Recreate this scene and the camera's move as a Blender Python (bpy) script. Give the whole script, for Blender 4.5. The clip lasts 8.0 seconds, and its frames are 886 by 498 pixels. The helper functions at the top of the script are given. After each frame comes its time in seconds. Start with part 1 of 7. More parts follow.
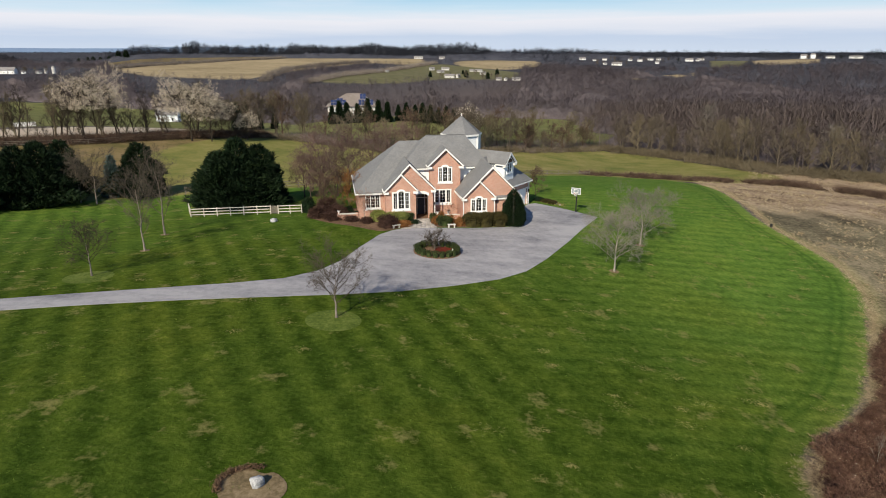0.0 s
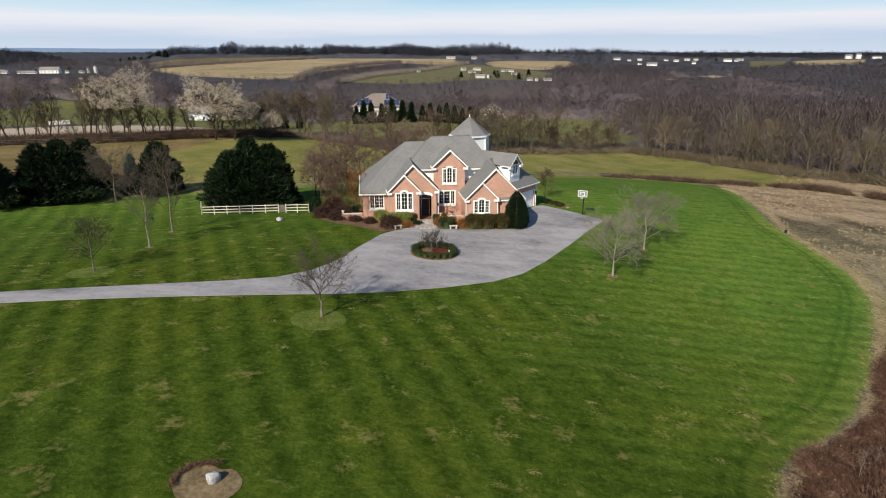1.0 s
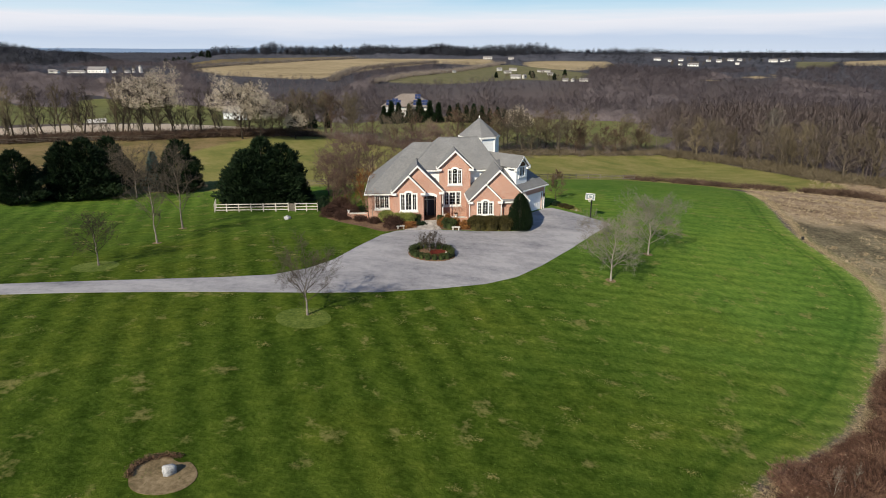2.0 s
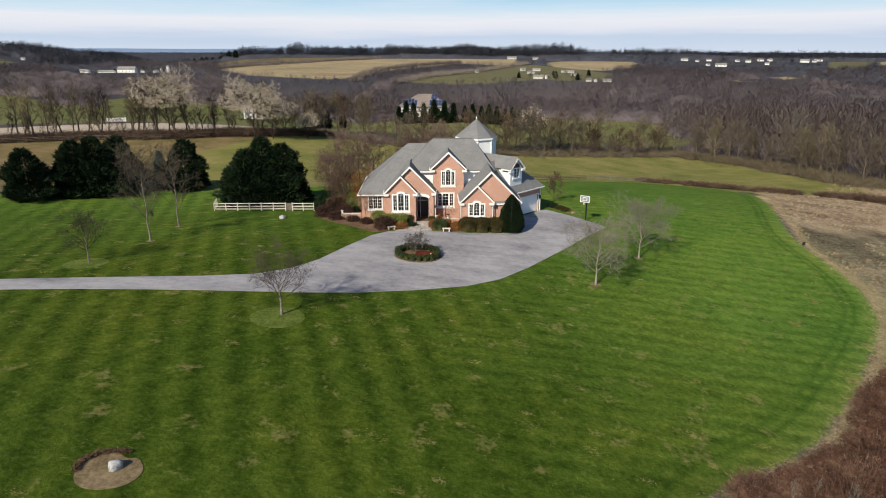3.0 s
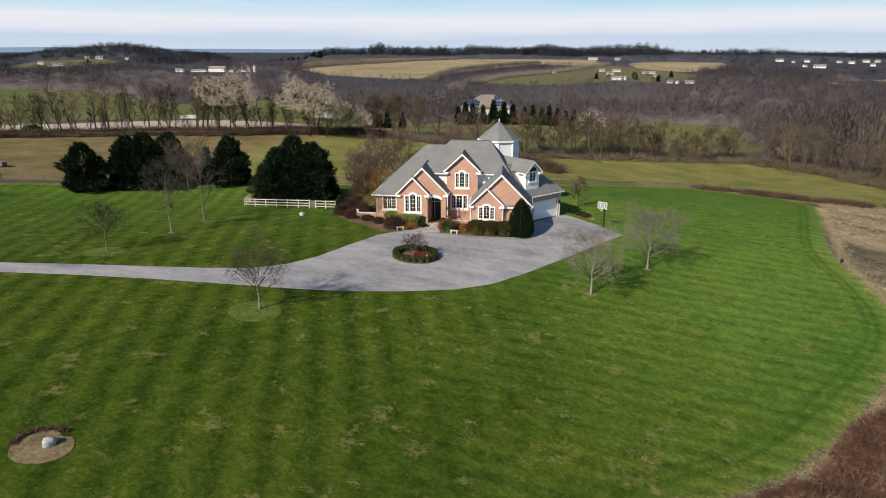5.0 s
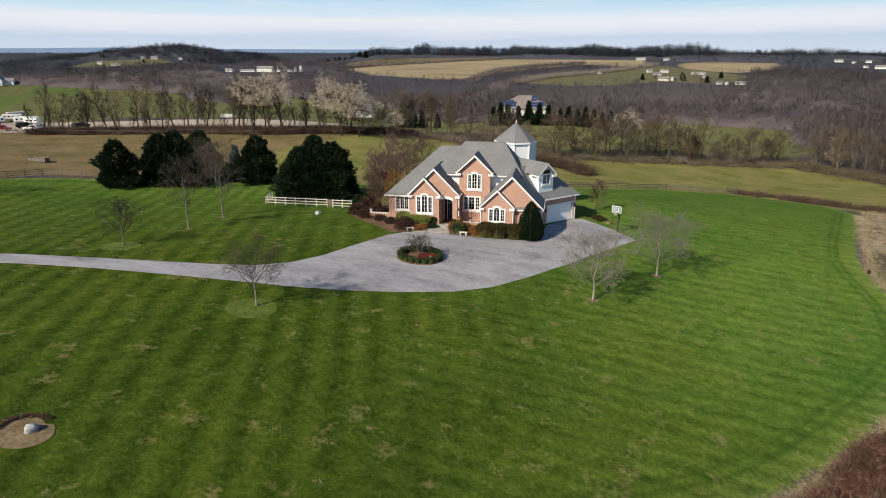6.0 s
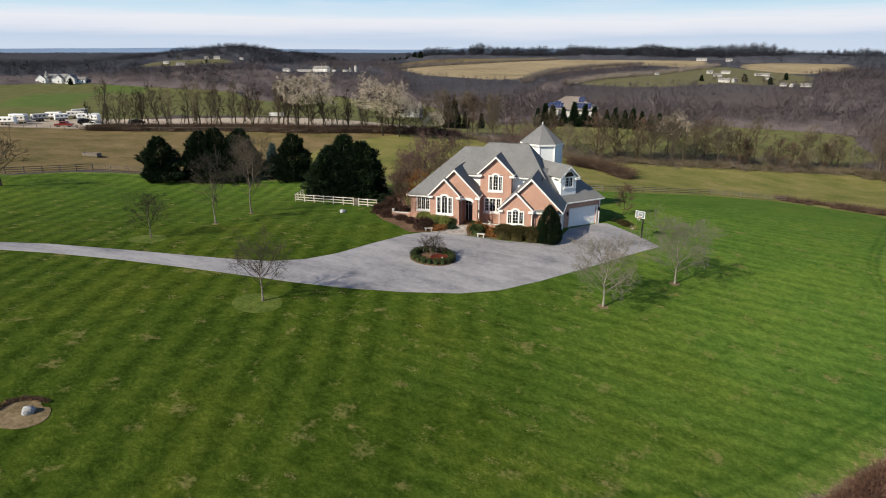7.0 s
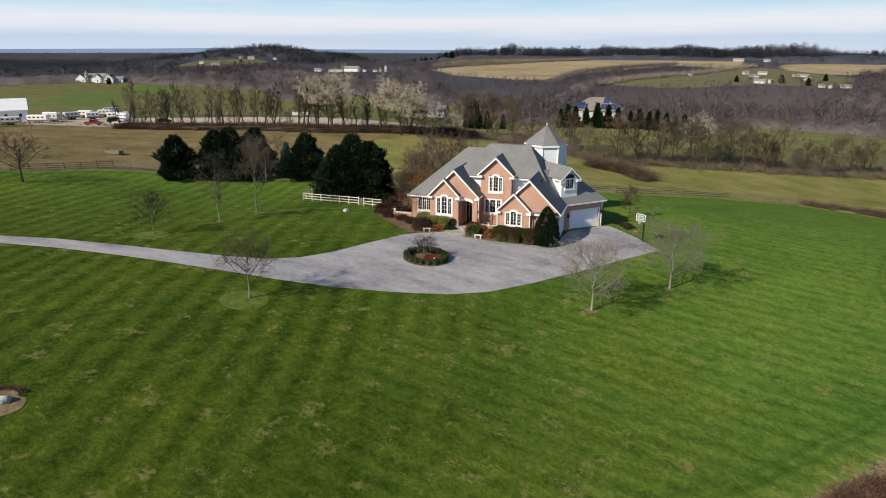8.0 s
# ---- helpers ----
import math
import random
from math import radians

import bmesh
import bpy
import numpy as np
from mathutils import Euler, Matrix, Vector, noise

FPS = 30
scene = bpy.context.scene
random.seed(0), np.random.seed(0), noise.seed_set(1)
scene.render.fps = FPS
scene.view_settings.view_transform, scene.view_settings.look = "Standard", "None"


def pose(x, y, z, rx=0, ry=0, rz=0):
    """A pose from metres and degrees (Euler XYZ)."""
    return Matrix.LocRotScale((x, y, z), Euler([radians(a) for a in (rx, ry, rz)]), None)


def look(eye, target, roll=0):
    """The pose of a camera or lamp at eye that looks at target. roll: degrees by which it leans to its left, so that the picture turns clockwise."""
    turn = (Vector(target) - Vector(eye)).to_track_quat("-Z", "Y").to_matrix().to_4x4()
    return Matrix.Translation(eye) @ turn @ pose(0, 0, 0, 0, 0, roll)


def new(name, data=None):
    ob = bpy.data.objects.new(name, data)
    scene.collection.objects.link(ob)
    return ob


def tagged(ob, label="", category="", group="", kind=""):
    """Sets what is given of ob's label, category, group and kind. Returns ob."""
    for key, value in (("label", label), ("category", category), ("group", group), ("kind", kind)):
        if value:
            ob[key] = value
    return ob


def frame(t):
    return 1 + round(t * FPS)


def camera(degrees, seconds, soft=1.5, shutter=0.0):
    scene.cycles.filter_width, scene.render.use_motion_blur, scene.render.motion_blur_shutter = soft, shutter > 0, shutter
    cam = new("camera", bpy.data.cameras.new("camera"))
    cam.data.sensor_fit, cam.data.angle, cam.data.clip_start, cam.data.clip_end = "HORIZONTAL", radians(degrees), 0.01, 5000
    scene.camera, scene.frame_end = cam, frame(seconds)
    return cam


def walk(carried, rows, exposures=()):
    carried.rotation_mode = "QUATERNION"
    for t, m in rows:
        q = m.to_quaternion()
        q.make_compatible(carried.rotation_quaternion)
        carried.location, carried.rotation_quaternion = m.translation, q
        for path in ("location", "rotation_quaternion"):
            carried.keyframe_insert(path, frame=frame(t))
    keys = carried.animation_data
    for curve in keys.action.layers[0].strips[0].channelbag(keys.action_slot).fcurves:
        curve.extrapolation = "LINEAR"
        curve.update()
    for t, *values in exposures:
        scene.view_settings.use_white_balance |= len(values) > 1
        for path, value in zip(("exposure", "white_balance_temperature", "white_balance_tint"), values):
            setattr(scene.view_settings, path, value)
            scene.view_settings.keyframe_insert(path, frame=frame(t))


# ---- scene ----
cam = camera(70.9, 8.0, soft=1.0)
METRES, EYE, TILT, LEAN, TURN = 34.0, 21.5, -17.6, 0.0, 0.0
ROWS = [
    (0.0, 0.0, 0.0, 0.0, 0.0, 0.0, 0.0),
    (0.5, 0.0542, 0.0013, 0.0024, 1.43, 0.0, -0.44),
    (1.0, 0.1129, 0.0036, 0.0051, 2.92, -0.02, -0.92),
    (1.5, 0.1756, 0.0072, 0.0079, 4.78, -0.05, -1.51),
    (3.0, 0.3627, 0.0296, 0.0214, 8.46, -0.18, -2.66),
    (3.5, 0.4273, 0.0413, 0.0265, 9.96, -0.25, -3.13),
    (4.0, 0.4903, 0.0553, 0.0318, 11.75, -0.37, -3.69),
    (4.5, 0.5525, 0.0715, 0.0379, 13.67, -0.49, -4.29),
    (6.0, 0.7309, 0.1315, 0.0615, 19.54, -0.99, -6.05),
    (6.5, 0.7899, 0.1566, 0.0701, 21.92, -1.25, -6.76),
    (7.0, 0.8457, 0.1835, 0.0794, 24.36, -1.54, -7.5),
    (7.5, 0.9007, 0.2109, 0.089, 26.23, -1.79, -8.03),
    (8.0, 0.9542, 0.2382, 0.0977, 27.23, -1.92, -8.31),
]
walk(cam, [(t, pose(0, 0, EYE, TILT, LEAN, TURN) @ pose(METRES * x, METRES * y, METRES * z, 90 + pitch, roll, yaw)) for t, x, y, z, yaw, pitch, roll in ROWS])

# ---- light ----
SUN_AZ, SUN_EL = radians(245), radians(34)  # towards the sun: angle from +x, height
to_sun = Vector((math.cos(SUN_EL) * math.cos(SUN_AZ), math.cos(SUN_EL) * math.sin(SUN_AZ), math.sin(SUN_EL)))
world = bpy.data.worlds.new("sky")
scene.world = world
world.use_nodes = True
wn, wl = world.node_tree.nodes, world.node_tree.links
wn.clear()
sky = wn.new("ShaderNodeTexSky")
sky.sky_type = "NISHITA"
sky.sun_disc = False
sky.sun_elevation, sky.sun_rotation = SUN_EL, radians(90) - SUN_AZ
sky.altitude, sky.air_density, sky.dust_density, sky.ozone_density = 200, 1.0, 0.25, 2.5
wc = wn.new("ShaderNodeTexCoord")
wm = wn.new("ShaderNodeMapping")
wm.inputs["Scale"].default_value = (1.1, 1.1, 15.0)
cloud = wn.new("ShaderNodeTexNoise")
cloud.inputs["Scale"].default_value, cloud.inputs["Detail"].default_value, cloud.inputs["Roughness"].default_value = 2.5, 9.0, 0.6
veil = wn.new("ShaderNodeMapRange")
veil.inputs["From Min"].default_value, veil.inputs["From Max"].default_value = 0.42, 0.6
mix = wn.new("ShaderNodeMixRGB")
bg = wn.new("ShaderNodeBackground")
bg.inputs["Strength"].default_value = 0.08
out = wn.new("ShaderNodeOutputWorld")
wl.new(wc.outputs["Generated"], wm.inputs["Vector"])
wl.new(wm.outputs["Vector"], cloud.inputs["Vector"])
wl.new(cloud.outputs["Fac"], veil.inputs["Value"])
# low over the horizon a grey-blue haze, then a long white bank that breaks up into pale blue
rise = wn.new("ShaderNodeSeparateXYZ")
wl.new(wc.outputs["Generated"], rise.inputs[0])
drift = wn.new("ShaderNodeMath")
drift.operation = "MULTIPLY_ADD"
drift.inputs[1].default_value = 0.034
lower = wn.new("ShaderNodeMath")
lower.operation = "SUBTRACT"
lower.inputs[1].default_value = 0.017
wl.new(cloud.outputs["Fac"], drift.inputs[0])
wl.new(rise.outputs["Z"], lower.inputs[0])
wl.new(lower.outputs[0], drift.inputs[2])
layer = wn.new("ShaderNodeMapRange")
layer.inputs["From Max"].default_value = 0.1
wl.new(drift.outputs[0], layer.inputs["Value"])
bands = wn.new("ShaderNodeValToRGB")
while len(bands.color_ramp.elements) < 6:
    bands.color_ramp.elements.new(0.5)
for e, (p, c) in zip(bands.color_ramp.elements, ((0.0, (0.66, 0.75, 0.88)), (0.2, (0.59, 0.69, 0.85)), (0.32, (0.78, 0.82, 0.91)), (0.45, (0.87, 0.88, 0.94)), (0.57, (0.64, 0.81, 0.93)), (0.76, (0.4, 0.68, 0.9)))):
    e.position, e.color = p, (*c, 1)
wl.new(layer.outputs["Result"], bands.inputs["Fac"])
glow = wn.new("ShaderNodeVectorMath")
glow.operation = "SCALE"
glow.inputs["Scale"].default_value = 10.0
wl.new(bands.outputs["Color"], glow.inputs[0])
puffs = wn.new("ShaderNodeMath")
puffs.operation = "MULTIPLY"
puffs.inputs[1].default_value = 0.6
wl.new(veil.outputs["Result"], puffs.inputs[0])
upper = wn.new("ShaderNodeMapRange")
upper.inputs["From Min"].default_value, upper.inputs["From Max"].default_value = 0.04, 0.075
wl.new(rise.outputs["Z"], upper.inputs["Value"])
patches = wn.new("ShaderNodeMath")
patches.operation = "MULTIPLY"
wl.new(puffs.outputs[0], patches.inputs[0])
wl.new(upper.outputs["Result"], patches.inputs[1])
banked = wn.new("ShaderNodeMixRGB")
banked.inputs[2].default_value = (8.5, 8.9, 9.6, 1)
wl.new(patches.outputs[0], banked.inputs[0])
wl.new(glow.outputs["Vector"], banked.inputs[1])
low = wn.new("ShaderNodeMapRange")
low.inputs["From Min"].default_value, low.inputs["From Max"].default_value = 0.3, 0.09
wl.new(rise.outputs["Z"], low.inputs["Value"])
wl.new(low.outputs["Result"], mix.inputs[0])
wl.new(banked.outputs["Color"], mix.inputs[2])
tint = wn.new("ShaderNodeMixRGB")
tint.blend_type = "MULTIPLY"
tint.inputs[0].default_value, tint.inputs[2].default_value = 1.0, (0.8, 0.95, 1.13, 1)
wl.new(sky.outputs["Color"], tint.inputs[1])
wl.new(tint.outputs["Color"], mix.inputs[1])
wl.new(mix.outputs["Color"], bg.inputs["Color"])
wl.new(bg.outputs["Background"], out.inputs["Surface"])
sun = new("sun", bpy.data.lights.new("sun", "SUN"))
sun.data.energy, sun.data.angle, sun.data.color = 5.0, radians(0.6), (1.0, 0.89, 0.7)
sun.matrix_world = look(to_sun * 300, (0, 0, 0))
scene.view_settings.exposure = 0.26

# ---- materials ----
def nodes_of(name):
    m = bpy.data.materials.new(name)
    m.use_nodes = True
    t = m.node_tree
    return m, t.nodes, t.links, t.nodes["Principled BSDF"]


def noise_node(n, l, vec, scale, detail=4.0, rough=0.6):
    x = n.new("ShaderNodeTexNoise")
    x.inputs["Scale"].default_value, x.inputs["Detail"].default_value, x.inputs["Roughness"].default_value = scale, detail, rough
    l.new(vec, x.inputs["Vector"])
    return x.outputs["Fac"]


def ramp(n, l, fac, stops):
    r = n.new("ShaderNodeValToRGB")
    e = r.color_ramp.elements
    while len(e) < len(stops):
        e.new(0.5)
    for k, (p, c) in zip(e, stops):
        k.position, k.color = p, (*c, 1) if len(c) == 3 else c
    l.new(fac, r.inputs["Fac"])
    return r.outputs["Color"]


def mixed(n, l, fac, a, b, mode="MIX"):
    x = n.new("ShaderNodeMixRGB")
    x.blend_type = mode
    for k, v in zip((0, 1, 2), (fac, a, b)):
        if isinstance(v, (int, float)):
            x.inputs[k].default_value = v
        elif isinstance(v, tuple):
            x.inputs[k].default_value = (*v, 1)
        else:
            l.new(v, x.inputs[k])
    return x.outputs["Color"]


def math_node(n, l, op, a, b=0.0, c=None):
    x = n.new("ShaderNodeMath")
    x.operation = op
    for k, v in enumerate((a, b) if c is None else (a, b, c)):
        if isinstance(v, (int, float)):
            x.inputs[k].default_value = v
        else:
            l.new(v, x.inputs[k])
    return x.outputs[0]


def bumped(n, l, bsdf, height, strength, distance):
    b = n.new("ShaderNodeBump")
    b.inputs["Strength"].default_value, b.inputs["Distance"].default_value = strength, distance
    l.new(height, b.inputs["Height"])
    l.new(b.outputs["Normal"], bsdf.inputs["Normal"])


def surface(name, dark, mid, light, fine=8.0, coarse=0.7, rough=0.8, bump=0.3, depth=0.02, metal=0.0, vary=0.0, spec=0.3, island=0.0):
    """A worn surface: two scales of colour change, fine relief."""
    m, n, l, b = nodes_of(name)
    pos = n.new("ShaderNodeNewGeometry").outputs["Position"]
    f = noise_node(n, l, pos, fine, 5, 0.65)
    c = noise_node(n, l, pos, coarse, 4, 0.6)
    both = math_node(n, l, "ADD", math_node(n, l, "MULTIPLY", f, 0.55), math_node(n, l, "MULTIPLY", c, 0.45))
    col = ramp(n, l, both, [(0.34, dark), (0.5, mid), (0.66, light)])
    if vary or island:
        if island:
            rnd, amount = n.new("ShaderNodeNewGeometry").outputs["Random Per Island"], island
        else:
            rnd, amount = n.new("ShaderNodeObjectInfo").outputs["Random"], vary
        h = n.new("ShaderNodeHueSaturation")
        l.new(col, h.inputs["Color"])
        l.new(math_node(n, l, "MULTIPLY_ADD", rnd, 2 * amount, 1 - amount), h.inputs["Value"])
        col = h.outputs["Color"]
    l.new(col, b.inputs["Base Color"])
    b.inputs["Roughness"].default_value, b.inputs["Metallic"].default_value = rough, metal
    b.inputs["Specular IOR Level"].default_value = spec
    if bump:
        bumped(n, l, b, f, bump, depth)
    return m


M_BARK = surface("bark", (0.10, 0.085, 0.07), (0.2, 0.17, 0.145), (0.34, 0.30, 0.26), 12, 1.5, 0.9, 0.5, 0.02, vary=0.2, spec=0.1)
M_BARK_PALE = surface("pale_bark", (0.15, 0.135, 0.11), (0.26, 0.235, 0.195), (0.38, 0.345, 0.295), 9, 1.2, 0.9, 0.4, 0.02, vary=0.2, spec=0.1)
M_BARK_RED = surface("reddish_bark", (0.11, 0.065, 0.05), (0.2, 0.12, 0.09), (0.3, 0.19, 0.14), 9, 1.2, 0.9, 0.4, 0.02, vary=0.2, spec=0.1)
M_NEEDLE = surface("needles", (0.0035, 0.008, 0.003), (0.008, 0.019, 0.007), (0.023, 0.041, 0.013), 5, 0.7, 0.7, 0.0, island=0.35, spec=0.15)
M_BLUE_NEEDLE = surface("blue_needles", (0.04, 0.075, 0.07), (0.075, 0.12, 0.115), (0.13, 0.18, 0.17), 5, 0.7, 0.7, 0.0, island=0.35, spec=0.15)
M_BOX = surface("boxwood_leaf", (0.013, 0.024, 0.007), (0.032, 0.046, 0.013), (0.066, 0.08, 0.025), 7, 0.9, 0.6, 0.0, island=0.4, spec=0.2)
M_HEDGE = surface("olive_hedge_leaf", (0.02, 0.019, 0.006), (0.042, 0.036, 0.011), (0.076, 0.062, 0.02), 7, 0.9, 0.6, 0.0, island=0.35, spec=0.15)
M_LIME = surface("yellow_green_leaf", (0.07, 0.085, 0.02), (0.15, 0.17, 0.042), (0.26, 0.28, 0.08), 7, 0.9, 0.6, 0.0, island=0.4, spec=0.2)
M_RUST = surface("rust_leaf", (0.11, 0.045, 0.018), (0.2, 0.09, 0.03), (0.32, 0.16, 0.06), 7, 0.9, 0.8, 0.0, island=0.4, spec=0.1)
M_MAROON = surface("maroon_twig", (0.026, 0.014, 0.011), (0.055, 0.031, 0.024), (0.1, 0.061, 0.046), 7, 0.9, 0.85, 0.0, island=0.4, spec=0.1)
M_BRAMBLE = surface("bramble_twig", (0.04, 0.022, 0.016), (0.1, 0.056, 0.04), (0.24, 0.155, 0.11), 3, 0.5, 0.9, 0.0, island=0.4, spec=0.05)
M_GRASS = surface("grass_blades", (0.028, 0.052, 0.006), (0.072, 0.115, 0.014), (0.155, 0.2, 0.036), 3, 0.25, 0.9, 0.0, island=0.35, spec=0.05)
M_STRAW = surface("straw_grass", (0.13, 0.13, 0.04), (0.22, 0.205, 0.075), (0.34, 0.3, 0.135), 5, 0.4, 0.95, 0.0, island=0.35, spec=0.02)
M_TAN = surface("dry_grass", (0.19, 0.145, 0.085), (0.33, 0.262, 0.165), (0.48, 0.4, 0.27), 5, 0.4, 0.95, 0.0, island=0.35, spec=0.05)
M_BLOSSOM = surface("pale_seed_heads", (0.27, 0.228, 0.17), (0.46, 0.395, 0.31), (0.68, 0.6, 0.49), 5, 0.5, 0.9, 0.0, island=0.35, spec=0.1)
M_TWIG_PALE = surface("pale_twigs", (0.115, 0.103, 0.085), (0.175, 0.158, 0.132), (0.25, 0.228, 0.192), 5, 0.6, 0.9, 0.0, vary=0.1, spec=0.05)
M_EDGE_PALE = surface("ashen_bark", (0.09, 0.08, 0.066), (0.155, 0.14, 0.117), (0.23, 0.208, 0.176), 5, 0.6, 0.9, 0.0, vary=0.1, spec=0.05)
M_BARK_DARK = surface("dark_bark", (0.03, 0.025, 0.02), (0.058, 0.047, 0.036), (0.1, 0.083, 0.066), 5, 0.6, 0.9, 0.0, vary=0.25, spec=0.05)
M_HEDGEROW = surface("hedgerow_twigs", (0.065, 0.053, 0.035), (0.125, 0.103, 0.068), (0.21, 0.178, 0.122), 1.0, 0.12, 0.9, 0.0, vary=0.3, spec=0.05)
M_BRUSH = surface("brown_brush", (0.045, 0.03, 0.022), (0.09, 0.061, 0.045), (0.16, 0.112, 0.082), 5, 0.3, 0.9, 0.0, island=0.3, spec=0.05)
M_TWIG = surface("grey_twigs", (0.06, 0.049, 0.037), (0.105, 0.087, 0.067), (0.17, 0.145, 0.112), 5, 0.6, 0.9, 0.0, vary=0.15, spec=0.05)
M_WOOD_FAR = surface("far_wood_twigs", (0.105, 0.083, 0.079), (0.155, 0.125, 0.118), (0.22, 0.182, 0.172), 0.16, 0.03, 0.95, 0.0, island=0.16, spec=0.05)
# twigs turn greyer and bluer from valley to hill: haze put into the colour
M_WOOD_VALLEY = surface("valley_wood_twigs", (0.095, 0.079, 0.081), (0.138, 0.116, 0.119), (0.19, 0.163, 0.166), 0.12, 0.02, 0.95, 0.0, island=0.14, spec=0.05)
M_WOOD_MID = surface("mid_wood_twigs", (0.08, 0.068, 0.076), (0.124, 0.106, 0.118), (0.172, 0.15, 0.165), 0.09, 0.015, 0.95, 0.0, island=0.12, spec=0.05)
M_WOOD_HAZED = surface("hazed_hill_twigs", (0.036, 0.04, 0.052), (0.055, 0.06, 0.076), (0.08, 0.085, 0.104), 0.06, 0.01, 0.95, 0.0, island=0.1, spec=0.05)
M_WHITE = surface("white_paint", (0.68, 0.68, 0.66), (0.78, 0.78, 0.76), (0.84, 0.84, 0.82), 5, 0.5, 0.5, 0.05, 0.004)
# whiter than the trim: extra light on the shaded door put into its colour
M_DOOR_BRIGHTENED = surface("brightened_door_white", (0.84, 0.84, 0.83), (0.88, 0.88, 0.87), (0.9, 0.9, 0.89), 5, 0.5, 0.4, 0.0)
M_SIDING = surface("pale_siding", (0.64, 0.67, 0.69), (0.74, 0.77, 0.79), (0.81, 0.83, 0.85), 6, 0.6, 0.6, 0.05, 0.004)
M_FENCE = surface("fence_paint", (0.36, 0.33, 0.28), (0.52, 0.48, 0.42), (0.66, 0.62, 0.56), 7, 1.1, 0.75, 0.3, 0.01)
M_RAIL = surface("weathered_rail", (0.08, 0.068, 0.055), (0.15, 0.13, 0.108), (0.24, 0.21, 0.18), 7, 0.6, 0.9, 0.3, 0.01)
M_STONE = surface("grey_stone", (0.15, 0.155, 0.16), (0.31, 0.315, 0.32), (0.5, 0.505, 0.51), 6, 1.5, 0.9, 0.8, 0.05)
M_FLAG = surface("flagstone", (0.24, 0.22, 0.2), (0.36, 0.33, 0.3), (0.48, 0.45, 0.42), 6, 1.0, 0.85, 0.4, 0.02, vary=0.2)
M_MULCH = surface("mulch", (0.075, 0.045, 0.028), (0.14, 0.088, 0.055), (0.23, 0.15, 0.1), 7, 0.6, 0.95, 0.8, 0.05, spec=0.1)
M_RED_MULCH = surface("red_mulch", (0.07, 0.014, 0.009), (0.135, 0.026, 0.016), (0.2, 0.05, 0.03), 7, 0.6, 0.95, 0.8, 0.05, spec=0.1)
M_SOIL = surface("bare_soil", (0.085, 0.068, 0.034), (0.17, 0.128, 0.072), (0.28, 0.215, 0.13), 4, 0.9, 0.95, 0.6, 0.05, spec=0.1)
M_DARK = surface("dark_metal", (0.012, 0.012, 0.012), (0.02, 0.02, 0.02), (0.035, 0.035, 0.035), 8, 1, 0.45, 0.0, metal=0.3)
M_DOOR = surface("dark_blue_door", (0.012, 0.018, 0.03), (0.02, 0.028, 0.045), (0.03, 0.04, 0.06), 6, 1, 0.4, 0.1, 0.004)
M_THICKET = surface("reddish_twigs", (0.066, 0.042, 0.037), (0.125, 0.083, 0.072), (0.2, 0.14, 0.122), 5, 0.5, 0.9, 0.0, vary=0.15, spec=0.05)
M_FARWALL = surface("far_wall", (0.36, 0.355, 0.34), (0.48, 0.47, 0.45), (0.58, 0.57, 0.55), 1, 0.1, 0.7, 0.0)
M_FARROOF = surface("far_roof", (0.14, 0.13, 0.13), (0.22, 0.21, 0.205), (0.3, 0.29, 0.28), 1, 0.1, 0.8, 0.0)
M_BRICKDARK = surface("tan_roof", (0.14, 0.115, 0.1), (0.2, 0.17, 0.15), (0.27, 0.235, 0.21), 2, 0.2, 0.8, 0.0)
M_SOLAR = surface("solar_glass", (0.019, 0.028, 0.078), (0.032, 0.046, 0.112), (0.046, 0.064, 0.148), 1, 0.1, 0.25, 0.0, spec=0.6)


def roof_material():
    m, n, l, b = nodes_of("asphalt_shingles")
    tc = n.new("ShaderNodeNewGeometry").outputs["Position"]
    sep = n.new("ShaderNodeSeparateXYZ")
    l.new(tc, sep.inputs[0])
    wob = noise_node(n, l, tc, 6.0, 2)
    course = math_node(n, l, "FRACT", math_node(n, l, "MULTIPLY_ADD", wob, 0.12, math_node(n, l, "MULTIPLY", sep.outputs["Z"], 9.5)))
    v = n.new("ShaderNodeTexVoronoi")
    v.inputs["Scale"].default_value = 7.0
    l.new(tc, v.inputs["Vector"])
    sv = n.new("ShaderNodeSeparateColor")
    l.new(v.outputs["Color"], sv.inputs[0])
    fine = noise_node(n, l, tc, 14, 5, 0.7)
    coarse = noise_node(n, l, tc, 0.5, 4)
    fac = math_node(n, l, "ADD", math_node(n, l, "MULTIPLY", sv.outputs[0], 0.18), math_node(n, l, "ADD", math_node(n, l, "MULTIPLY", fine, 0.47), math_node(n, l, "MULTIPLY", coarse, 0.35)))
    col = ramp(n, l, fac, [(0.25, (0.13, 0.132, 0.136)), (0.5, (0.185, 0.187, 0.19)), (0.75, (0.25, 0.252, 0.255))])
    edge = ramp(n, l, course, [(0.0, (0.6, 0.6, 0.6)), (0.18, (1, 1, 1)), (1.0, (1, 1, 1))])
    l.new(mixed(n, l, 0.7, col, edge, "MULTIPLY"), b.inputs["Base Color"])
    b.inputs["Roughness"].default_value = 0.9
    b.inputs["Specular IOR Level"].default_value = 0.2
    bumped(n, l, b, math_node(n, l, "ADD", course, math_node(n, l, "MULTIPLY", fine, 0.6)), 0.5, 0.03)
    return m


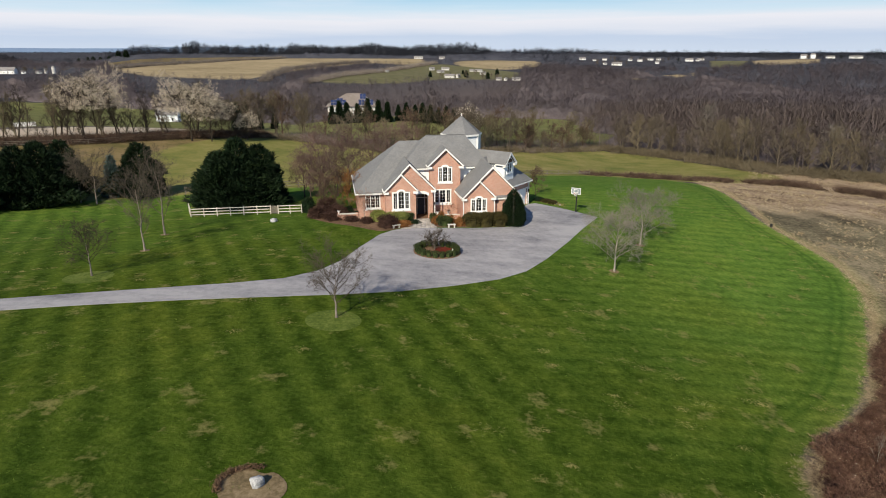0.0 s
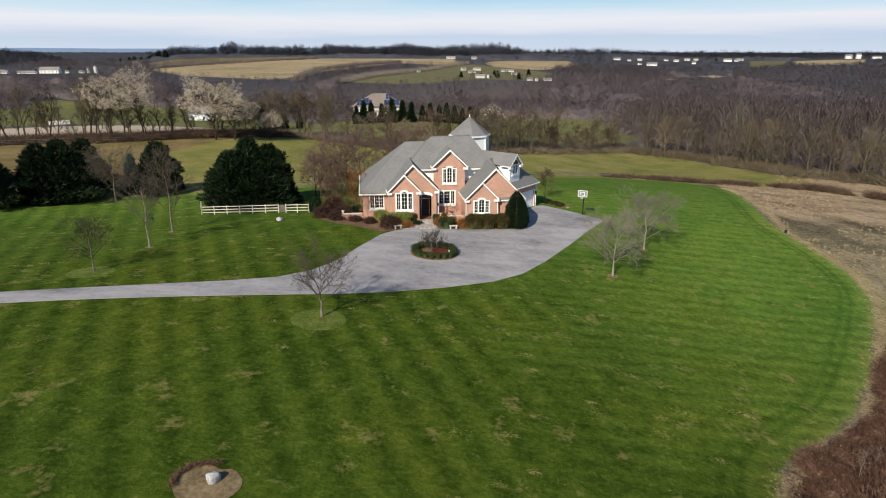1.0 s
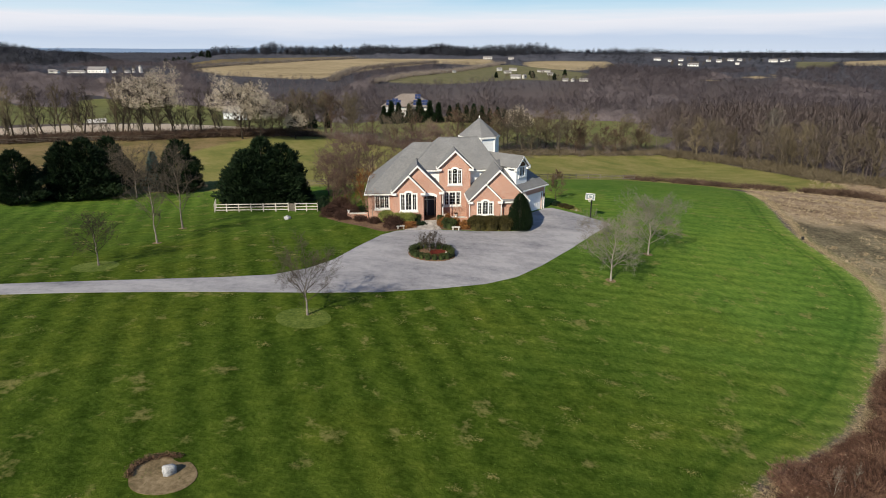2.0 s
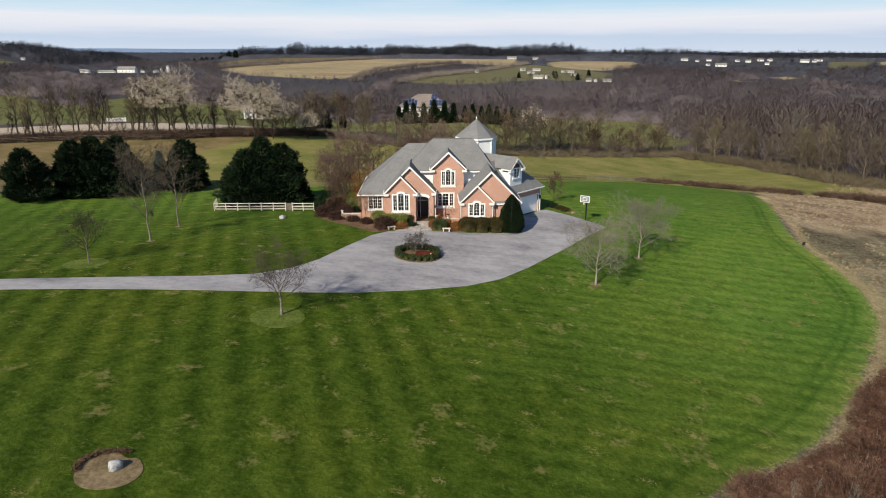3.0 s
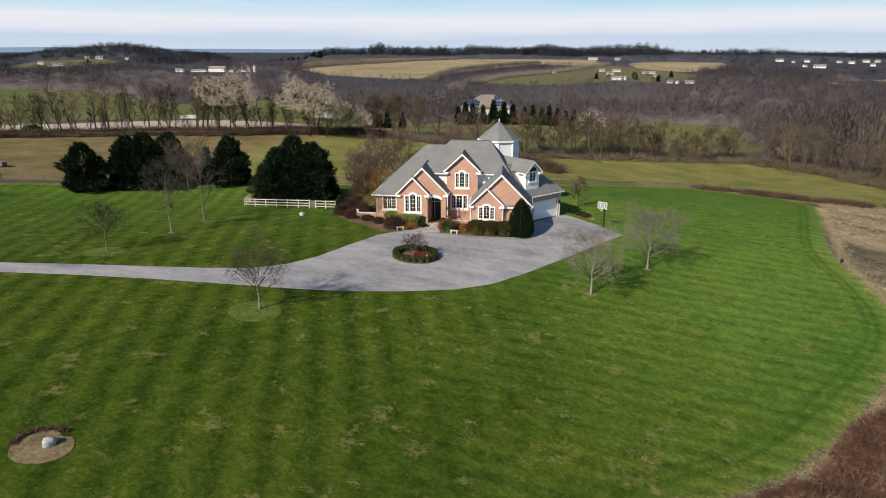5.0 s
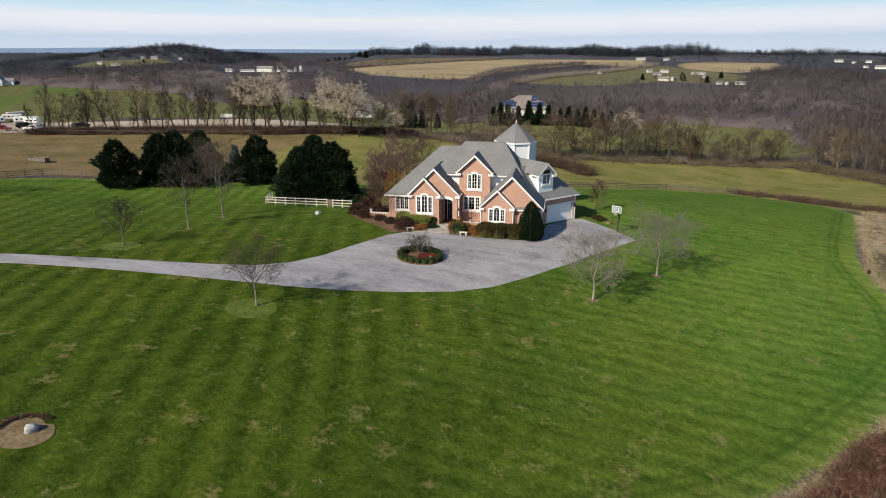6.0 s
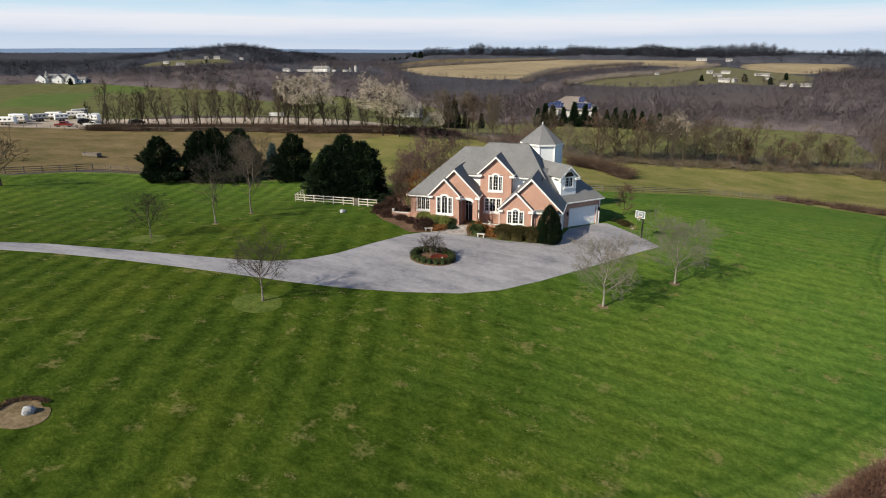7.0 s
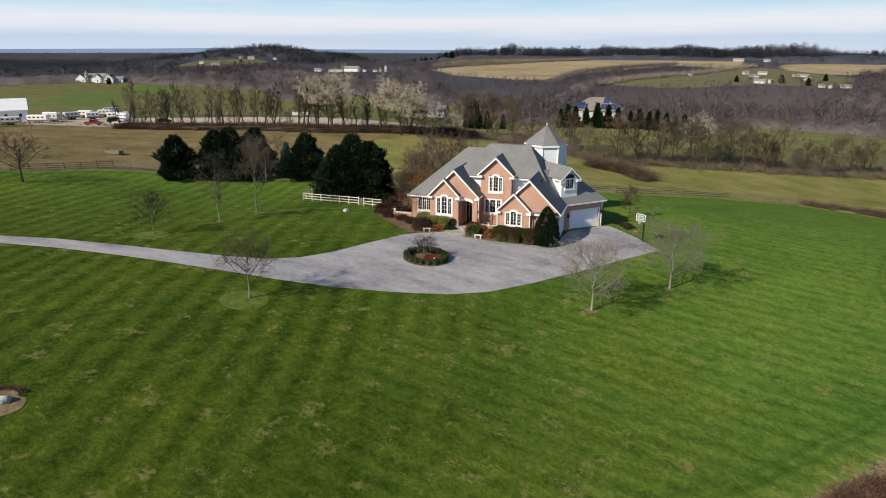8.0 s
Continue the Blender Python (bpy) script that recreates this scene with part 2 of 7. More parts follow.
def brick_material():
    m, n, l, b = nodes_of("red_brick")
    geo = n.new("ShaderNodeTexCoord").outputs["Object"]
    g = n.new("ShaderNodeSeparateXYZ")
    l.new(geo, g.inputs[0])
    mx = n.new("ShaderNodeCombineXYZ")
    l.new(math_node(n, l, "ADD", g.outputs["X"], g.outputs["Y"]), mx.inputs["X"])
    l.new(g.outputs["Z"], mx.inputs["Y"])
    t = n.new("ShaderNodeTexBrick")
    t.inputs["Scale"].default_value = 1.0
    t.inputs["Brick Width"].default_value, t.inputs["Row Height"].default_value, t.inputs["Mortar Size"].default_value = 0.22, 0.076, 0.007
    t.inputs["Color1"].default_value, t.inputs["Color2"].default_value = (0.42, 0.2, 0.145, 1), (0.54, 0.3, 0.22, 1)
    t.inputs["Mortar"].default_value = (0.5, 0.42, 0.36, 1)
    l.new(mx.outputs[0], t.inputs["Vector"])
    fine, coarse = noise_node(n, l, geo, 9, 4), noise_node(n, l, geo, 0.6, 4)
    shade = ramp(n, l, math_node(n, l, "MULTIPLY_ADD", coarse, 0.6, math_node(n, l, "MULTIPLY", fine, 0.4)), [(0.3, (0.78, 0.76, 0.74)), (0.7, (1.08, 1.06, 1.04))])
    l.new(mixed(n, l, 1.0, t.outputs["Color"], shade, "MULTIPLY"), b.inputs["Base Color"])
    b.inputs["Roughness"].default_value = 0.9
    bumped(n, l, b, math_node(n, l, "SUBTRACT", 1.0, t.outputs["Fac"]), 0.5, 0.01)
    return m


def glass_material():
    m, n, l, b = nodes_of("window_glass")
    b.inputs["Base Color"].default_value = (0.012, 0.014, 0.016, 1)
    b.inputs["Roughness"].default_value = 0.06
    b.inputs["Specular IOR Level"].default_value = 0.55
    pos = n.new("ShaderNodeNewGeometry").outputs["Position"]
    bumped(n, l, b, noise_node(n, l, pos, 1.5, 2), 0.05, 0.02)
    return m


def drive_material():
    m, n, l, b = nodes_of("worn_asphalt")
    pos = n.new("ShaderNodeNewGeometry").outputs["Position"]
    mp = n.new("ShaderNodeMapping")
    mp.inputs["Rotation"].default_value = (0, 0, radians(-22))
    mp.inputs["Scale"].default_value = (0.1, 0.34, 1)
    l.new(pos, mp.inputs["Vector"])
    streak = noise_node(n, l, mp.outputs[0], 1.0, 6, 0.62)
    coarse, fine = noise_node(n, l, pos, 0.16, 5), noise_node(n, l, pos, 18, 4, 0.7)
    mid = noise_node(n, l, pos, 1.6, 5, 0.7)
    fac = math_node(n, l, "ADD", math_node(n, l, "MULTIPLY", streak, 0.42), math_node(n, l, "ADD", math_node(n, l, "MULTIPLY", coarse, 0.22), math_node(n, l, "ADD", math_node(n, l, "MULTIPLY", fine, 0.16), math_node(n, l, "MULTIPLY", mid, 0.2))))
    l.new(ramp(n, l, fac, [(0.39, (0.105, 0.107, 0.122)), (0.455, (0.215, 0.211, 0.227)), (0.56, (0.335, 0.326, 0.336))]), b.inputs["Base Color"])
    b.inputs["Roughness"].default_value = 0.92
    bumped(n, l, b, fine, 0.3, 0.01)
    return m


M_ROOF, M_BRICK, M_GLASS, M_DRIVE = roof_material(), brick_material(), glass_material(), drive_material()

# ---- ground: one rolling sheet to the horizon ----
KNOT_X, KNOT_Y, SPREAD = (-120, -70, -25, 20, 65, 110), (0, 50, 100, 150, 200, 250), 45.0
SWELL = (1.15, -1.61, 3.12, -0.72, -1.51, 1.46, 3.72, -1.52, 4.21, -3.21, -6.05, -0.56, 3.02, -4.48, -1.8, 9.31, 1.94, 0.39,
         -4.56, 5.48, -2.84, -4.27, -0.31, -3.88, 5.18, 2.51, 0.3, -1.83, -0.01, 0.06, -1.75, -9.08, 3.41, 1.71, -9.49, 1.23)


def ease(a, b, x):
    s = np.clip((x - a) / (b - a), 0, 1)
    return s * s * (3 - 2 * s)


def hill(x, y, cx, cy, sx, sy, h):
    return h * np.exp(-((x - cx) / sx) ** 2 / 2 - ((y - cy) / sy) ** 2 / 2)


def height(x, y):
    """Height of the ground, for numbers or arrays."""
    x, y = np.asarray(x, float), np.asarray(y, float)
    near = -2.72 - 0.0222 * x - 0.0244 * (y - 80)
    for k, (b, a) in enumerate((b, a) for b in KNOT_Y for a in KNOT_X):
        near = near + SWELL[k] * np.exp(-((x - a) ** 2 + (y - b) ** 2) / (2 * SPREAD ** 2))
    near = near + hill(x, y, -30, 262, 50, 28, 5)
    d, q = np.hypot(x + 10, y - 90), np.hypot(x, y) - 230 * ease(60, 480, x)
    west = 1 - ease(0.42, 0.52, np.arctan2(-x, np.maximum(y, 1.0)))
    far = -22 + 19 * ease(500, 700, q) + (12 * ease(680, 1250, q) + 7 * ease(1300, 4000, q)) * west
    far = far + hill(x, y, -300, 235, 140, 110, 22) + hill(x, y, -715, 805, 78, 110, 25) + hill(x, y, -850, 700, 80, 110, 6) + 19 * ease(1500, 2700, q) * (1 - west) + hill(x, y, -330, 1150, 330, 230, 6) + hill(x, y, -30, 262, 50, 28, 8)
    far = far + hill(x, y, 276, 1700, 70, 120, 9) + hill(x, y, 120, 1720, 90, 120, 3)
    far = far + 2.5 * np.sin(x / 170 + 1) * np.cos(y / 210) * ease(300, 700, d) * (1 - 0.6 * ease(1200, 1900, q))
    w = ease(185, 290, d)
    return near * (1 - w) + far * w


def gz(x, y):
    return float(height(x, y))


def inside(poly, x, y):
    """Signed distance to a closed outline, positive inside."""
    x, y = np.asarray(x, float), np.asarray(y, float)
    best, odd = np.full(x.shape, 1e9), np.zeros(x.shape, bool)
    for (ax, ay), (bx, by) in zip(poly, poly[1:] + poly[:1]):
        ex, ey = bx - ax, by - ay
        s = np.clip(((x - ax) * ex + (y - ay) * ey) / (ex * ex + ey * ey), 0, 1)
        best = np.minimum(best, np.hypot(x - ax - s * ex, y - ay - s * ey))
        if by != ay:
            odd ^= ((ay > y) != (by > y)) & (x < ex * (y - ay) / ey + ax)
    return np.where(odd, best, -best)


def rounded(poly, times=2):
    for _ in range(times):
        poly = [q for a, b in zip(poly, poly[1:] + poly[:1]) for q in (((3 * a[0] + b[0]) / 4, (3 * a[1] + b[1]) / 4), ((a[0] + 3 * b[0]) / 4, (a[1] + 3 * b[1]) / 4))]
    return poly


LAWN = rounded([(-200, 50), (-120, 62), (-92, 70), (-88, 88), (-70, 98), (-50, 107), (-20, 118), (6, 126), (24, 158), (42, 166), (61.6, 154), (51.2, 108.5), (47.8, 94), (47.5, 87), (49.2, 79),
                (49.5, 72), (47.9, 66), (44.4, 60), (38.2, 50.1), (32.9, 43.1), (28.9, 39.4), (25.2, 36.6), (22.4, 33.1), (21.3, 28), (19.8, 10), (15, -90), (-200, -90)], 1)
PADDOCK = [(-260, 60), (-120, 64), (-93, 72), (-89, 89), (-72, 99), (-66, 118), (-70, 144), (-60, 188), (-68, 188), (-100, 163), (-131, 148), (-190, 116), (-260, 100)]
PASTURE = [(-74, 144), (-66, 118), (-70, 98), (-20, 116), (6, 124), (30, 150), (62, 152), (90, 158), (96, 176), (88, 205), (78, 238), (62, 246), (21, 212), (-13, 185), (-54, 188), (-70, 176)]
MEADOW = [(62.6, 156), (52, 106), (47.5, 87), (49.5, 75), (44, 59), (33, 42), (21, 30), (20, 5), (70, 0), (150, 60), (132, 148), (112, 168), (101, 182), (92, 186), (80, 160)]
SAND = [(-131, 143), (-100, 158), (-66, 184), (-78, 204), (-150, 172), (-205, 140), (-230, 118), (-190, 112)]
BACK_FIELD = [(-78, 206), (-62, 190), (-40, 192), (-13, 190), (20, 217), (60, 252), (84, 300), (84, 425), (10, 440), (-2, 262), (-60, 250), (-110, 350), (-200, 470), (-340, 480), (-165, 178)]
GREEN_HILL = [(-165, 176), (-172, 122), (-260, 140), (-420, 190), (-560, 290), (-520, 380), (-380, 440), (-230, 330), (-150, 236)]
TAN_HILL = [(-385, 743), (-290, 630), (-185, 625), (-180, 760), (-150, 860), (-110, 950), (-18, 895), (-36, 1070), (-257, 1045), (-363, 863)]
TAN_STRIP = [(-479, 842), (-383, 911), (-270, 1024), (-294, 1115), (-497, 982)]
FAR_GREEN = [(-138, 621), (-103, 723), (-62, 850), (-3, 947), (56, 858), (99, 783), (67, 662), (9, 672), (-46, 635)]
FAR_TAN = [(14, 1027), (149, 1038), (145, 925), (85, 840), (23, 877)]
RIDGE_FIELD = [(182, 681), (257, 743), (311, 802), (294, 750), (208, 688)]
RIDGE_GREEN = [(378, 910), (434, 947), (567, 1207), (498, 1211)]
RIDGE_TAN = [(492, 1017), (609, 1050), (788, 1362), (573, 1207)]
WEST_GREEN = [(-712, 606), (-655, 646), (-622, 705), (-640, 744), (-692, 692), (-735, 664)]
THICKET = [(16, -90), (18.5, 0), (22.9, 33.2), (25.6, 35.9), (29.3, 38.7), (33.8, 43.0), (38.7, 49.3), (42.2, 54.7), (45.2, 58.6), (51, 61), (60, 60), (75, 40), (75, -90)]
ZONES = {"lawn": LAWN, "thicket": THICKET, "paddock": PADDOCK, "pasture": PASTURE, "meadow": MEADOW, "sand": SAND, "back_field": BACK_FIELD, "green_hill": GREEN_HILL,
         "tan_hill": TAN_HILL, "tan_strip": TAN_STRIP, "far_green": FAR_GREEN, "far_tan": FAR_TAN, "ridge_field": RIDGE_FIELD, "ridge_green": RIDGE_GREEN, "ridge_tan": RIDGE_TAN, "west_green": WEST_GREEN}


def spread_line(lo, hi, step, reach, growth):
    mid = list(np.arange(lo, hi + step / 2, step))
    out, s = [], step
    while (out[-1] if out else 0) < reach:
        s *= growth
        out.append((out[-1] if out else 0) + s)
    return np.array([lo - v for v in reversed(out)] + mid + [hi + v for v in out])


def ground_material():
    m, n, l, b = nodes_of("land")
    pos = n.new("ShaderNodeNewGeometry").outputs["Position"]
    sep = n.new("ShaderNodeSeparateXYZ")
    l.new(pos, sep.inputs[0])
    fine, tuft = noise_node(n, l, pos, 5.0, 4, 0.65), noise_node(n, l, pos, 1.1, 5, 0.65)
    broad, huge = noise_node(n, l, pos, 0.12, 5, 0.6), noise_node(n, l, pos, 0.012, 5, 0.6)
    blend = lambda a, wa, c, wc: math_node(n, l, "ADD", math_node(n, l, "MULTIPLY", a, wa), math_node(n, l, "MULTIPLY", c, wc))

    def zone(name, soft, wobble):
        a = n.new("ShaderNodeAttribute")
        a.attribute_name = name
        r = n.new("ShaderNodeMapRange")
        r.inputs["From Min"].default_value, r.inputs["From Max"].default_value = -soft, soft
        w = math_node(n, l, "MULTIPLY_ADD", math_node(n, l, "SUBTRACT", tuft if wobble < 4 else broad, 0.5), wobble, a.outputs["Fac"])
        l.new(w, r.inputs["Value"])
        return r.outputs["Result"]

    # mown stripes, a little wavy
    def stripes(angle, width):
        c, s = math.cos(radians(angle)), math.sin(radians(angle))
        across = math_node(n, l, "ADD", math_node(n, l, "MULTIPLY", sep.outputs["X"], -s / width), math_node(n, l, "MULTIPLY", sep.outputs["Y"], c / width))
        wav = math_node(n, l, "SINE", math_node(n, l, "MULTIPLY_ADD", across, math.pi, math_node(n, l, "MULTIPLY", broad, 1.6)))
        return math_node(n, l, "MULTIPLY_ADD", wav, 0.5, 0.5)

    blade, clump = noise_node(n, l, pos, 11.0, 3, 0.7), noise_node(n, l, pos, 2.4, 5, 0.68)
    turf = blend(blend(blade, 0.25, fine, 0.75), 0.25, blend(clump, 0.5, tuft, 0.5), 0.75)
    grass = ramp(n, l, turf, [(0.34, (0.029, 0.05, 0.006)), (0.5, (0.052, 0.081, 0.0105)), (0.66, (0.087, 0.116, 0.019))])
    lush_sheen = ramp(n, l, turf, [(0.34, (0.062, 0.116, 0.018)), (0.5, (0.094, 0.16, 0.027)), (0.66, (0.134, 0.204, 0.04))])
    # brighter to the east and far side: lusher turf plus painted grazing-view sheen
    east = n.new("ShaderNodeMapRange")
    east.inputs["From Min"].default_value, east.inputs["From Max"].default_value = -20, 36
    l.new(math_node(n, l, "MULTIPLY_ADD", broad, 40.0, math_node(n, l, "ADD", math_node(n, l, "MAXIMUM", math_node(n, l, "MULTIPLY", sep.outputs["X"], 1.1), math_node(n, l, "MULTIPLY_ADD", sep.outputs["X"], -0.36, -14.0)), math_node(n, l, "MULTIPLY_ADD", sep.outputs["Y"], 0.85, -84.0))), east.inputs["Value"])
    grass = mixed(n, l, east.outputs["Result"], grass, lush_sheen)
    # drifts of yellower and of bluer green
    drift = ramp(n, l, noise_node(n, l, pos, 0.055, 4, 0.62), [(0.34, (0.76, 0.84, 0.84)), (0.5, (0.98, 1, 1)), (0.66, (1.24, 1.1, 1.05))])
    grass = mixed(n, l, 0.9, grass, drift, "MULTIPLY")
    # the mower went across the open side and up and down the drive side
    turn = n.new("ShaderNodeMapRange")
    turn.inputs["From Min"].default_value, turn.inputs["From Max"].default_value = -8, 8
    l.new(math_node(n, l, "MULTIPLY_ADD", broad, 30.0, math_node(n, l, "SUBTRACT", sep.outputs["X"], 25.0)), turn.inputs["Value"])
    st = mixed(n, l, turn.outputs["Result"], mixed(n, l, 0.22, stripes(116, 1.4), stripes(66, 1.3)), stripes(4, 0.95))
    # the stripes are fainter on the older turf behind the drive
    worn_out = n.new("ShaderNodeMapRange")
    worn_out.inputs["From Min"].default_value, worn_out.inputs["From Max"].default_value = 56, 72
    worn_out.inputs["To Min"].default_value, worn_out.inputs["To Max"].default_value = 0.75, 1.2
    l.new(sep.outputs["Y"], worn_out.inputs["Value"])
    st = mixed(n, l, math_node(n, l, "MULTIPLY", noise_node(n, l, pos, 0.14, 4, 0.65), worn_out.outputs["Result"]), st, (0.5, 0.5, 0.5))
    mp = n.new("ShaderNodeMapping")
    mp.inputs["Scale"].default_value = (0.5, 1.0, 1.0)
    l.new(pos, mp.inputs["Vector"])
    streaky = noise_node(n, l, mp.outputs[0], 1.3, 5, 0.68)
    patch = noise_node(n, l, pos, 0.33, 3, 0.55)
    ragged = math_node(n, l, "ADD", blend(streaky, 0.4, clump, 0.2), math_node(n, l, "MULTIPLY_ADD", patch, 0.12, math_node(n, l, "MULTIPLY", st, math_node(n, l, "MULTIPLY_ADD", turn.outputs["Result"], -0.16, 0.31))))
    ragged = math_node(n, l, "MULTIPLY_ADD", turn.outputs["Result"], 0.08, math_node(n, l, "ADD", ragged, 0.055))
    stripe = ramp(n, l, ragged, [(0.4, (0.36, 0.43, 0.36)), (0.52, (0.76, 0.82, 0.76)), (0.61, (1.08, 1.06, 1.0)), (0.74, (1.55, 1.42, 1.35))])
    grass = mixed(n, l, 0.9, grass, stripe, "MULTIPLY")
    worn = ramp(n, l, blend(noise_node(n, l, pos, 0.42, 3, 0.5), 0.66, clump, 0.34), [(0.575, (0, 0, 0)), (0.67, (0.75, 0.75, 0.75))])
    grass = mixed(n, l, worn, grass, mixed(n, l, fine, (0.09, 0.09, 0.025), (0.27, 0.24, 0.09)))
    # a lighter rim and a darker wheel track just inside it
    rim = n.new("ShaderNodeAttribute")
    rim.attribute_name = "lawn"
    reach = math_node(n, l, "DIVIDE", math_node(n, l, "MULTIPLY_ADD", tuft, 0.8, rim.outputs["Fac"]), 8.0)
    track = ramp(n, l, reach, [(0.0, (2.0, 1.55, 2.4)), (0.14, (1.45, 1.22, 1.6)), (0.28, (1.15, 1.08, 1.15)), (0.33, (0.6, 0.7, 0.7)), (0.39, (1.0, 1.0, 1.0)), (0.44, (0.66, 0.75, 0.75)), (0.52, (1, 1, 1))])
    grass = mixed(n, l, 0.8, grass, track, "MULTIPLY")
    olive = ramp(n, l, blend(tuft, 0.3, broad, 0.7), [(0.32, (0.11, 0.13, 0.036)), (0.5, (0.185, 0.18, 0.058)), (0.68, (0.27, 0.225, 0.095))])
    brown = ramp(n, l, blend(tuft, 0.35, broad, 0.65), [(0.32, (0.085, 0.088, 0.03)), (0.47, (0.155, 0.123, 0.057)), (0.68, (0.25, 0.18, 0.098))])
    pale_meadow = ramp(n, l, blend(tuft, 0.5, broad, 0.5), [(0.36, (0.11, 0.075, 0.05)), (0.48, (0.28, 0.205, 0.135)), (0.64, (0.44, 0.35, 0.24))])
    dull_meadow = ramp(n, l, blend(clump, 0.5, broad, 0.5), [(0.38, (0.05, 0.042, 0.03)), (0.5, (0.145, 0.127, 0.08)), (0.62, (0.27, 0.225, 0.15))])
    northing = n.new("ShaderNodeMapRange")
    northing.inputs["From Min"].default_value, northing.inputs["From Max"].default_value = 92, 108
    l.new(math_node(n, l, "MULTIPLY_ADD", broad, 24.0, math_node(n, l, "SUBTRACT", sep.outputs["Y"], 12.0)), northing.inputs["Value"])
    tan = mixed(n, l, northing.outputs["Result"], dull_meadow, pale_meadow)
    fringe = n.new("ShaderNodeMapRange")
    fringe.inputs["From Min"].default_value, fringe.inputs["From Max"].default_value = -1.8, -0.4
    l.new(math_node(n, l, "MULTIPLY_ADD", tuft, 1.6, rim.outputs["Fac"]), fringe.inputs["Value"])
    tan = mixed(n, l, math_node(n, l, "MULTIPLY", fringe.outputs["Result"], 0.6), tan, ramp(n, l, blend(clump, 0.6, broad, 0.4), [(0.36, (0.12, 0.12, 0.05)), (0.5, (0.25, 0.225, 0.105)), (0.64, (0.38, 0.34, 0.18))]))
    sand = ramp(n, l, blend(tuft, 0.5, broad, 0.5), [(0.3, (0.32, 0.27, 0.215)), (0.7, (0.48, 0.41, 0.33))])
    litter = ramp(n, l, blend(tuft, 0.5, huge, 0.5), [(0.3, (0.062, 0.051, 0.049)), (0.5, (0.095, 0.079, 0.077)), (0.7, (0.135, 0.114, 0.11))])
    back = ramp(n, l, blend(tuft, 0.3, broad, 0.7), [(0.3, (0.085, 0.102, 0.036)), (0.7, (0.185, 0.178, 0.075))])
    dull = ramp(n, l, blend(tuft, 0.3, broad, 0.7), [(0.3, (0.085, 0.088, 0.045)), (0.7, (0.17, 0.155, 0.088))])
    crop = ramp(n, l, blend(broad, 0.4, huge, 0.6), [(0.32, (0.2, 0.16, 0.095)), (0.5, (0.3, 0.24, 0.145)), (0.68, (0.4, 0.325, 0.205))])
    hillgreen = ramp(n, l, blend(broad, 0.5, huge, 0.5), [(0.32, (0.072, 0.108, 0.03)), (0.68, (0.12, 0.156, 0.047))])
    # the bright crop lies in a band down the hill between duller strips
    def within_edge(value, at):
        edge = n.new("ShaderNodeMapRange")
        edge.inputs["From Min"].default_value, edge.inputs["From Max"].default_value = at - 4, at + 4
        l.new(math_node(n, l, "MULTIPLY_ADD", broad, 8.0, value), edge.inputs["Value"])
        return edge.outputs["Result"]

    band = math_node(n, l, "MULTIPLY_ADD", sep.outputs["X"], 1.05, sep.outputs["Y"])
    bright = math_node(n, l, "MULTIPLY", within_edge(band, -115), math_node(n, l, "SUBTRACT", 1.0, within_edge(band, -62)))
    bright = math_node(n, l, "MULTIPLY", bright, within_edge(math_node(n, l, "MULTIPLY_ADD", sep.outputs["X"], -0.3, sep.outputs["Y"]), 275))
    faded = ramp(n, l, blend(tuft, 0.3, broad, 0.7), [(0.32, (0.088, 0.098, 0.036)), (0.5, (0.12, 0.124, 0.05)), (0.68, (0.155, 0.146, 0.066))])
    hillgreen = mixed(n, l, bright, faded, hillgreen)
    # the floor of the far woods turns dark slate with distance: haze put into the colour
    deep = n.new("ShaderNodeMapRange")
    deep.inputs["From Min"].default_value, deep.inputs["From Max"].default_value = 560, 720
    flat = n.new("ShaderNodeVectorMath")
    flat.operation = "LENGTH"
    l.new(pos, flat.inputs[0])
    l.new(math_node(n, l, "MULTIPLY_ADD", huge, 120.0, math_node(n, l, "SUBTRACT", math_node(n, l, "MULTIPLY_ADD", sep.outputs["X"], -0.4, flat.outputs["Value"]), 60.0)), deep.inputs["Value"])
    hazed_litter = ramp(n, l, blend(broad, 0.5, huge, 0.5), [(0.3, (0.036, 0.037, 0.045)), (0.5, (0.054, 0.054, 0.064)), (0.7, (0.076, 0.075, 0.085))])
    col = mixed(n, l, deep.outputs["Result"], litter, hazed_litter)
    # thicket ground near-black: shade in the bramble gaps put into its colour
    for name, c, soft, wob in (("tan_hill", crop, 4, 25), ("tan_strip", brown, 4, 25), ("far_tan", crop, 4, 25), ("far_green", dull, 4, 25), ("ridge_field", crop, 3, 15), ("ridge_green", dull, 3, 15),
                               ("ridge_tan", crop, 3, 15), ("west_green", dull, 3, 15), ("green_hill", hillgreen, 2, 12), ("back_field", back, 2, 8), ("meadow", tan, 0.8, 3),
                               ("thicket", mixed(n, l, clump, (0.018, 0.010, 0.008), (0.055, 0.032, 0.025)), 0.5, 1.5), ("pasture", olive, 1.0, 3), ("paddock", brown, 0.8, 2.5), ("sand", sand, 0.8, 2), ("lawn", grass, 0.25, 1.6)):
        col = mixed(n, l, zone(name, soft, wob), col, c)
    l.new(col, b.inputs["Base Color"])
    b.inputs["Roughness"].default_value, b.inputs["Specular IOR Level"].default_value = 1.0, 0.02
    bumped(n, l, b, blend(fine, 0.15, clump, 0.85), 0.5, 0.26)
    return m


M_LAND = ground_material()


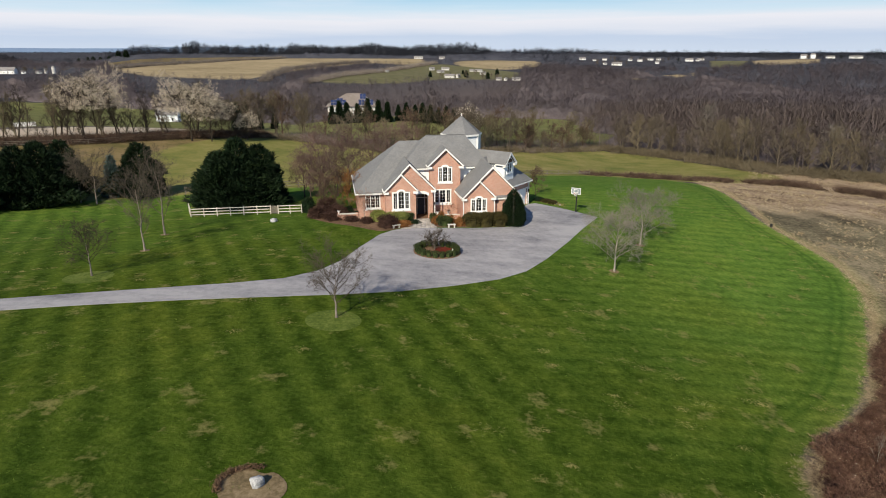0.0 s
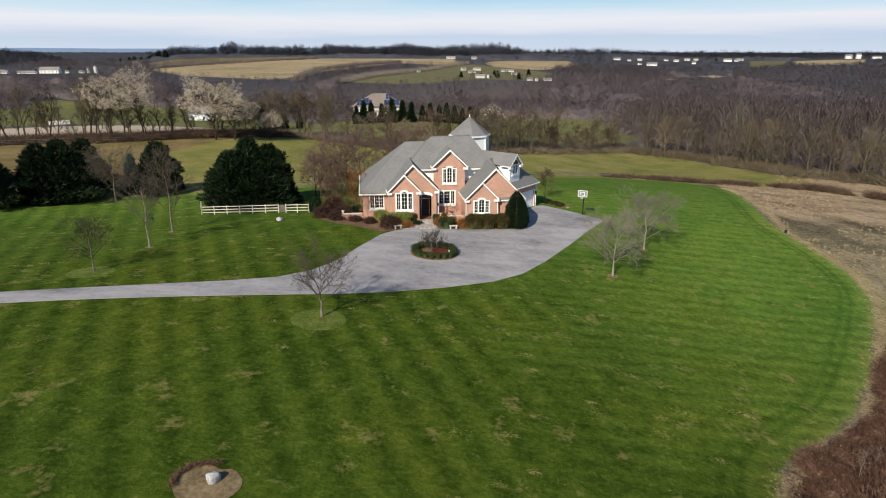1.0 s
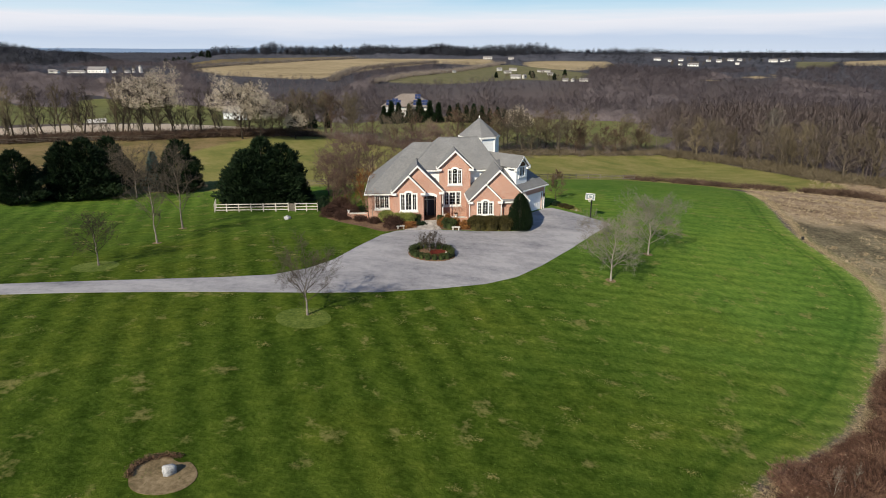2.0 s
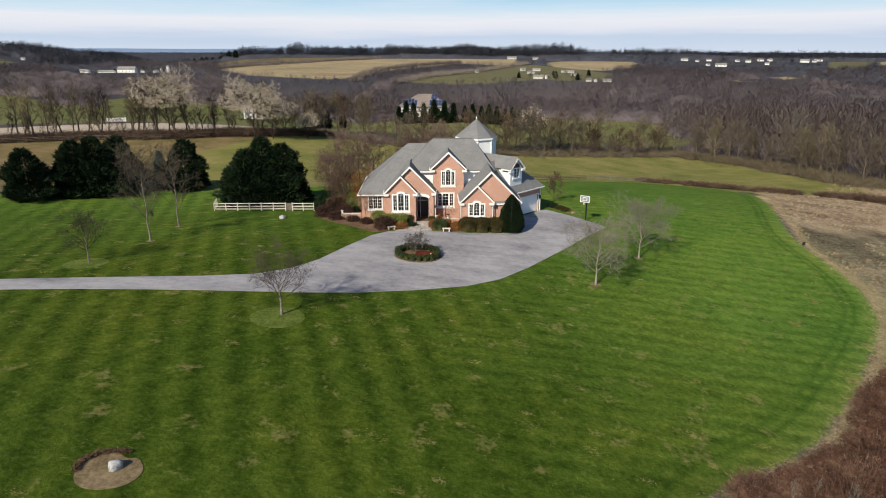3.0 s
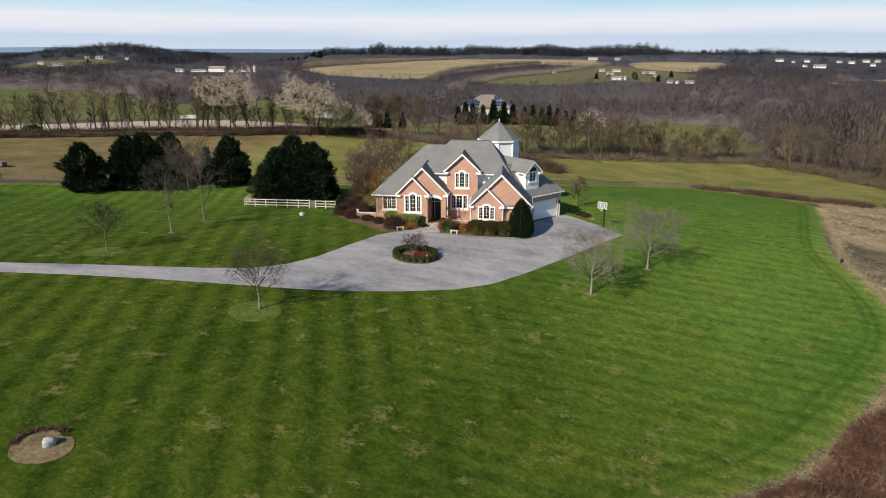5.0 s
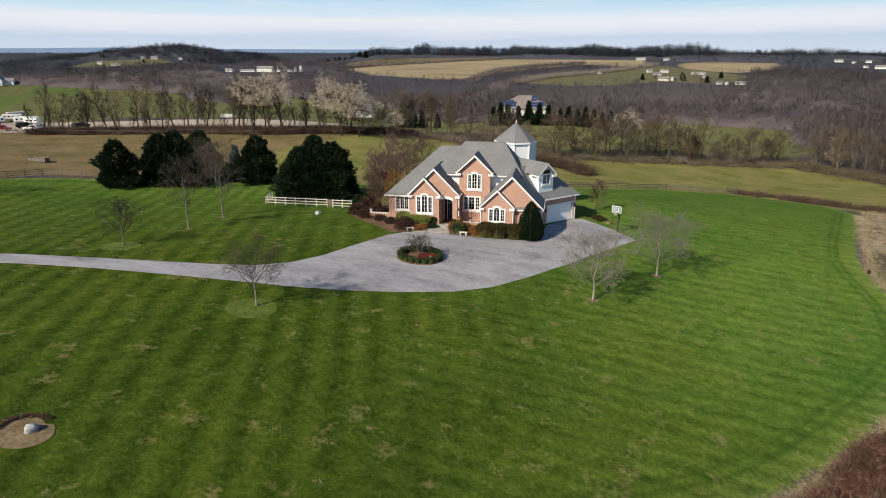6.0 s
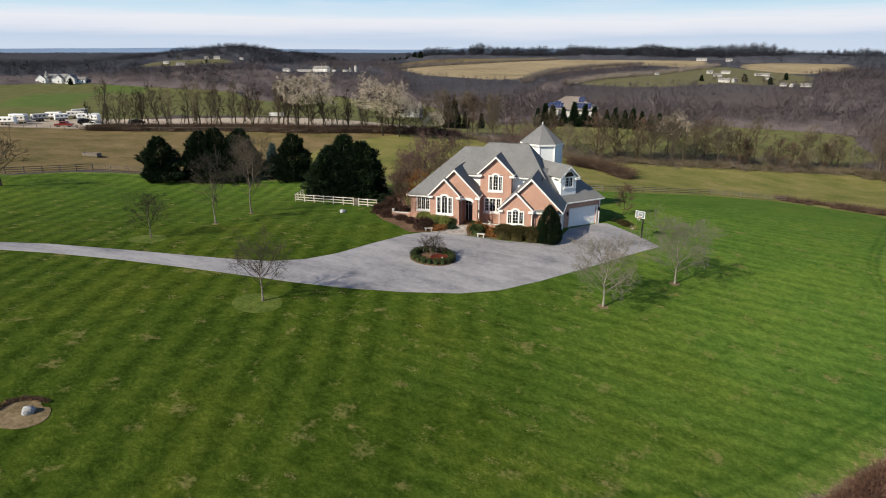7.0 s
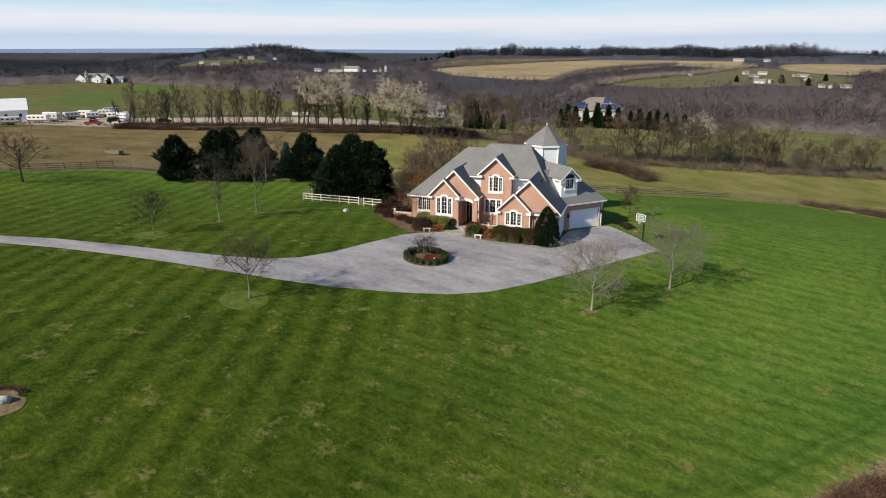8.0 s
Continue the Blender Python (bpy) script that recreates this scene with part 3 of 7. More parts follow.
def build_ground():
    xs, ys = spread_line(-96, 66, 1.5, 4300, 1.085), spread_line(16, 172, 1.5, 4300, 1.085)
    gx, gy = np.meshgrid(xs, ys)
    z = height(gx, gy)
    nx, ny = len(xs), len(ys)
    verts = np.stack([gx, gy, z], -1).reshape(-1, 3)
    i = np.arange(nx * ny).reshape(ny, nx)
    quads = np.stack([i[:-1, :-1], i[:-1, 1:], i[1:, 1:], i[1:, :-1]], -1).reshape(-1, 4)
    me = bpy.data.meshes.new("ground")
    me.from_pydata(verts.tolist(), [], quads.tolist())
    for name, poly in ZONES.items():
        a = me.attributes.new(name, "FLOAT", "POINT")
        a.data.foreach_set("value", np.clip(inside(poly, verts[:, 0], verts[:, 1]), -200, 200).astype(np.float32))
    me.polygons.foreach_set("use_smooth", [True] * len(me.polygons))
    me.materials.append(M_LAND)
    return tagged(new("ground", me), "rolling land with mown green lawn, tan meadow and farm fields", "ground", kind="structure")


build_ground()


def sheet(name, poly, lift, mat, step=0.7, skirt=0.12):
    """A thin slab that lies on the ground inside an outline."""
    me = bpy.data.meshes.new(name)
    bm = bmesh.new()
    pts = []
    for (ax, ay), (bx, by) in zip(poly, poly[1:] + poly[:1]):
        k = max(1, int(math.hypot(bx - ax, by - ay) / step))
        pts += [(ax + (bx - ax) * s / k, ay + (by - ay) * s / k) for s in range(k)]
    x0, x1 = min(p[0] for p in pts), max(p[0] for p in pts)
    y0, y1 = min(p[1] for p in pts), max(p[1] for p in pts)
    bmesh.ops.triangle_fill(bm, edges=[bm.edges.new(e) for e in (lambda v: list(zip(v, v[1:] + v[:1])))([bm.verts.new((*p, 0)) for p in pts])], use_beauty=True)
    for axis, lo, hi in ((0, x0, x1), (1, y0, y1)):
        for c in np.arange(lo + 1.5, hi, 1.5):
            no = (1, 0, 0) if axis == 0 else (0, 1, 0)
            bmesh.ops.bisect_plane(bm, geom=bm.verts[:] + bm.edges[:] + bm.faces[:], plane_co=(c, 0, 0) if axis == 0 else (0, c, 0), plane_no=no)
    rim = [e for e in bm.edges if e.is_boundary]
    for e in rim:
        e.smooth = False
    zs = height(np.array([v.co.x for v in bm.verts]), np.array([v.co.y for v in bm.verts]))
    for v, z in zip(bm.verts, zs):
        v.co.z = z + lift
    for f in bm.faces:
        if f.normal.z < 0:
            f.normal_flip()
    ret = bmesh.ops.extrude_edge_only(bm, edges=rim)
    for v in ret["geom"]:
        if isinstance(v, bmesh.types.BMVert):
            v.co.z -= lift + skirt
    bmesh.ops.recalc_face_normals(bm, faces=bm.faces[:])
    bm.to_mesh(me)
    bm.free()
    me.polygons.foreach_set("use_smooth", [True] * len(me.polygons))
    me.materials.append(mat)
    return new(name, me)


DRIVE = [(-90, 31), (-62, 41.5), (-48.5, 46.6), (-41.8, 49.2), (-33.8, 51.1), (-26, 52.9), (-20, 54.4), (-15.3, 56.1), (-12.5, 58.6), (-10.7, 62), (-9.3, 67.2), (-7.6, 72.4), (-6.2, 74.3), (-3.6, 75.8),
         (0, 75.6), (4, 75.9), (8, 76.9), (9.9, 77.8), (9.9, 85.2), (12.7, 90.0), (13.8, 90.6), (17.8, 87.4), (21.5, 84.0), (18.2, 78.1), (15.4, 72.7), (11.6, 66), (8.8, 61.8), (5.7, 59.0), (1.1, 56.4), (-4, 54.1),
         (-9.3, 52.5), (-15, 51.3), (-23, 49.8), (-31, 48.3), (-37.5, 46.9), (-45, 44.7), (-60, 39.5), (-88, 28.5)]
tagged(sheet("driveway", DRIVE, 0.035, M_DRIVE), "worn pale grey asphalt driveway with a wide turning court", "driveway", kind="structure")

# ---- building kit ----
def part(name, bm, material, parent, label=""):
    me = bpy.data.meshes.new(name)
    bm.to_mesh(me)
    bm.free()
    me.materials.append(material)
    ob = new(name, me)
    ob.parent = parent
    if label:
        tagged(ob, label)
    return ob


def thing(name, at, label, category, group="", turn=0.0):
    ob = new(name)
    ob.empty_display_size = 0.3
    ob.matrix_basis = pose(*at, 0, 0, turn)
    return tagged(ob, label, category, group)


def box(bm, x0, x1, y0, y1, z0, z1, bevel=0.0):
    r = bmesh.ops.create_cube(bm, size=1)
    for v in r["verts"]:
        v.co = Vector(((x0 + x1) / 2 + v.co.x * (x1 - x0), (y0 + y1) / 2 + v.co.y * (y1 - y0), (z0 + z1) / 2 + v.co.z * (z1 - z0)))
    if bevel:
        bmesh.ops.bevel(bm, geom=list({e for v in r["verts"] for e in v.link_edges}), offset=bevel, segments=1, affect="EDGES")
    return bm


def boxed(*a, bevel=0.0):
    return box(bmesh.new(), *a, bevel=bevel)


def bar(bm, a, b, w, h):
    """A squared beam from a to b, w wide and h high."""
    a, b = Vector(a), Vector(b)
    d = (b - a).normalized()
    side = d.cross(Vector((0, 0, 1))) if abs(d.z) < 0.98 else Vector((1, 0, 0))
    side.normalize()
    up = side.cross(d)
    r = bmesh.ops.create_cube(bm, size=1)
    for v in r["verts"]:
        v.co = a + side * (v.co.x * w) + up * (v.co.y * h) + (b - a) * (v.co.z + 0.5)
    return bm


def tube(bm, pts, radii, sides=8):
    """A round limb through points."""
    rings = []
    for k, (p, r) in enumerate(zip(pts, radii)):
        d = (Vector(pts[min(k + 1, len(pts) - 1)]) - Vector(pts[max(k - 1, 0)])).normalized()
        q = d.to_track_quat("Z", "X")
        rings.append([bm.verts.new(Vector(p) + q @ Vector((r * math.cos(a), r * math.sin(a), 0))) for a in (2 * math.pi * j / sides for j in range(sides))])
    for r0, r1 in zip(rings, rings[1:]):
        for j in range(sides):
            bm.faces.new((r0[j], r0[(j + 1) % sides], r1[(j + 1) % sides], r1[j]))
    bm.faces.new(rings[0][::-1])
    bm.faces.new(rings[-1])
    return bm


def prism(bm, outline, lo, hi, place):
    """Extrudes a 2D outline between lo and hi; place(a, b, c) lays it in space."""
    a = [bm.verts.new(place(x, z, lo)) for x, z in outline]
    b = [bm.verts.new(place(x, z, hi)) for x, z in outline]
    bm.faces.new(a), bm.faces.new(b[::-1])
    k = len(outline)
    for i in range(k):
        bm.faces.new((a[i], b[i], b[(i + 1) % k], a[(i + 1) % k]))
    bmesh.ops.recalc_face_normals(bm, faces=bm.faces[:])
    return bm


def slab(bm, pts, thick):
    """A roof plane with thickness, pts along its top edge loop."""
    n = (Vector(pts[1]) - Vector(pts[0])).cross(Vector(pts[2]) - Vector(pts[0])).normalized()
    if n.z < 0:
        n = -n
    a = [bm.verts.new(p) for p in pts]
    b = [bm.verts.new(Vector(p) - n * thick) for p in pts]
    bm.faces.new(a), bm.faces.new(b[::-1])
    for i in range(len(pts)):
        bm.faces.new((a[i], b[i], b[(i + 1) % len(pts)], a[(i + 1) % len(pts)]))
    bmesh.ops.recalc_face_normals(bm, faces=bm.faces[:])
    return bm


def wall(bm, length, thick, profile, holes, z0, place):
    """A wall with its openings. profile: (x, z) along the top; holes: (x0, x1, z0, z1)."""
    top = lambda x: float(np.interp(x, [p[0] for p in profile], [p[1] for p in profile]))
    cuts = sorted({0.0, length, *(p[0] for p in profile), *(h[0] for h in holes), *(h[1] for h in holes)})
    for a, b in zip(cuts, cuts[1:]):
        if b - a < 1e-4:
            continue
        mid, lo, spans = (a + b) / 2, z0, []
        for h in sorted((h for h in holes if h[0] < mid < h[1]), key=lambda h: h[2]):
            spans.append((lo, lo, h[2], h[2]))
            lo = h[3]
        spans.append((lo, lo, top(a), top(b)))
        for za, zb, zc, zd in spans:
            if min(zc - za, zd - zb) <= 0 and max(zc - za, zd - zb) <= 1e-3:
                continue
            for depth in (0, thick):
                bm.faces.new([bm.verts.new(place(x, z, depth)) for x, z in ((a, za), (b, zb), (b, zd), (a, zc))])
    for x0, x1, h0, h1 in holes:
        for (xa, za), (xb, zb) in (((x0, h0), (x1, h0)), ((x1, h0), (x1, h1)), ((x1, h1), (x0, h1)), ((x0, h1), (x0, h0))):
            bm.faces.new([bm.verts.new(place(x, z, d)) for x, z, d in ((xa, za, 0), (xb, zb, 0), (xb, zb, thick), (xa, za, thick))])
    for x in (0.0, length):
        bm.faces.new([bm.verts.new(place(x, z, d)) for z, d in ((z0, 0), (z0, thick), (top(x), thick), (top(x), 0))])
    bmesh.ops.remove_doubles(bm, verts=bm.verts[:], dist=1e-4)
    return bm

# ---- the brick house ----
house = thing("house", (0, 80, 0), "red brick house with grey shingle roofs, white trim and rear tower", "house", turn=10)
S2 = math.sqrt(0.5)
front = lambda v, u0: (lambda x, z, d: (u0 + x, v + d, z))          # faces the court
east = lambda u, v0: (lambda x, z, d: (u - d, v0 + x, z))           # faces right
west = lambda u, v0: (lambda x, z, d: (u + d, v0 + x, z))
gar = lambda e0, s: (lambda x, z, d: (S2 * (e0 + x) + S2 * (s - d), S2 * (e0 + x) - S2 * (s - d), z))   # the wing set at 45 degrees


def walls(name, mat, length, profile, holes, place, z0=-0.6, thick=0.25):
    return part(name, wall(bmesh.new(), length, thick, profile, holes, z0, place), mat, house)


def arch(cx, half, z, rise, k=10):
    return [(cx - half * math.cos(math.pi * j / k), z + rise * math.sin(math.pi * j / k)) for j in range(k + 1)]


def window(place, x0, x1, z0, z1, lights, arched, rise=0.3, rows=4, cols=2):
    """A cased window. lights: (x0, x1) of each light; arched: which light has a round head."""
    bm = bmesh.new()
    edges = [x0] + [v for a in lights for v in a] + [x1]
    put = lambda o, lo, hi, b=bm: prism(b, o, lo, hi, place)
    rect = lambda a, b, c, d: [(a, c), (b, c), (b, d), (a, d)]
    cas = 0.16
    for a, b in zip(edges[0::2], edges[1::2]):
        put(rect(a, b, z0, z1), -0.07, 0.12)
    for k, (a, b) in enumerate(lights):
        put(rect(a, b, z0, z0 + cas), -0.07, 0.12)
        if k == arched:
            c, h = (a + b) / 2, (b - a) / 2
            inner, outer = arch(c, h, z1 - 0.12, h * 0.62), arch(c, h + 0.24, z1, h * 0.62 + 0.13)
            for i in range(len(inner) - 1):
                put([inner[i], inner[i + 1], outer[i + 1], outer[i]], -0.09, 0.12)
        else:
            put(rect(a, b, z1 - cas, z1), -0.07, 0.12)
    frame_ob = part("window", bm, M_WHITE, house, "white cased window with small panes")
    bm = bmesh.new()
    put(rect(x0 - 0.06, x1 + 0.06, z0 - 0.2, z0 - 0.07), -0.09, 0.1, bm)
    put(rect(x0 - 0.1, x1 + 0.1, z0 - 0.07, z0), -0.14, 0.1, bm)
    part("sill", bm, M_WHITE, frame_ob)
    for k, (a, b) in enumerate(lights):
        bm = bmesh.new()
        c, h = (a + b) / 2, (b - a) / 2
        o = [(a, z0 + cas), (b, z0 + cas)] + (arch(c, h, z1 - 0.12, h * 0.62)[::-1] if k == arched else [(b, z1 - cas), (a, z1 - cas)])
        put(o, 0.05, 0.07, bm)
        pane = part("pane", bm, M_GLASS, frame_ob, "dark reflecting glass")
        bm = bmesh.new()
        zt = z1 - (0.12 if k == arched else cas)
        for j in range(1, rows + (k == arched)):
            zz = z0 + cas + (zt - z0 - cas) * j / rows
            put(rect(a, b, zz - 0.014, zz + 0.014), 0.03, 0.06, bm)
        for j in range(1, cols):
            xx = a + (b - a) * j / cols
            put(rect(xx - 0.014, xx + 0.014, z0 + cas, zt), 0.03, 0.06, bm)
        part("muntin", bm, M_WHITE, pane)
    return frame_ob


def trio(place, cx, w, z0, z1, arched=True, rows=4):
    """Three lights, the middle one wider."""
    s, m = 0.19 * w, 0.3 * w
    g = (w - 2 * s - m) / 4
    x = cx - w / 2
    ls = [(x + g, x + g + s), (x + 2 * g + s, x + 2 * g + s + m), (x + 3 * g + s + m, x + 3 * g + 2 * s + m)]
    return window(place, x, x + w, z0, z1, ls, 1 if arched else -1, rows=rows)


def gable_roof(name, c, half, z_eave, z_peak, v0, v1, rake=True, place=None, soffit=True):
    """Two slopes along v, white rake boards and cornice returns at the front."""
    P = place or (lambda x, y, z: (x, y, z))
    bm = bmesh.new()
    for s in (-1, 1):
        slab(bm, [P(c, v0, z_peak), P(c, v1, z_peak), P(c + s * half, v1, z_eave), P(c + s * half, v0, z_eave)], 0.16)
    roof = part("roof", bm, M_ROOF, house)
    if rake:
        rise = (z_peak - z_eave) / half
        for s in (-1, 1):
            bm = bmesh.new()
            lo, hi = c + s * half, c
            zt = lambda x: z_peak - abs(x - c) * rise
            o = [(lo, zt(lo) - 0.06), (hi, zt(hi) - 0.06), (hi, zt(hi) - 0.34), (lo, zt(lo) - 0.28)]
            prism(bm, o, v0 - 0.04, v0 + 0.10, lambda x, z, d: P(x, d, z))
            part("rake_board", bm, M_WHITE, roof, "white rake board")
            bm = bmesh.new()
            a, b = sorted((lo, lo - s * 0.62))
            prism(bm, [(a, z_eave - 0.46), (b, z_eave - 0.46), (b, z_eave - 0.2), (a, z_eave - 0.2)], v0 - 0.02, v0 + 0.42, lambda x, z, d: P(x, d, z))
            part("cornice_return", bm, M_WHITE, roof)
            bm = bmesh.new()
            y0, y1 = (v0 + 0.1, v1)
            prism(bm, [(lo - s * 0.02, z_eave - 0.22), (lo + s * 0.09, z_eave - 0.2), (lo + s * 0.09, z_eave - 0.06), (lo - s * 0.02, z_eave - 0.05)], y0, min(y1, v0 + 1.6), lambda x, z, d: P(x, d, z))
            part("gutter", bm, M_WHITE, roof)
    return roof


def fascia(a, b, h=0.16, w=0.12, drop=0.14):
    bm = bmesh.new()
    bar(bm, (a[0], a[1], a[2] - drop), (b[0], b[1], b[2] - drop), w, h)
    return part("gutter", bm, M_WHITE, house, "white gutter")


def roof_planes(*planes):
    bm = bmesh.new()
    for p in planes:
        slab(bm, p, 0.16)
    return part("roof", bm, M_ROOF, house, "grey asphalt shingle roof")


# left wing, hipped
roof_planes([(-11.3, 1.9, 3.75), (-1.75, 1.9, 3.75), (-1.75, 8.6, 9.6), (-4.75, 8.6, 9.6)], [(-11.3, 15.3, 3.75), (-11.3, 1.9, 3.75), (-4.75, 8.6, 9.6)],
            [(-1.75, 15.3, 3.75), (-11.3, 15.3, 3.75), (-4.75, 8.6, 9.6), (-1.75, 8.6, 9.6)])
fascia((-11.3, 1.86, 3.75), (-7.8, 1.86, 3.75)), fascia((-11.34, 1.86, 3.75), (-11.34, 15.3, 3.75))
walls("wall", M_BRICK, 7.2, [(0, 3.6), (7.2, 3.6)], [(0.95, 2.75, 1.6, 3.5)], front(2.3, -10.9))
walls("wall", M_BRICK, 12.3, [(0, 3.6), (12.3, 3.6)], [], west(-10.9, 2.56))
walls("wall", M_BRICK, 9.0, [(0, 3.6), (9.0, 3.6)], [], front(14.8, -10.6))
window(front(2.3, -10.9), 0.85, 2.85, 1.55, 3.5, [(1.0, 1.5), (1.6, 2.1), (2.2, 2.7)], -1)
# paired front gables with the entry
walls("wall", M_BRICK, 3.95, [(0, 4.2), (1.975, 6.3), (3.95, 4.2)], [(0.85, 3.15, 1.75, 4.2)], front(0.2, -7.5))
walls("wall", M_BRICK, 2.0, [(0, 4.2), (2.0, 4.2)], [], west(-7.5, 0.46)), walls("wall", M_BRICK, 2.0, [(0, 4.2), (2.0, 4.2)], [], east(-3.55, 0.46))
trio(front(0.2, -7.5), 2.0, 2.35, 1.75, 4.12)
walls("wall", M_BRICK, 6.15, [(0, 4.2), (3.05, 7.35), (6.15, 4.2)], [(3.75, 5.5, -0.6, 3.7)], front(0.85, -7.35))
walls("wall", M_BRICK, 1.75, [(0, 4.2), (1.75, 4.2)], [], east(-1.2, 1.11))
walls("wall", M_BRICK, 2.3, [(0, 3.75), (2.3, 3.75)], [], west(-3.6, 1.11), thick=0.2), walls("wall", M_BRICK, 1.2, [(0, 3.75), (1.2, 3.75)], [], east(-1.3, 2.9), thick=0.2)
walls("wall", M_SIDING, 2.3, [(0, 3.75), (2.3, 3.75)], [(0.25, 2.05, 0.2, 3.1)], front(3.4, -3.6), thick=0.1)
part("porch_ceiling", boxed(-3.58, -1.25, 1.1, 3.4, 3.72, 3.8), M_WHITE, house)
part("porch_floor", boxed(-3.5, -1.4, 0.75, 3.45, -0.3, 0.2, bevel=0.02), M_FLAG, house)
bm = bmesh.new()
inner, outer = arch(-2.72, 0.88, 3.3, 0.36), arch(-2.72, 1.02, 3.55, 0.46)
for i in range(len(inner) - 1):
    prism(bm, [inner[i], inner[i + 1], outer[i + 1], outer[i]], 0.76, 1.0, lambda x, z, d: (x, d, z))
part("porch_arch", bm, M_WHITE, house, "white arched head over the entry")
door = part("door", boxed(-2.95, -1.95, 3.46, 3.52, 0.22, 2.5, bevel=0.01), M_DOOR, house, "dark front door")
part("door_frame", box(box(boxed(-3.02, -2.95, 3.42, 3.52, 0.2, 3.1), -1.95, -1.88, 3.42, 3.52, 0.2, 3.1), -3.35, -1.55, 3.42, 3.52, 2.5, 2.58), M_WHITE, door)
part("door_handle", boxed(-2.08, -2.03, 3.38, 3.46, 1.15, 1.3), M_DARK, door)
part("sidelight", box(box(boxed(-3.35, -3.02, 3.48, 3.5, 0.2, 2.5), -1.88, -1.55, 3.48, 3.5, 0.2, 2.5), -3.35, -1.55, 3.48, 3.5, 2.58, 3.1), M_GLASS, door)
gable_roof("g1", -5.5, 2.2, 4.35, 6.64, -0.1, 5.3)
gable_roof("g2", -4.3, 3.45, 4.3, 7.79, 0.5, 6.7)
# tall middle bay
walls("wall", M_BRICK, 4.15, [(0, 6.85), (2.075, 9.0), (4.15, 6.85)], [(1.1, 3.0, 4.65, 6.85), (0.55, 2.9, 1.75, 3.7)], front(2.8, -1.27))
walls("wall", M_BRICK, 1.2, [(0, 6.9), (1.2, 6.9)], [], west(-1.27, 3.06)), walls("wall", M_BRICK, 1.2, [(0, 6.9), (1.2, 6.9)], [], east(2.88, 3.06))
trio(front(2.8, -1.27), 2.05, 1.95, 4.65, 6.75)
trio(front(2.8, -1.27), 1.72, 2.4, 1.75, 3.75, arched=False)
gable_roof("gC", 0.8, 2.45, 7.03, 9.38, 2.4, 6.4)
walls("upper_wall", M_SIDING, 3.6, [(0, 6.55), (3.6, 6.55)], [], front(3.8, -4.87), z0=3.2), walls("upper_wall", M_SIDING, 4.0, [(0, 6.55), (4.0, 6.55)], [], front(3.8, 2.88), z0=3.2)
walls("upper_wall", M_SIDING, 7.0, [(0, 6.5), (7.0, 6.5)], [], east(6.88, 4.06), z0=3.0), walls("upper_wall", M_SIDING, 11.7, [(0, 6.5), (11.7, 6.5)], [], front(10.8, -4.8), z0=-0.6)
walls("upper_wall", M_SIDING, 6.7, [(0, 6.5), (6.7, 6.5)], [], west(-4.87, 4.06), z0=3.0)
roof_planes([(-5.2, 3.4, 6.6), (7.2, 3.4, 6.6), (4.3, 7.3, 10.5), (-1.1, 7.3, 10.5)], [(7.2, 3.4, 6.6), (7.2, 11.2, 6.6), (4.3, 7.3, 10.5)],
            [(-5.2, 11.2, 6.6), (-5.2, 3.4, 6.6), (-1.1, 7.3, 10.5)], [(7.2, 11.2, 6.6), (-5.2, 11.2, 6.6), (-1.1, 7.3, 10.5), (4.3, 7.3, 10.5)])
fascia((-4.6, 3.36, 6.6), (-1.4, 3.36, 6.6)), fascia((3.0, 3.36, 6.6), (7.2, 3.36, 6.6))
# right pair of gables
walls("wall", M_BRICK, 3.95, [(0, 3.5), (1.95, 5.5), (3.95, 3.5)], [(0.87, 3.05, 1.65, 3.5)], front(-2.2, 2.36))
trio(front(-2.2, 2.36), 1.96, 2.2, 1.65, 3.42)
walls("wall", M_BRICK, 4.7, [(0, 3.5), (4.7, 3.5)], [], west(2.36, -1.94))
walls("wall", M_BRICK, 7.45, [(0, 3.5), (3.75, 7.2), (7.45, 3.5)], [], front(-1.75, 2.38))
walls("side_wall", M_SIDING, 5.6, [(0, 3.45), (5.6, 3.45)], [], east(9.83, -1.49))
gable_roof("g3", 4.33, 2.22, 3.66, 5.9, -2.5, -1.6)
gable_roof("g4", 6.12, 4.0, 3.56, 7.57, -2.1, 6.0)
fascia((2.06, -2.0, 3.56), (2.06, 2.7, 3.56)), fascia((10.16, -2.0, 3.56), (10.16, 2.9, 3.56))
bm = bmesh.new()
slab(bm, [(6.55, -2.12, 3.42), (9.9, -2.12, 3.42), (9.9, -1.78, 3.62), (6.55, -1.78, 3.62)], 0.05)
part("pent_roof", bm, M_ROOF, house)
part("frieze", boxed(6.5, 9.95, -2.06, -1.76, 3.14, 3.36), M_WHITE, house, "white frieze under the big gable")
# garage wing at 45 degrees
S_EAVE = 4.84
pt = lambda e, i, z: (S2 * e + S2 * (S_EAVE - i), S2 * e - S2 * (S_EAVE - i), z)
roof_planes([pt(7.5, 0, 3.6), pt(16, 0, 3.6), pt(12, 4, 7.5), pt(7.5, 4, 7.5)], [pt(16, 0, 3.6), pt(16, 8, 3.6), pt(12, 4, 7.5)], [pt(16, 8, 3.6), pt(7.5, 8, 3.6), pt(7.5, 4, 7.5), pt(12, 4, 7.5)])
fascia(pt(9.5, -0.04, 3.6), pt(16, -0.04, 3.6)), fascia(pt(16.04, 0, 3.6), pt(16.04, 8, 3.6))
walls("wall", M_BRICK, 6.2, [(0, 3.45), (6.2, 3.45)], [(1.0, 5.6, -0.6, 2.45)], gar(9.45, 4.5))
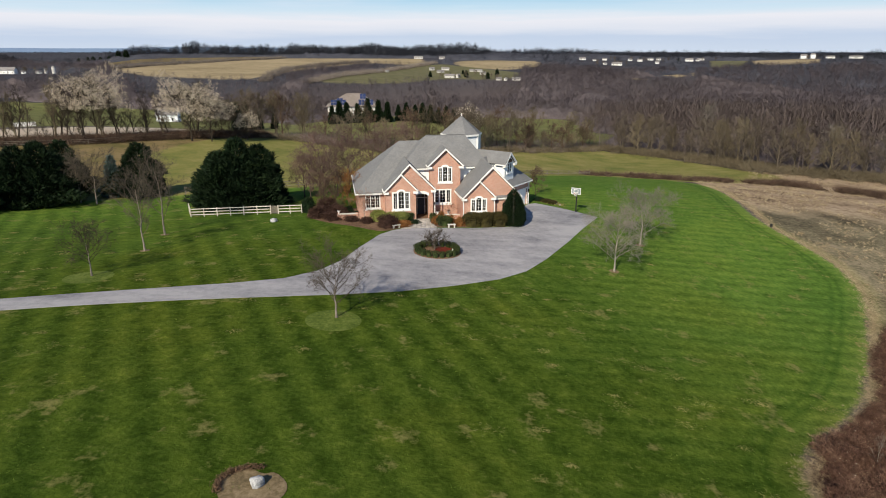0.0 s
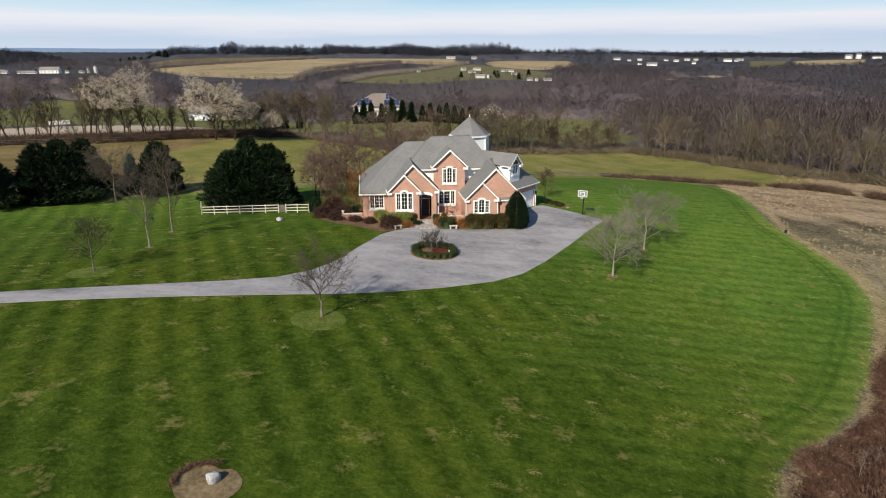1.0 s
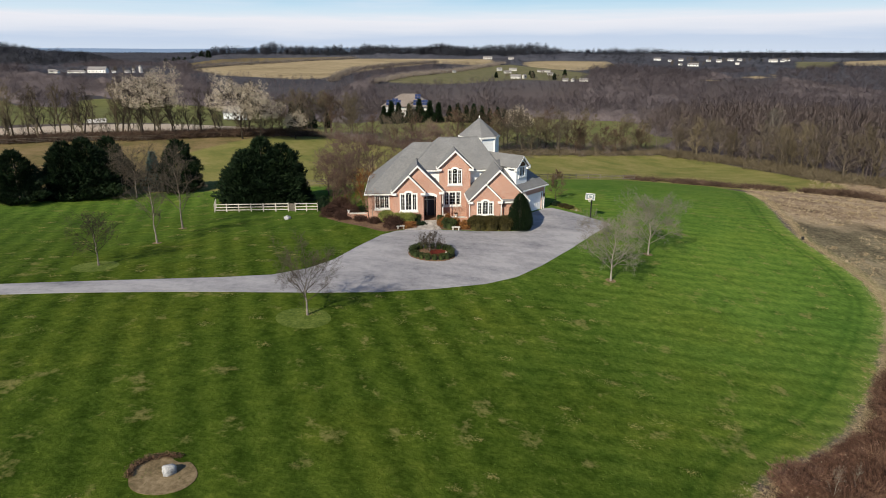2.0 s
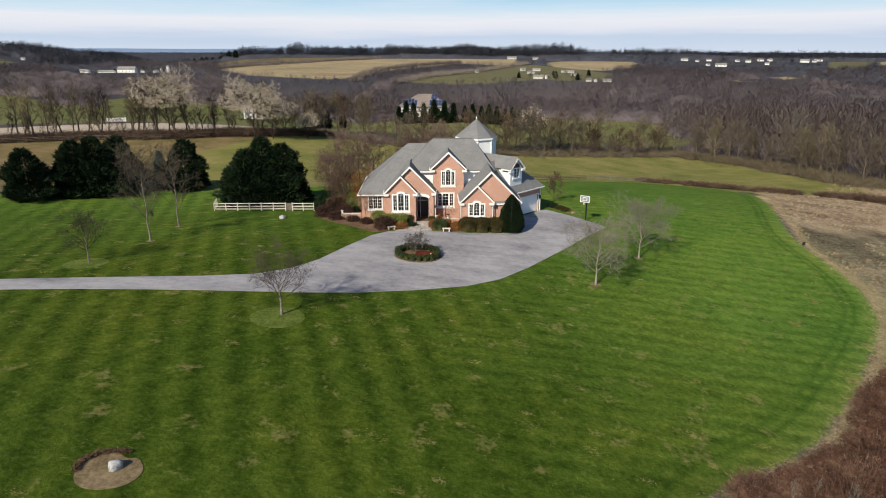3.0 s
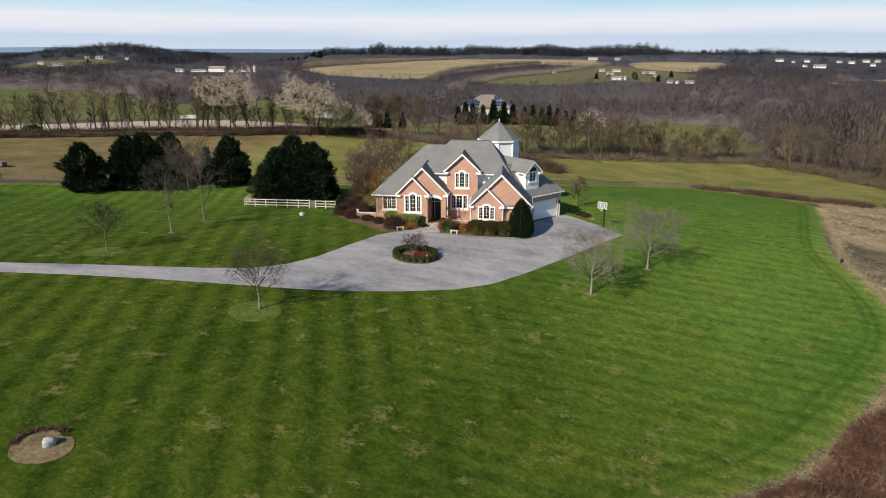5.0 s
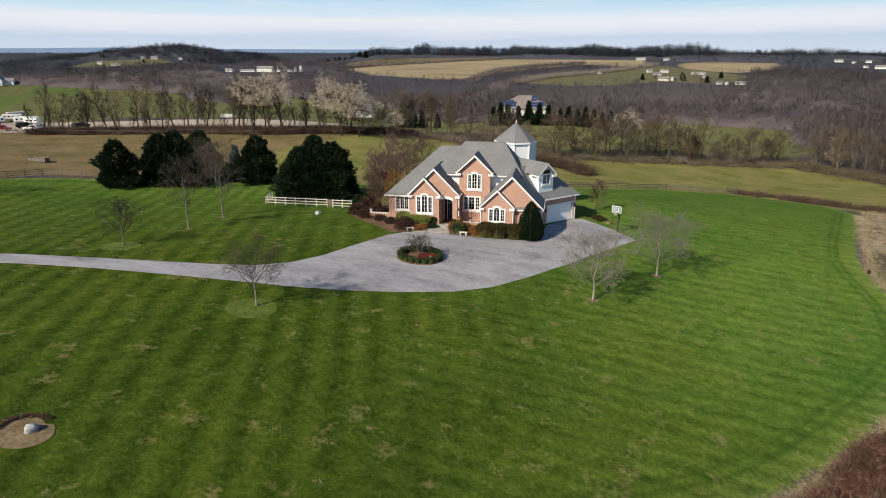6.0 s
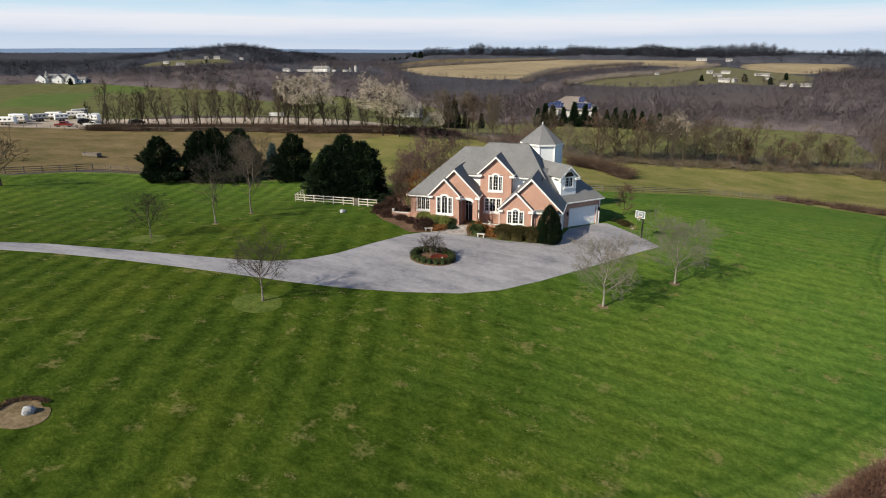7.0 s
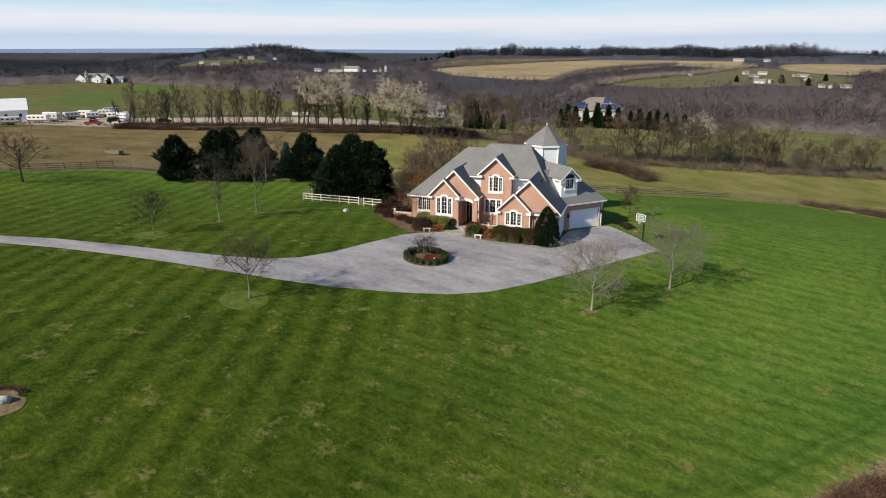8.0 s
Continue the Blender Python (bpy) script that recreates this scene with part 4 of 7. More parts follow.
side = lambda x, z, d: pt(15.65 - d, 0.6 + x, z)
walls("wall", M_BRICK, 6.9, [(0, 3.45), (6.9, 3.45)], [], side)
walls("wall", M_BRICK, 7.4, [(0, 3.45), (7.4, 3.45)], [], lambda x, z, d: pt(8.2 + x, 7.7 - d, z))
bm = bmesh.new()
prism(bm, [(1.0, -0.14), (5.6, -0.14), (5.6, 2.45), (1.0, 2.45)], 0.165, 0.2, gar(9.45, 4.5))
gd = part("garage_door", bm, M_DOOR_BRIGHTENED, house, "white panelled garage door")
for r in range(4):
    for c in range(8):
        bm = bmesh.new()
        x0, z0 = 1.02 + c * 0.5703, -0.12 + r * 0.64
        prism(bm, [(x0 + 0.03, z0 + 0.03), (x0 + 0.54, z0 + 0.03), (x0 + 0.54, z0 + 0.61), (x0 + 0.03, z0 + 0.61)], 0.152, 0.17, gar(9.45, 4.5))
        part("panel", bm, M_DOOR_BRIGHTENED, gd)
bm = bmesh.new()
for a, b, c, d in ((0.82, 1.0, -0.2, 2.6), (5.6, 5.78, -0.2, 2.6), (1.0, 5.6, 2.45, 2.6)):
    prism(bm, [(a, c), (b, c), (b, d), (a, d)], -0.05, 0.1, gar(9.45, 4.5))
part("garage_trim", bm, M_WHITE, house)
# dormer over the garage
DP = lambda x, y, z: pt(10.32 + 1.1 * x, 0.8 + y, z + 0.25)
bm = wall(bmesh.new(), 2.3, 0.2, [(0, 6.45), (1.15, 7.7), (2.3, 6.45)], [(0.55, 1.75, 5.15, 6.75)], 3.8, lambda x, z, d: DP(x - 1.15, d, z))
part("dormer_wall", bm, M_SIDING, house)
for s in (-1, 1):
    bm = wall(bmesh.new(), 3.7, 0.2, [(0, 6.45), (3.7, 6.45)], [], 3.8, lambda x, z, d, s=s: DP(s * (1.15 - d), 0.2 + x, z))
    part("dormer_wall", bm, M_SIDING, house)
window(lambda x, z, d: DP(x - 1.15, d, z), 0.45, 1.85, 5.1, 6.55, [(0.62, 1.1), (1.2, 1.68)], -1, rows=3)
bm = bmesh.new()
prism(bm, arch(0, 0.62, 6.55, 0.6), 0.0, 0.06, lambda x, z, d: DP(x, d - 0.08, z))
part("fan_light", bm, M_GLASS, house)
gable_roof("dormer", 0, 1.5, 6.5, 8.0, -0.3, 6.6, place=DP)
# octagonal rear tower
TC = (5.3, 14.2)
ring = lambda r, z: [(TC[0] + r * math.cos(math.pi * k / 4), TC[1] + r * math.sin(math.pi * k / 4), z) for k in range(8)]
for a, b in zip(ring(2.9, 0), ring(2.9, 0)[1:] + ring(2.9, 0)[:1]):
    d = Vector(b) - Vector(a)
    nrm = Vector((-d.y, d.x, 0)).normalized()
    bm = wall(bmesh.new(), d.length, 0.15, [(0, 9.75), (d.length, 9.75)], [], -0.6, lambda x, z, dd, a=a, d=d, nrm=nrm: Vector(a) + d.normalized() * x + nrm * dd + Vector((0, 0, z)))
    part("tower_wall", bm, M_SIDING, house)
    bm = bmesh.new()
    bar(bm, (a[0], a[1], 3), (a[0], a[1], 9.75), 0.2, 0.2)
    part("corner_board", bm, M_WHITE, house)
bm = bmesh.new()
rim_pts = [bm.verts.new(p) for p in ring(3.15, 9.8)]
low_pts = [bm.verts.new(p) for p in ring(3.15, 9.66)]
apex = bm.verts.new((*TC, 12.4))
for k in range(8):
    j = (k + 1) % 8
    bm.faces.new((rim_pts[k], rim_pts[j], apex)), bm.faces.new((low_pts[k], low_pts[j], rim_pts[j], rim_pts[k]))
bm.faces.new(low_pts[::-1])
tower = part("tower_roof", bm, M_ROOF, house)
bm = bmesh.new()
for a, b in zip(ring(3.1, 9.68), ring(3.1, 9.68)[1:] + ring(3.1, 9.68)[:1]):
    bar(bm, a, b, 0.14, 0.26)
part("tower_cornice", bm, M_WHITE, tower)
part("finial", tube(bmesh.new(), [(*TC, 12.2), (*TC, 12.55), (*TC, 12.75)], [0.07, 0.09, 0.02]), M_WHITE, tower)
# downspouts
for u, v, zt in ((2.28, -2.28, 3.4), (6.38, -2.3, 3.3), (9.95, -1.9, 3.3), (-0.98, 0.75, 4.0)):
    part("downspout", boxed(u - 0.05, u + 0.05, v - 0.05, v + 0.05, -0.2, zt), M_WHITE, house)
bm = bmesh.new()
prism(bm, [(6.02, -0.3), (6.14, -0.3), (6.14, 3.4), (6.02, 3.4)], -0.1, -0.01, gar(9.45, 4.5))
part("downspout", bm, M_WHITE, house)
# lamps by the garage door, a vent pipe and a small flue on the roof
for x in (0.5, 5.98):
    bm = bmesh.new()
    prism(bm, [(x - 0.09, 1.75), (x + 0.09, 1.75), (x + 0.12, 2.1), (x, 2.24), (x - 0.12, 2.1)], -0.2, -0.02, gar(9.45, 4.5))
    part("wall_lamp", bm, M_DARK, house, "small dark lantern beside the garage door")
part("vent_pipe", tube(bmesh.new(), [(7.05, 1.3, 6.5), (7.05, 1.3, 7.05)], [0.07, 0.07], 10), M_DARK, house, "dark roof vent pipe")
part("vent_pipe", tube(bmesh.new(), [(3.2, 8.6, 9.0), (3.2, 8.6, 10.0)], [0.06, 0.06], 10), M_DARK, house, "dark roof vent pipe")
for x in (-3.95, -1.02):
    part("porch_lamp", boxed(x - 0.08, x + 0.08, 0.62, 0.78, 2.15, 2.5, bevel=0.03), M_DARK, house, "small dark porch lantern")

# ---- plants ----
class Soup:
    """Collects points and faces for one mesh."""

    def __init__(self):
        self.v, self.f = [], []

    def limb(self, pts, radii, sides):
        base = len(self.v)
        for k, (p, r) in enumerate(zip(pts, radii)):
            d = (pts[min(k + 1, len(pts) - 1)] - pts[max(k - 1, 0)]).normalized()
            a = d.orthogonal().normalized()
            b = d.cross(a)
            for j in range(sides):
                t = 2 * math.pi * j / sides
                self.v.append(p + a * (r * math.cos(t)) + b * (r * math.sin(t)))
        for k in range(len(pts) - 1):
            for j in range(sides):
                i0, i1 = base + k * sides + j, base + k * sides + (j + 1) % sides
                self.f.append((i0, i1, i1 + sides, i0 + sides))

    def tri(self, a, b, c):
        n = len(self.v)
        self.v += [a, b, c]
        self.f.append((n, n + 1, n + 2))

    def mesh(self, name, mat):
        me = bpy.data.meshes.new(name)
        me.from_pydata([tuple(p) for p in self.v], [], self.f)
        me.materials.append(mat)
        return me


def rand_dir(rng, up=0.0):
    while True:
        d = Vector((rng.uniform(-1, 1), rng.uniform(-1, 1), rng.uniform(-1, 1)))
        if 0.05 < d.length < 1:
            d.normalize()
            d.z += up
            return d.normalized()


def bare_tree(seed, h, spread, clear, radius, upright=0.5, levels=4, twig=0.012, kids=(7, 5, 5, 4), droop=0.0, lean=0.0):
    """Trunk soup and crown soup of a leafless tree, at the origin."""
    rng = random.Random(seed)
    trunk, crown = Soup(), Soup()
    tw = Vector((rng.uniform(-1, 1) * lean, rng.uniform(-1, 1) * lean, 0))
    pts = [Vector((0, 0, -0.15))]
    steps = 6
    for k in range(1, steps + 1):
        s = k / steps
        pts.append(Vector((rng.uniform(-.05, .05) * h * s * 0.6, rng.uniform(-.05, .05) * h * s * 0.6, h * 0.78 * s)) + tw * s * h)
    radii = [radius * (1.35 if k == 0 else 1 - 0.85 * k / steps) for k in range(steps + 1)]
    trunk.limb(pts, radii, 7)

    def along(t):
        t = min(max(t, 0), 0.999) * steps
        k = int(t)
        return pts[k].lerp(pts[k + 1], t - k)

    def grow(start, d, length, r, level):
        bend = rand_dir(rng) * 0.25 + Vector((0, 0, upright * 0.35 - droop * level * 0.2))
        p1 = start + d * length * 0.5
        d2 = (d + bend * 0.5).normalized()
        p2 = p1 + d2 * length * 0.5
        sides = 5 if level == 1 else 3
        crown.limb([start, p1, p2], [r, r * 0.72, max(twig * 0.6, r * 0.35)], sides)
        if level >= levels:
            return
        for j in range(kids[min(level, len(kids) - 1)]):
            s = rng.uniform(0.25, 1.0)
            q = start.lerp(p1, s * 2) if s < 0.5 else p1.lerp(p2, s * 2 - 1)
            nd = (d2 * 0.9 + rand_dir(rng) * 0.85 + Vector((0, 0, 0.25 * upright - droop * 0.1))).normalized()
            grow(q, nd, length * rng.uniform(0.42, 0.62), max(twig, r * 0.5), level + 1)

    n0 = kids[0] + 6
    for k in range(n0):
        t = clear + (1 - clear) * (k + rng.random()) / n0
        az = k * 2.4 + rng.uniform(-.5, .5)
        out = 1.0 - 0.55 * upright * (0.5 + t)
        d = Vector((math.cos(az) * out, math.sin(az) * out, 0.35 + upright * 0.8 + 0.4 * t)).normalized()
        shape = math.sin(math.pi * min(1, 0.25 + 0.7 * (t - clear) / (1 - clear))) ** 0.7
        grow(along(t), d, spread * (0.45 + 0.65 * shape) * rng.uniform(0.8, 1.1), radius * 0.42 * (1.1 - 0.6 * t), 1)
    grow(pts[-1], Vector((0, 0, 1)), h * 0.22, radius * 0.2, 2)
    return trunk, crown


def place_tree(name, meshes, x, y, turn, size, label, group="", category="tree", z=None):
    ob = thing(name, (x, y, gz(x, y) if z is None else z), label, category, group, turn)
    for n, me in meshes:
        p = new(n, me)
        p.parent = ob
        p.scale = (size, size, size) if isinstance(size, (int, float)) else size
    return ob


def tree_meshes(seed, bark, twigs, **kw):
    t, c = bare_tree(seed, **kw)
    return [("trunk", t.mesh("trunk", bark)), ("crown", c.mesh("crown", twigs))]


def conifer(seed, h, r, mat, dense=1.0, dome=False, tip=0.12, low=0.02, shape=0.75, tuft=0.5, shaggy=1.0):
    """A shaggy evergreen: trunk and a crown of many drooping sprays."""
    rng = random.Random(seed)
    trunk, crown = Soup(), Soup()
    trunk.limb([Vector((0, 0, -0.2)), Vector((0, 0, h * 0.5)), Vector((0, 0, h * 0.97))], [h * 0.022, h * 0.014, 0.02], 6)
    lumps = [(rng.uniform(0, 6.28), rng.uniform(0, 1.05), rng.uniform(0.18, 0.55)) for _ in range(52)]

    def reach(z, a):
        s = z / h
        body = max(0.0, 1 - s ** (2.1 if dome else 1)) ** shape * (0.74 + 0.26 * min(1, (s + 0.1) / 0.25))
        bump = sum(w * math.exp(-((math.sin((a - la) / 2)) ** 2 * 26 + (s - ls) ** 2 * 190)) for la, ls, w in lumps)
        return r * (body * (0.68 + (1 - shaggy) * 0.3 + shaggy * bump) + tip * 0.2)

    for k in range(int(2100 * dense)):
        s = low + (1 - low) * (1 - (1 - rng.random()) ** 0.62)
        a = rng.uniform(0, 2 * math.pi)
        z = h * s
        depth = 1 - 0.5 * rng.random() ** 1.8
        rr = reach(z, a) * depth
        c = Vector((rr * math.cos(a), rr * math.sin(a), z))
        out = Vector((math.cos(a), math.sin(a), 0.45 + 0.5 * s))
        lead = (out + rand_dir(rng) * 0.5).normalized()
        for _ in range(4):
            d = (lead + rand_dir(rng) * 0.55).normalized()
            ln = tuft * rng.uniform(0.7, 1.6)
            sd = d.cross(rand_dir(rng)).normalized() * ln * rng.uniform(0.09, 0.19)
            q = c + rand_dir(rng) * tuft * 0.35
            crown.tri(q - sd, q + sd, q + d * ln)
    return [("trunk", trunk.mesh("trunk", M_BARK)), ("crown", crown.mesh("crown", mat))]


def shrub_mesh(seed, rx, ry, rz, mat, count=700, leaf=0.09, flat=0.0, fuzz=0.12, twigs=0.0, sub=3):
    """A rounded bush of many small leaves round an uneven body."""
    rng = random.Random(seed)
    s = Soup()
    bumps = [(rand_dir(rng), rng.uniform(0.06, 0.2)) for _ in range(14)]
    for k in range(count):
        d = rand_dir(rng, 0.25)
        if d.z < -0.2:
            d.z = -d.z
        g = 0.86 + sum(w * max(0, d.dot(b)) ** 8 for b, w in bumps) + rng.gauss(0, fuzz) * 0.5
        g *= 1 - 0.3 * rng.random() ** 3
        e = 1 - flat * 0.5
        c = Vector((rx * g * math.copysign(abs(d.x) ** e, d.x), ry * g * math.copysign(abs(d.y) ** e, d.y), rz * (0.5 + 0.5 * g * math.copysign(abs(d.z) ** e, d.z)) if flat else rz * (0.12 + 0.88 * g * max(0, d.z + 0.12))))
        for _ in range(sub):
            q = c + rand_dir(rng) * leaf
            t = (rand_dir(rng) + d * (0.6 + twigs)).normalized()
            ln = leaf * rng.uniform(0.8, 1.8) * (1 + 2 * twigs)
            w = t.cross(rand_dir(rng)).normalized() * leaf * rng.uniform(0.35, 0.6) * (1 - 0.75 * twigs)
            s.tri(q - w, q + w, q + t * ln)
    k = 10
    for j in range(k):
        a, b = 2 * math.pi * j / k, 2 * math.pi * (j + 1) / k
        z0, z1 = 0.0, rz * 0.62
        p = [Vector((rx * 0.72 * math.cos(t), ry * 0.72 * math.sin(t), z)) for t, z in ((a, z0 - 0.1), (b, z0 - 0.1), (b, z1), (a, z1))]
        s.tri(p[0], p[1], p[2]), s.tri(p[0], p[2], p[3])
        s.tri(p[3], p[2], Vector((0, 0, rz * 0.8)))
    return s.mesh("foliage", mat)


def shrub(name, me, x, y, label, group="", turn=0.0, size=1.0, category="shrub", dz=0.0):
    ob = new(name, me)
    ob.matrix_basis = pose(x, y, gz(x, y) + dz, 0, 0, turn) @ Matrix.Diagonal((*((size,) * 3 if isinstance(size, (int, float)) else size), 1))
    return tagged(ob, label, category, group)


# young trees on the lawn
small = tree_meshes(3, M_BARK, M_BARK_DARK, h=4.7, spread=2.9, clear=0.3, radius=0.1, upright=0.32, levels=5, kids=(8, 5, 4, 4, 3), twig=0.0065)
place_tree("bare_tree", small, -8.85, 47.5, 20, 1.0, "small leafless tree with a dark spreading crown on the lawn", "young lawn trees")
place_tree("bare_tree", small, -34.1, 56.8, 140, 0.9, "slender leafless sapling in a ring of pale turf", "young lawn trees")
pale = tree_meshes(5, M_BARK_PALE, M_TWIG_PALE, h=6.2, spread=3.0, clear=0.22, radius=0.1, upright=0.3, levels=5, kids=(14, 6, 5, 4, 3), twig=0.0058)
place_tree("bare_tree", pale, 18.75, 64.2, 40, 1.0, "pale grey leafless tree with fine dense twigs", "young lawn trees")
place_tree("bare_tree", pale, 24.4, 73.6, 200, 1.02, "pale grey leafless tree with fine dense twigs", "young lawn trees")
tall = tree_meshes(8, M_BARK, M_TWIG, h=8.6, spread=2.7, clear=0.24, radius=0.095, upright=0.5, levels=5, kids=(8, 5, 4, 4, 3), twig=0.006)
place_tree("bare_tree", tall, -33.5, 66.6, 0, 1.05, "slim leafless tree with upswept branches on the lawn", "young lawn trees")
place_tree("bare_tree", tall, -34.9, 75.0, 90, 1.2, "slim leafless tree with upswept branches on the lawn", "young lawn trees")
wide = tree_meshes(11, M_BARK_DARK, M_BARK_DARK, h=7.0, spread=4.4, clear=0.22, radius=0.22, upright=0.15, kids=(7, 5, 5, 4), twig=0.013)
place_tree("bare_tree", wide, -83.4, 68.3, 0, 1.0, "low spreading leafless tree with reddish twigs", "young lawn trees")

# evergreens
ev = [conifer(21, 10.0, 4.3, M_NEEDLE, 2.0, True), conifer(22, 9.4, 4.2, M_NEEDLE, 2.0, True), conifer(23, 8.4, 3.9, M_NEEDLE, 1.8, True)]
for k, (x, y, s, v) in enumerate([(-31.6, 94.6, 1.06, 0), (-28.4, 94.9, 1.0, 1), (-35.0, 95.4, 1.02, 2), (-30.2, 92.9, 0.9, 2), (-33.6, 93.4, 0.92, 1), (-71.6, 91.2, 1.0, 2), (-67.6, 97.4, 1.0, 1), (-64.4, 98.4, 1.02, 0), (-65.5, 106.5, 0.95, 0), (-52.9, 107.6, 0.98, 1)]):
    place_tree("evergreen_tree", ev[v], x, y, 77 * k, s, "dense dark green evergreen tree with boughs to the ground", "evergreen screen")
place_tree("blue_spruce", conifer(27, 7.0, 2.0, M_BLUE_NEEDLE, 0.7, shape=1.0), -57.2, 106.5, 0, 1.0, "small blue-green spruce among the evergreens")
grey_thicket = tree_meshes(15, M_BARK, M_TWIG, h=7.5, spread=3.6, clear=0.15, radius=0.12, upright=0.35, levels=5, kids=(7, 5, 4, 4, 3), twig=0.009)
thicket = tree_meshes(14, M_BARK_DARK, M_THICKET, h=7.5, spread=3.2, clear=0.08, radius=0.11, upright=0.45, levels=5, kids=(9, 5, 4, 4, 3), twig=0.01)
for k, (x, y, s) in enumerate([(-57.0, 100.0, 1.05), (-60.2, 101.0, 0.95)]):
    place_tree("bare_tree", grey_thicket, x, y, 50 * k, s, "leafless grey-brown tree in front of the evergreens", "grey-brown trees")
for k, (x, y, s) in enumerate([(-20.6, 103.5, 1.3), (-17.4, 101.0, 1.1), (-23.0, 101.5, 0.95), (-19.0, 97.0, 0.85), (-21.5, 99.0, 0.9), (-16.0, 105.0, 1.25), (-11.0, 124.0, 1.3), (-7.5, 126.0, 1.35), (-14.0, 123.0, 1.15)]):
    place_tree("bare_tree", thicket, x, y, 70 * k + 15, s, "leafless reddish-grey tree beside the house", "trees behind the house")

# ---- hedgerow and woods ----
def field_tree(seed, h, spread, bark, tw=0.05, levels=3, kids=(6, 5, 4), **kw):
    t, c = bare_tree(seed, h=h, spread=spread, clear=kw.pop("clear", 0.25), radius=h * 0.018, upright=kw.pop("upright", 0.5), levels=levels, twig=tw, kids=kids, **kw)
    return [("trunk", t.mesh("trunk", bark)), ("crown", c.mesh("crown", bark))]


hedge_kinds = [field_tree(31 + k, 11, 3.8, (M_HEDGEROW, M_BRUSH, M_HEDGEROW, M_TWIG)[k % 4], 0.022, 5, (7, 4, 4, 3, 3), clear=(0.3, 0.08, 0.12, 0.35)[k]) for k in range(4)]
bole_kinds = [field_tree(36 + k, 14, 3.2, (M_BARK_DARK, M_BARK_DARK, M_HEDGEROW)[k], 0.016, 5, (6, 4, 4, 3, 3), clear=0.24, upright=0.68, lean=0.16) for k in range(3)]
ROWLINE = [(-147, 132), (-131, 141), (-108, 151), (-86, 157), (-66, 175), (-54, 188), (-13, 187), (21, 214), (62, 249)]
rng = random.Random(77)
for (ax, ay), (bx, by) in zip(ROWLINE, ROWLINE[1:]):
    ln = math.hypot(bx - ax, by - ay)
    gap = 1.35 if bx < -60 else 1.9
    deep = 2.0 if bx < -60 else 9.0
    for k in range(int(ln / gap)):
        s = (k + rng.random()) / (ln / gap)
        x, y = ax + (bx - ax) * s + rng.uniform(-1.5, 1.5), ay + (by - ay) * s + rng.uniform(-1, deep)
        place_tree("hedgerow_tree", (bole_kinds[rng.randrange(3)] if bx < -60 else hedge_kinds[rng.randrange(4)]), x, y, rng.uniform(0, 360), (rng.uniform(0.6, 1.1) if rng.random() < 0.75 else rng.uniform(0.35, 0.6)) * (1.0 if bx < -60 else 1.12), "leafless tree in the hedgerow behind the pasture", "hedgerow")
edge_kinds = [field_tree(61 + k, 15, 4.2, (M_EDGE_PALE, M_TWIG, M_HEDGEROW)[k], 0.02, 4, (8, 5, 5, 4), clear=0.12, upright=0.55) for k in range(3)]
EDGE = [(66, 250), (80, 238), (90, 224), (94, 204), (99, 186), (107, 175), (117, 166), (132, 150)]
for (ax, ay), (bx, by) in zip(EDGE, EDGE[1:]):
    ln = math.hypot(bx - ax, by - ay)
    for k in range(int(ln / 2.6)):
        s = (k + rng.random()) / (ln / 2.6)
        x, y = ax + (bx - ax) * s + rng.uniform(-1, 5), ay + (by - ay) * s + rng.uniform(-1, 5)
        place_tree("woodland_tree", edge_kinds[rng.choice((1, 1, 1, 2, 2))], x, y, rng.uniform(0, 360), rng.uniform(0.6, 1.08), "tall leafless tree at the woodland edge", "woodland edge")


for x, y, s in ((104, 250, 1.15), (112, 178, 0.95), (121, 168, 0.85)):
    place_tree("woodland_tree", edge_kinds[0], x, y, 40 * s * x, s, "large pale-barked leafless tree at the woodland edge", "pale woodland trees")


def seed_tree(seed, h, spread):
    """A big bare tree hung with pale seed heads."""
    t, c = bare_tree(seed, h=h * 0.92, spread=spread * 0.62, clear=0.2, radius=h * 0.014, upright=0.35, levels=4, twig=0.03, kids=(9, 6, 5, 4))
    g = random.Random(seed)
    b = Soup()
    boughs = [(rand_dir(g, 0.5), g.uniform(0.14, 0.42)) for _ in range(26)]
    for _ in range(2100):
        d = rand_dir(g, 0.5)
        if d.z < -0.05:
            continue
        swell = 0.66 + sum(w * max(0, d.dot(e)) ** 16 for e, w in boughs)
        q = Vector((d.x * spread, d.y * spread, d.z * h * 0.46)) * swell * g.uniform(0.7, 1.0) + Vector((0, 0, h * 0.52))
        for _ in range(13):
            p = q + rand_dir(g) * g.uniform(0.1, 0.5)
            e, w = rand_dir(g) * g.uniform(0.1, 0.2), rand_dir(g) * g.uniform(0.05, 0.1)
            b.tri(p - w, p + w, p + e)
    return [("trunk", t.mesh("trunk", M_BARK_DARK)), ("crown", c.mesh("crown", M_BARK_DARK)), ("blossom", b.mesh("blossom", M_BLOSSOM))]


st = seed_tree(71, 14.5, 8.2)
for x, y, s, a in ((-87.0, 158, 1.12, 0), (-66.5, 166, 1.05, 140), (-62.0, 168, 0.8, 200), (-55.0, 176, 0.5, 260), (9.3, 223, 0.78, 30)):
    place_tree("flowering_tree", st, x, y, a, s, "tall tree full of pale seed heads in the hedgerow", "pale flowering trees")


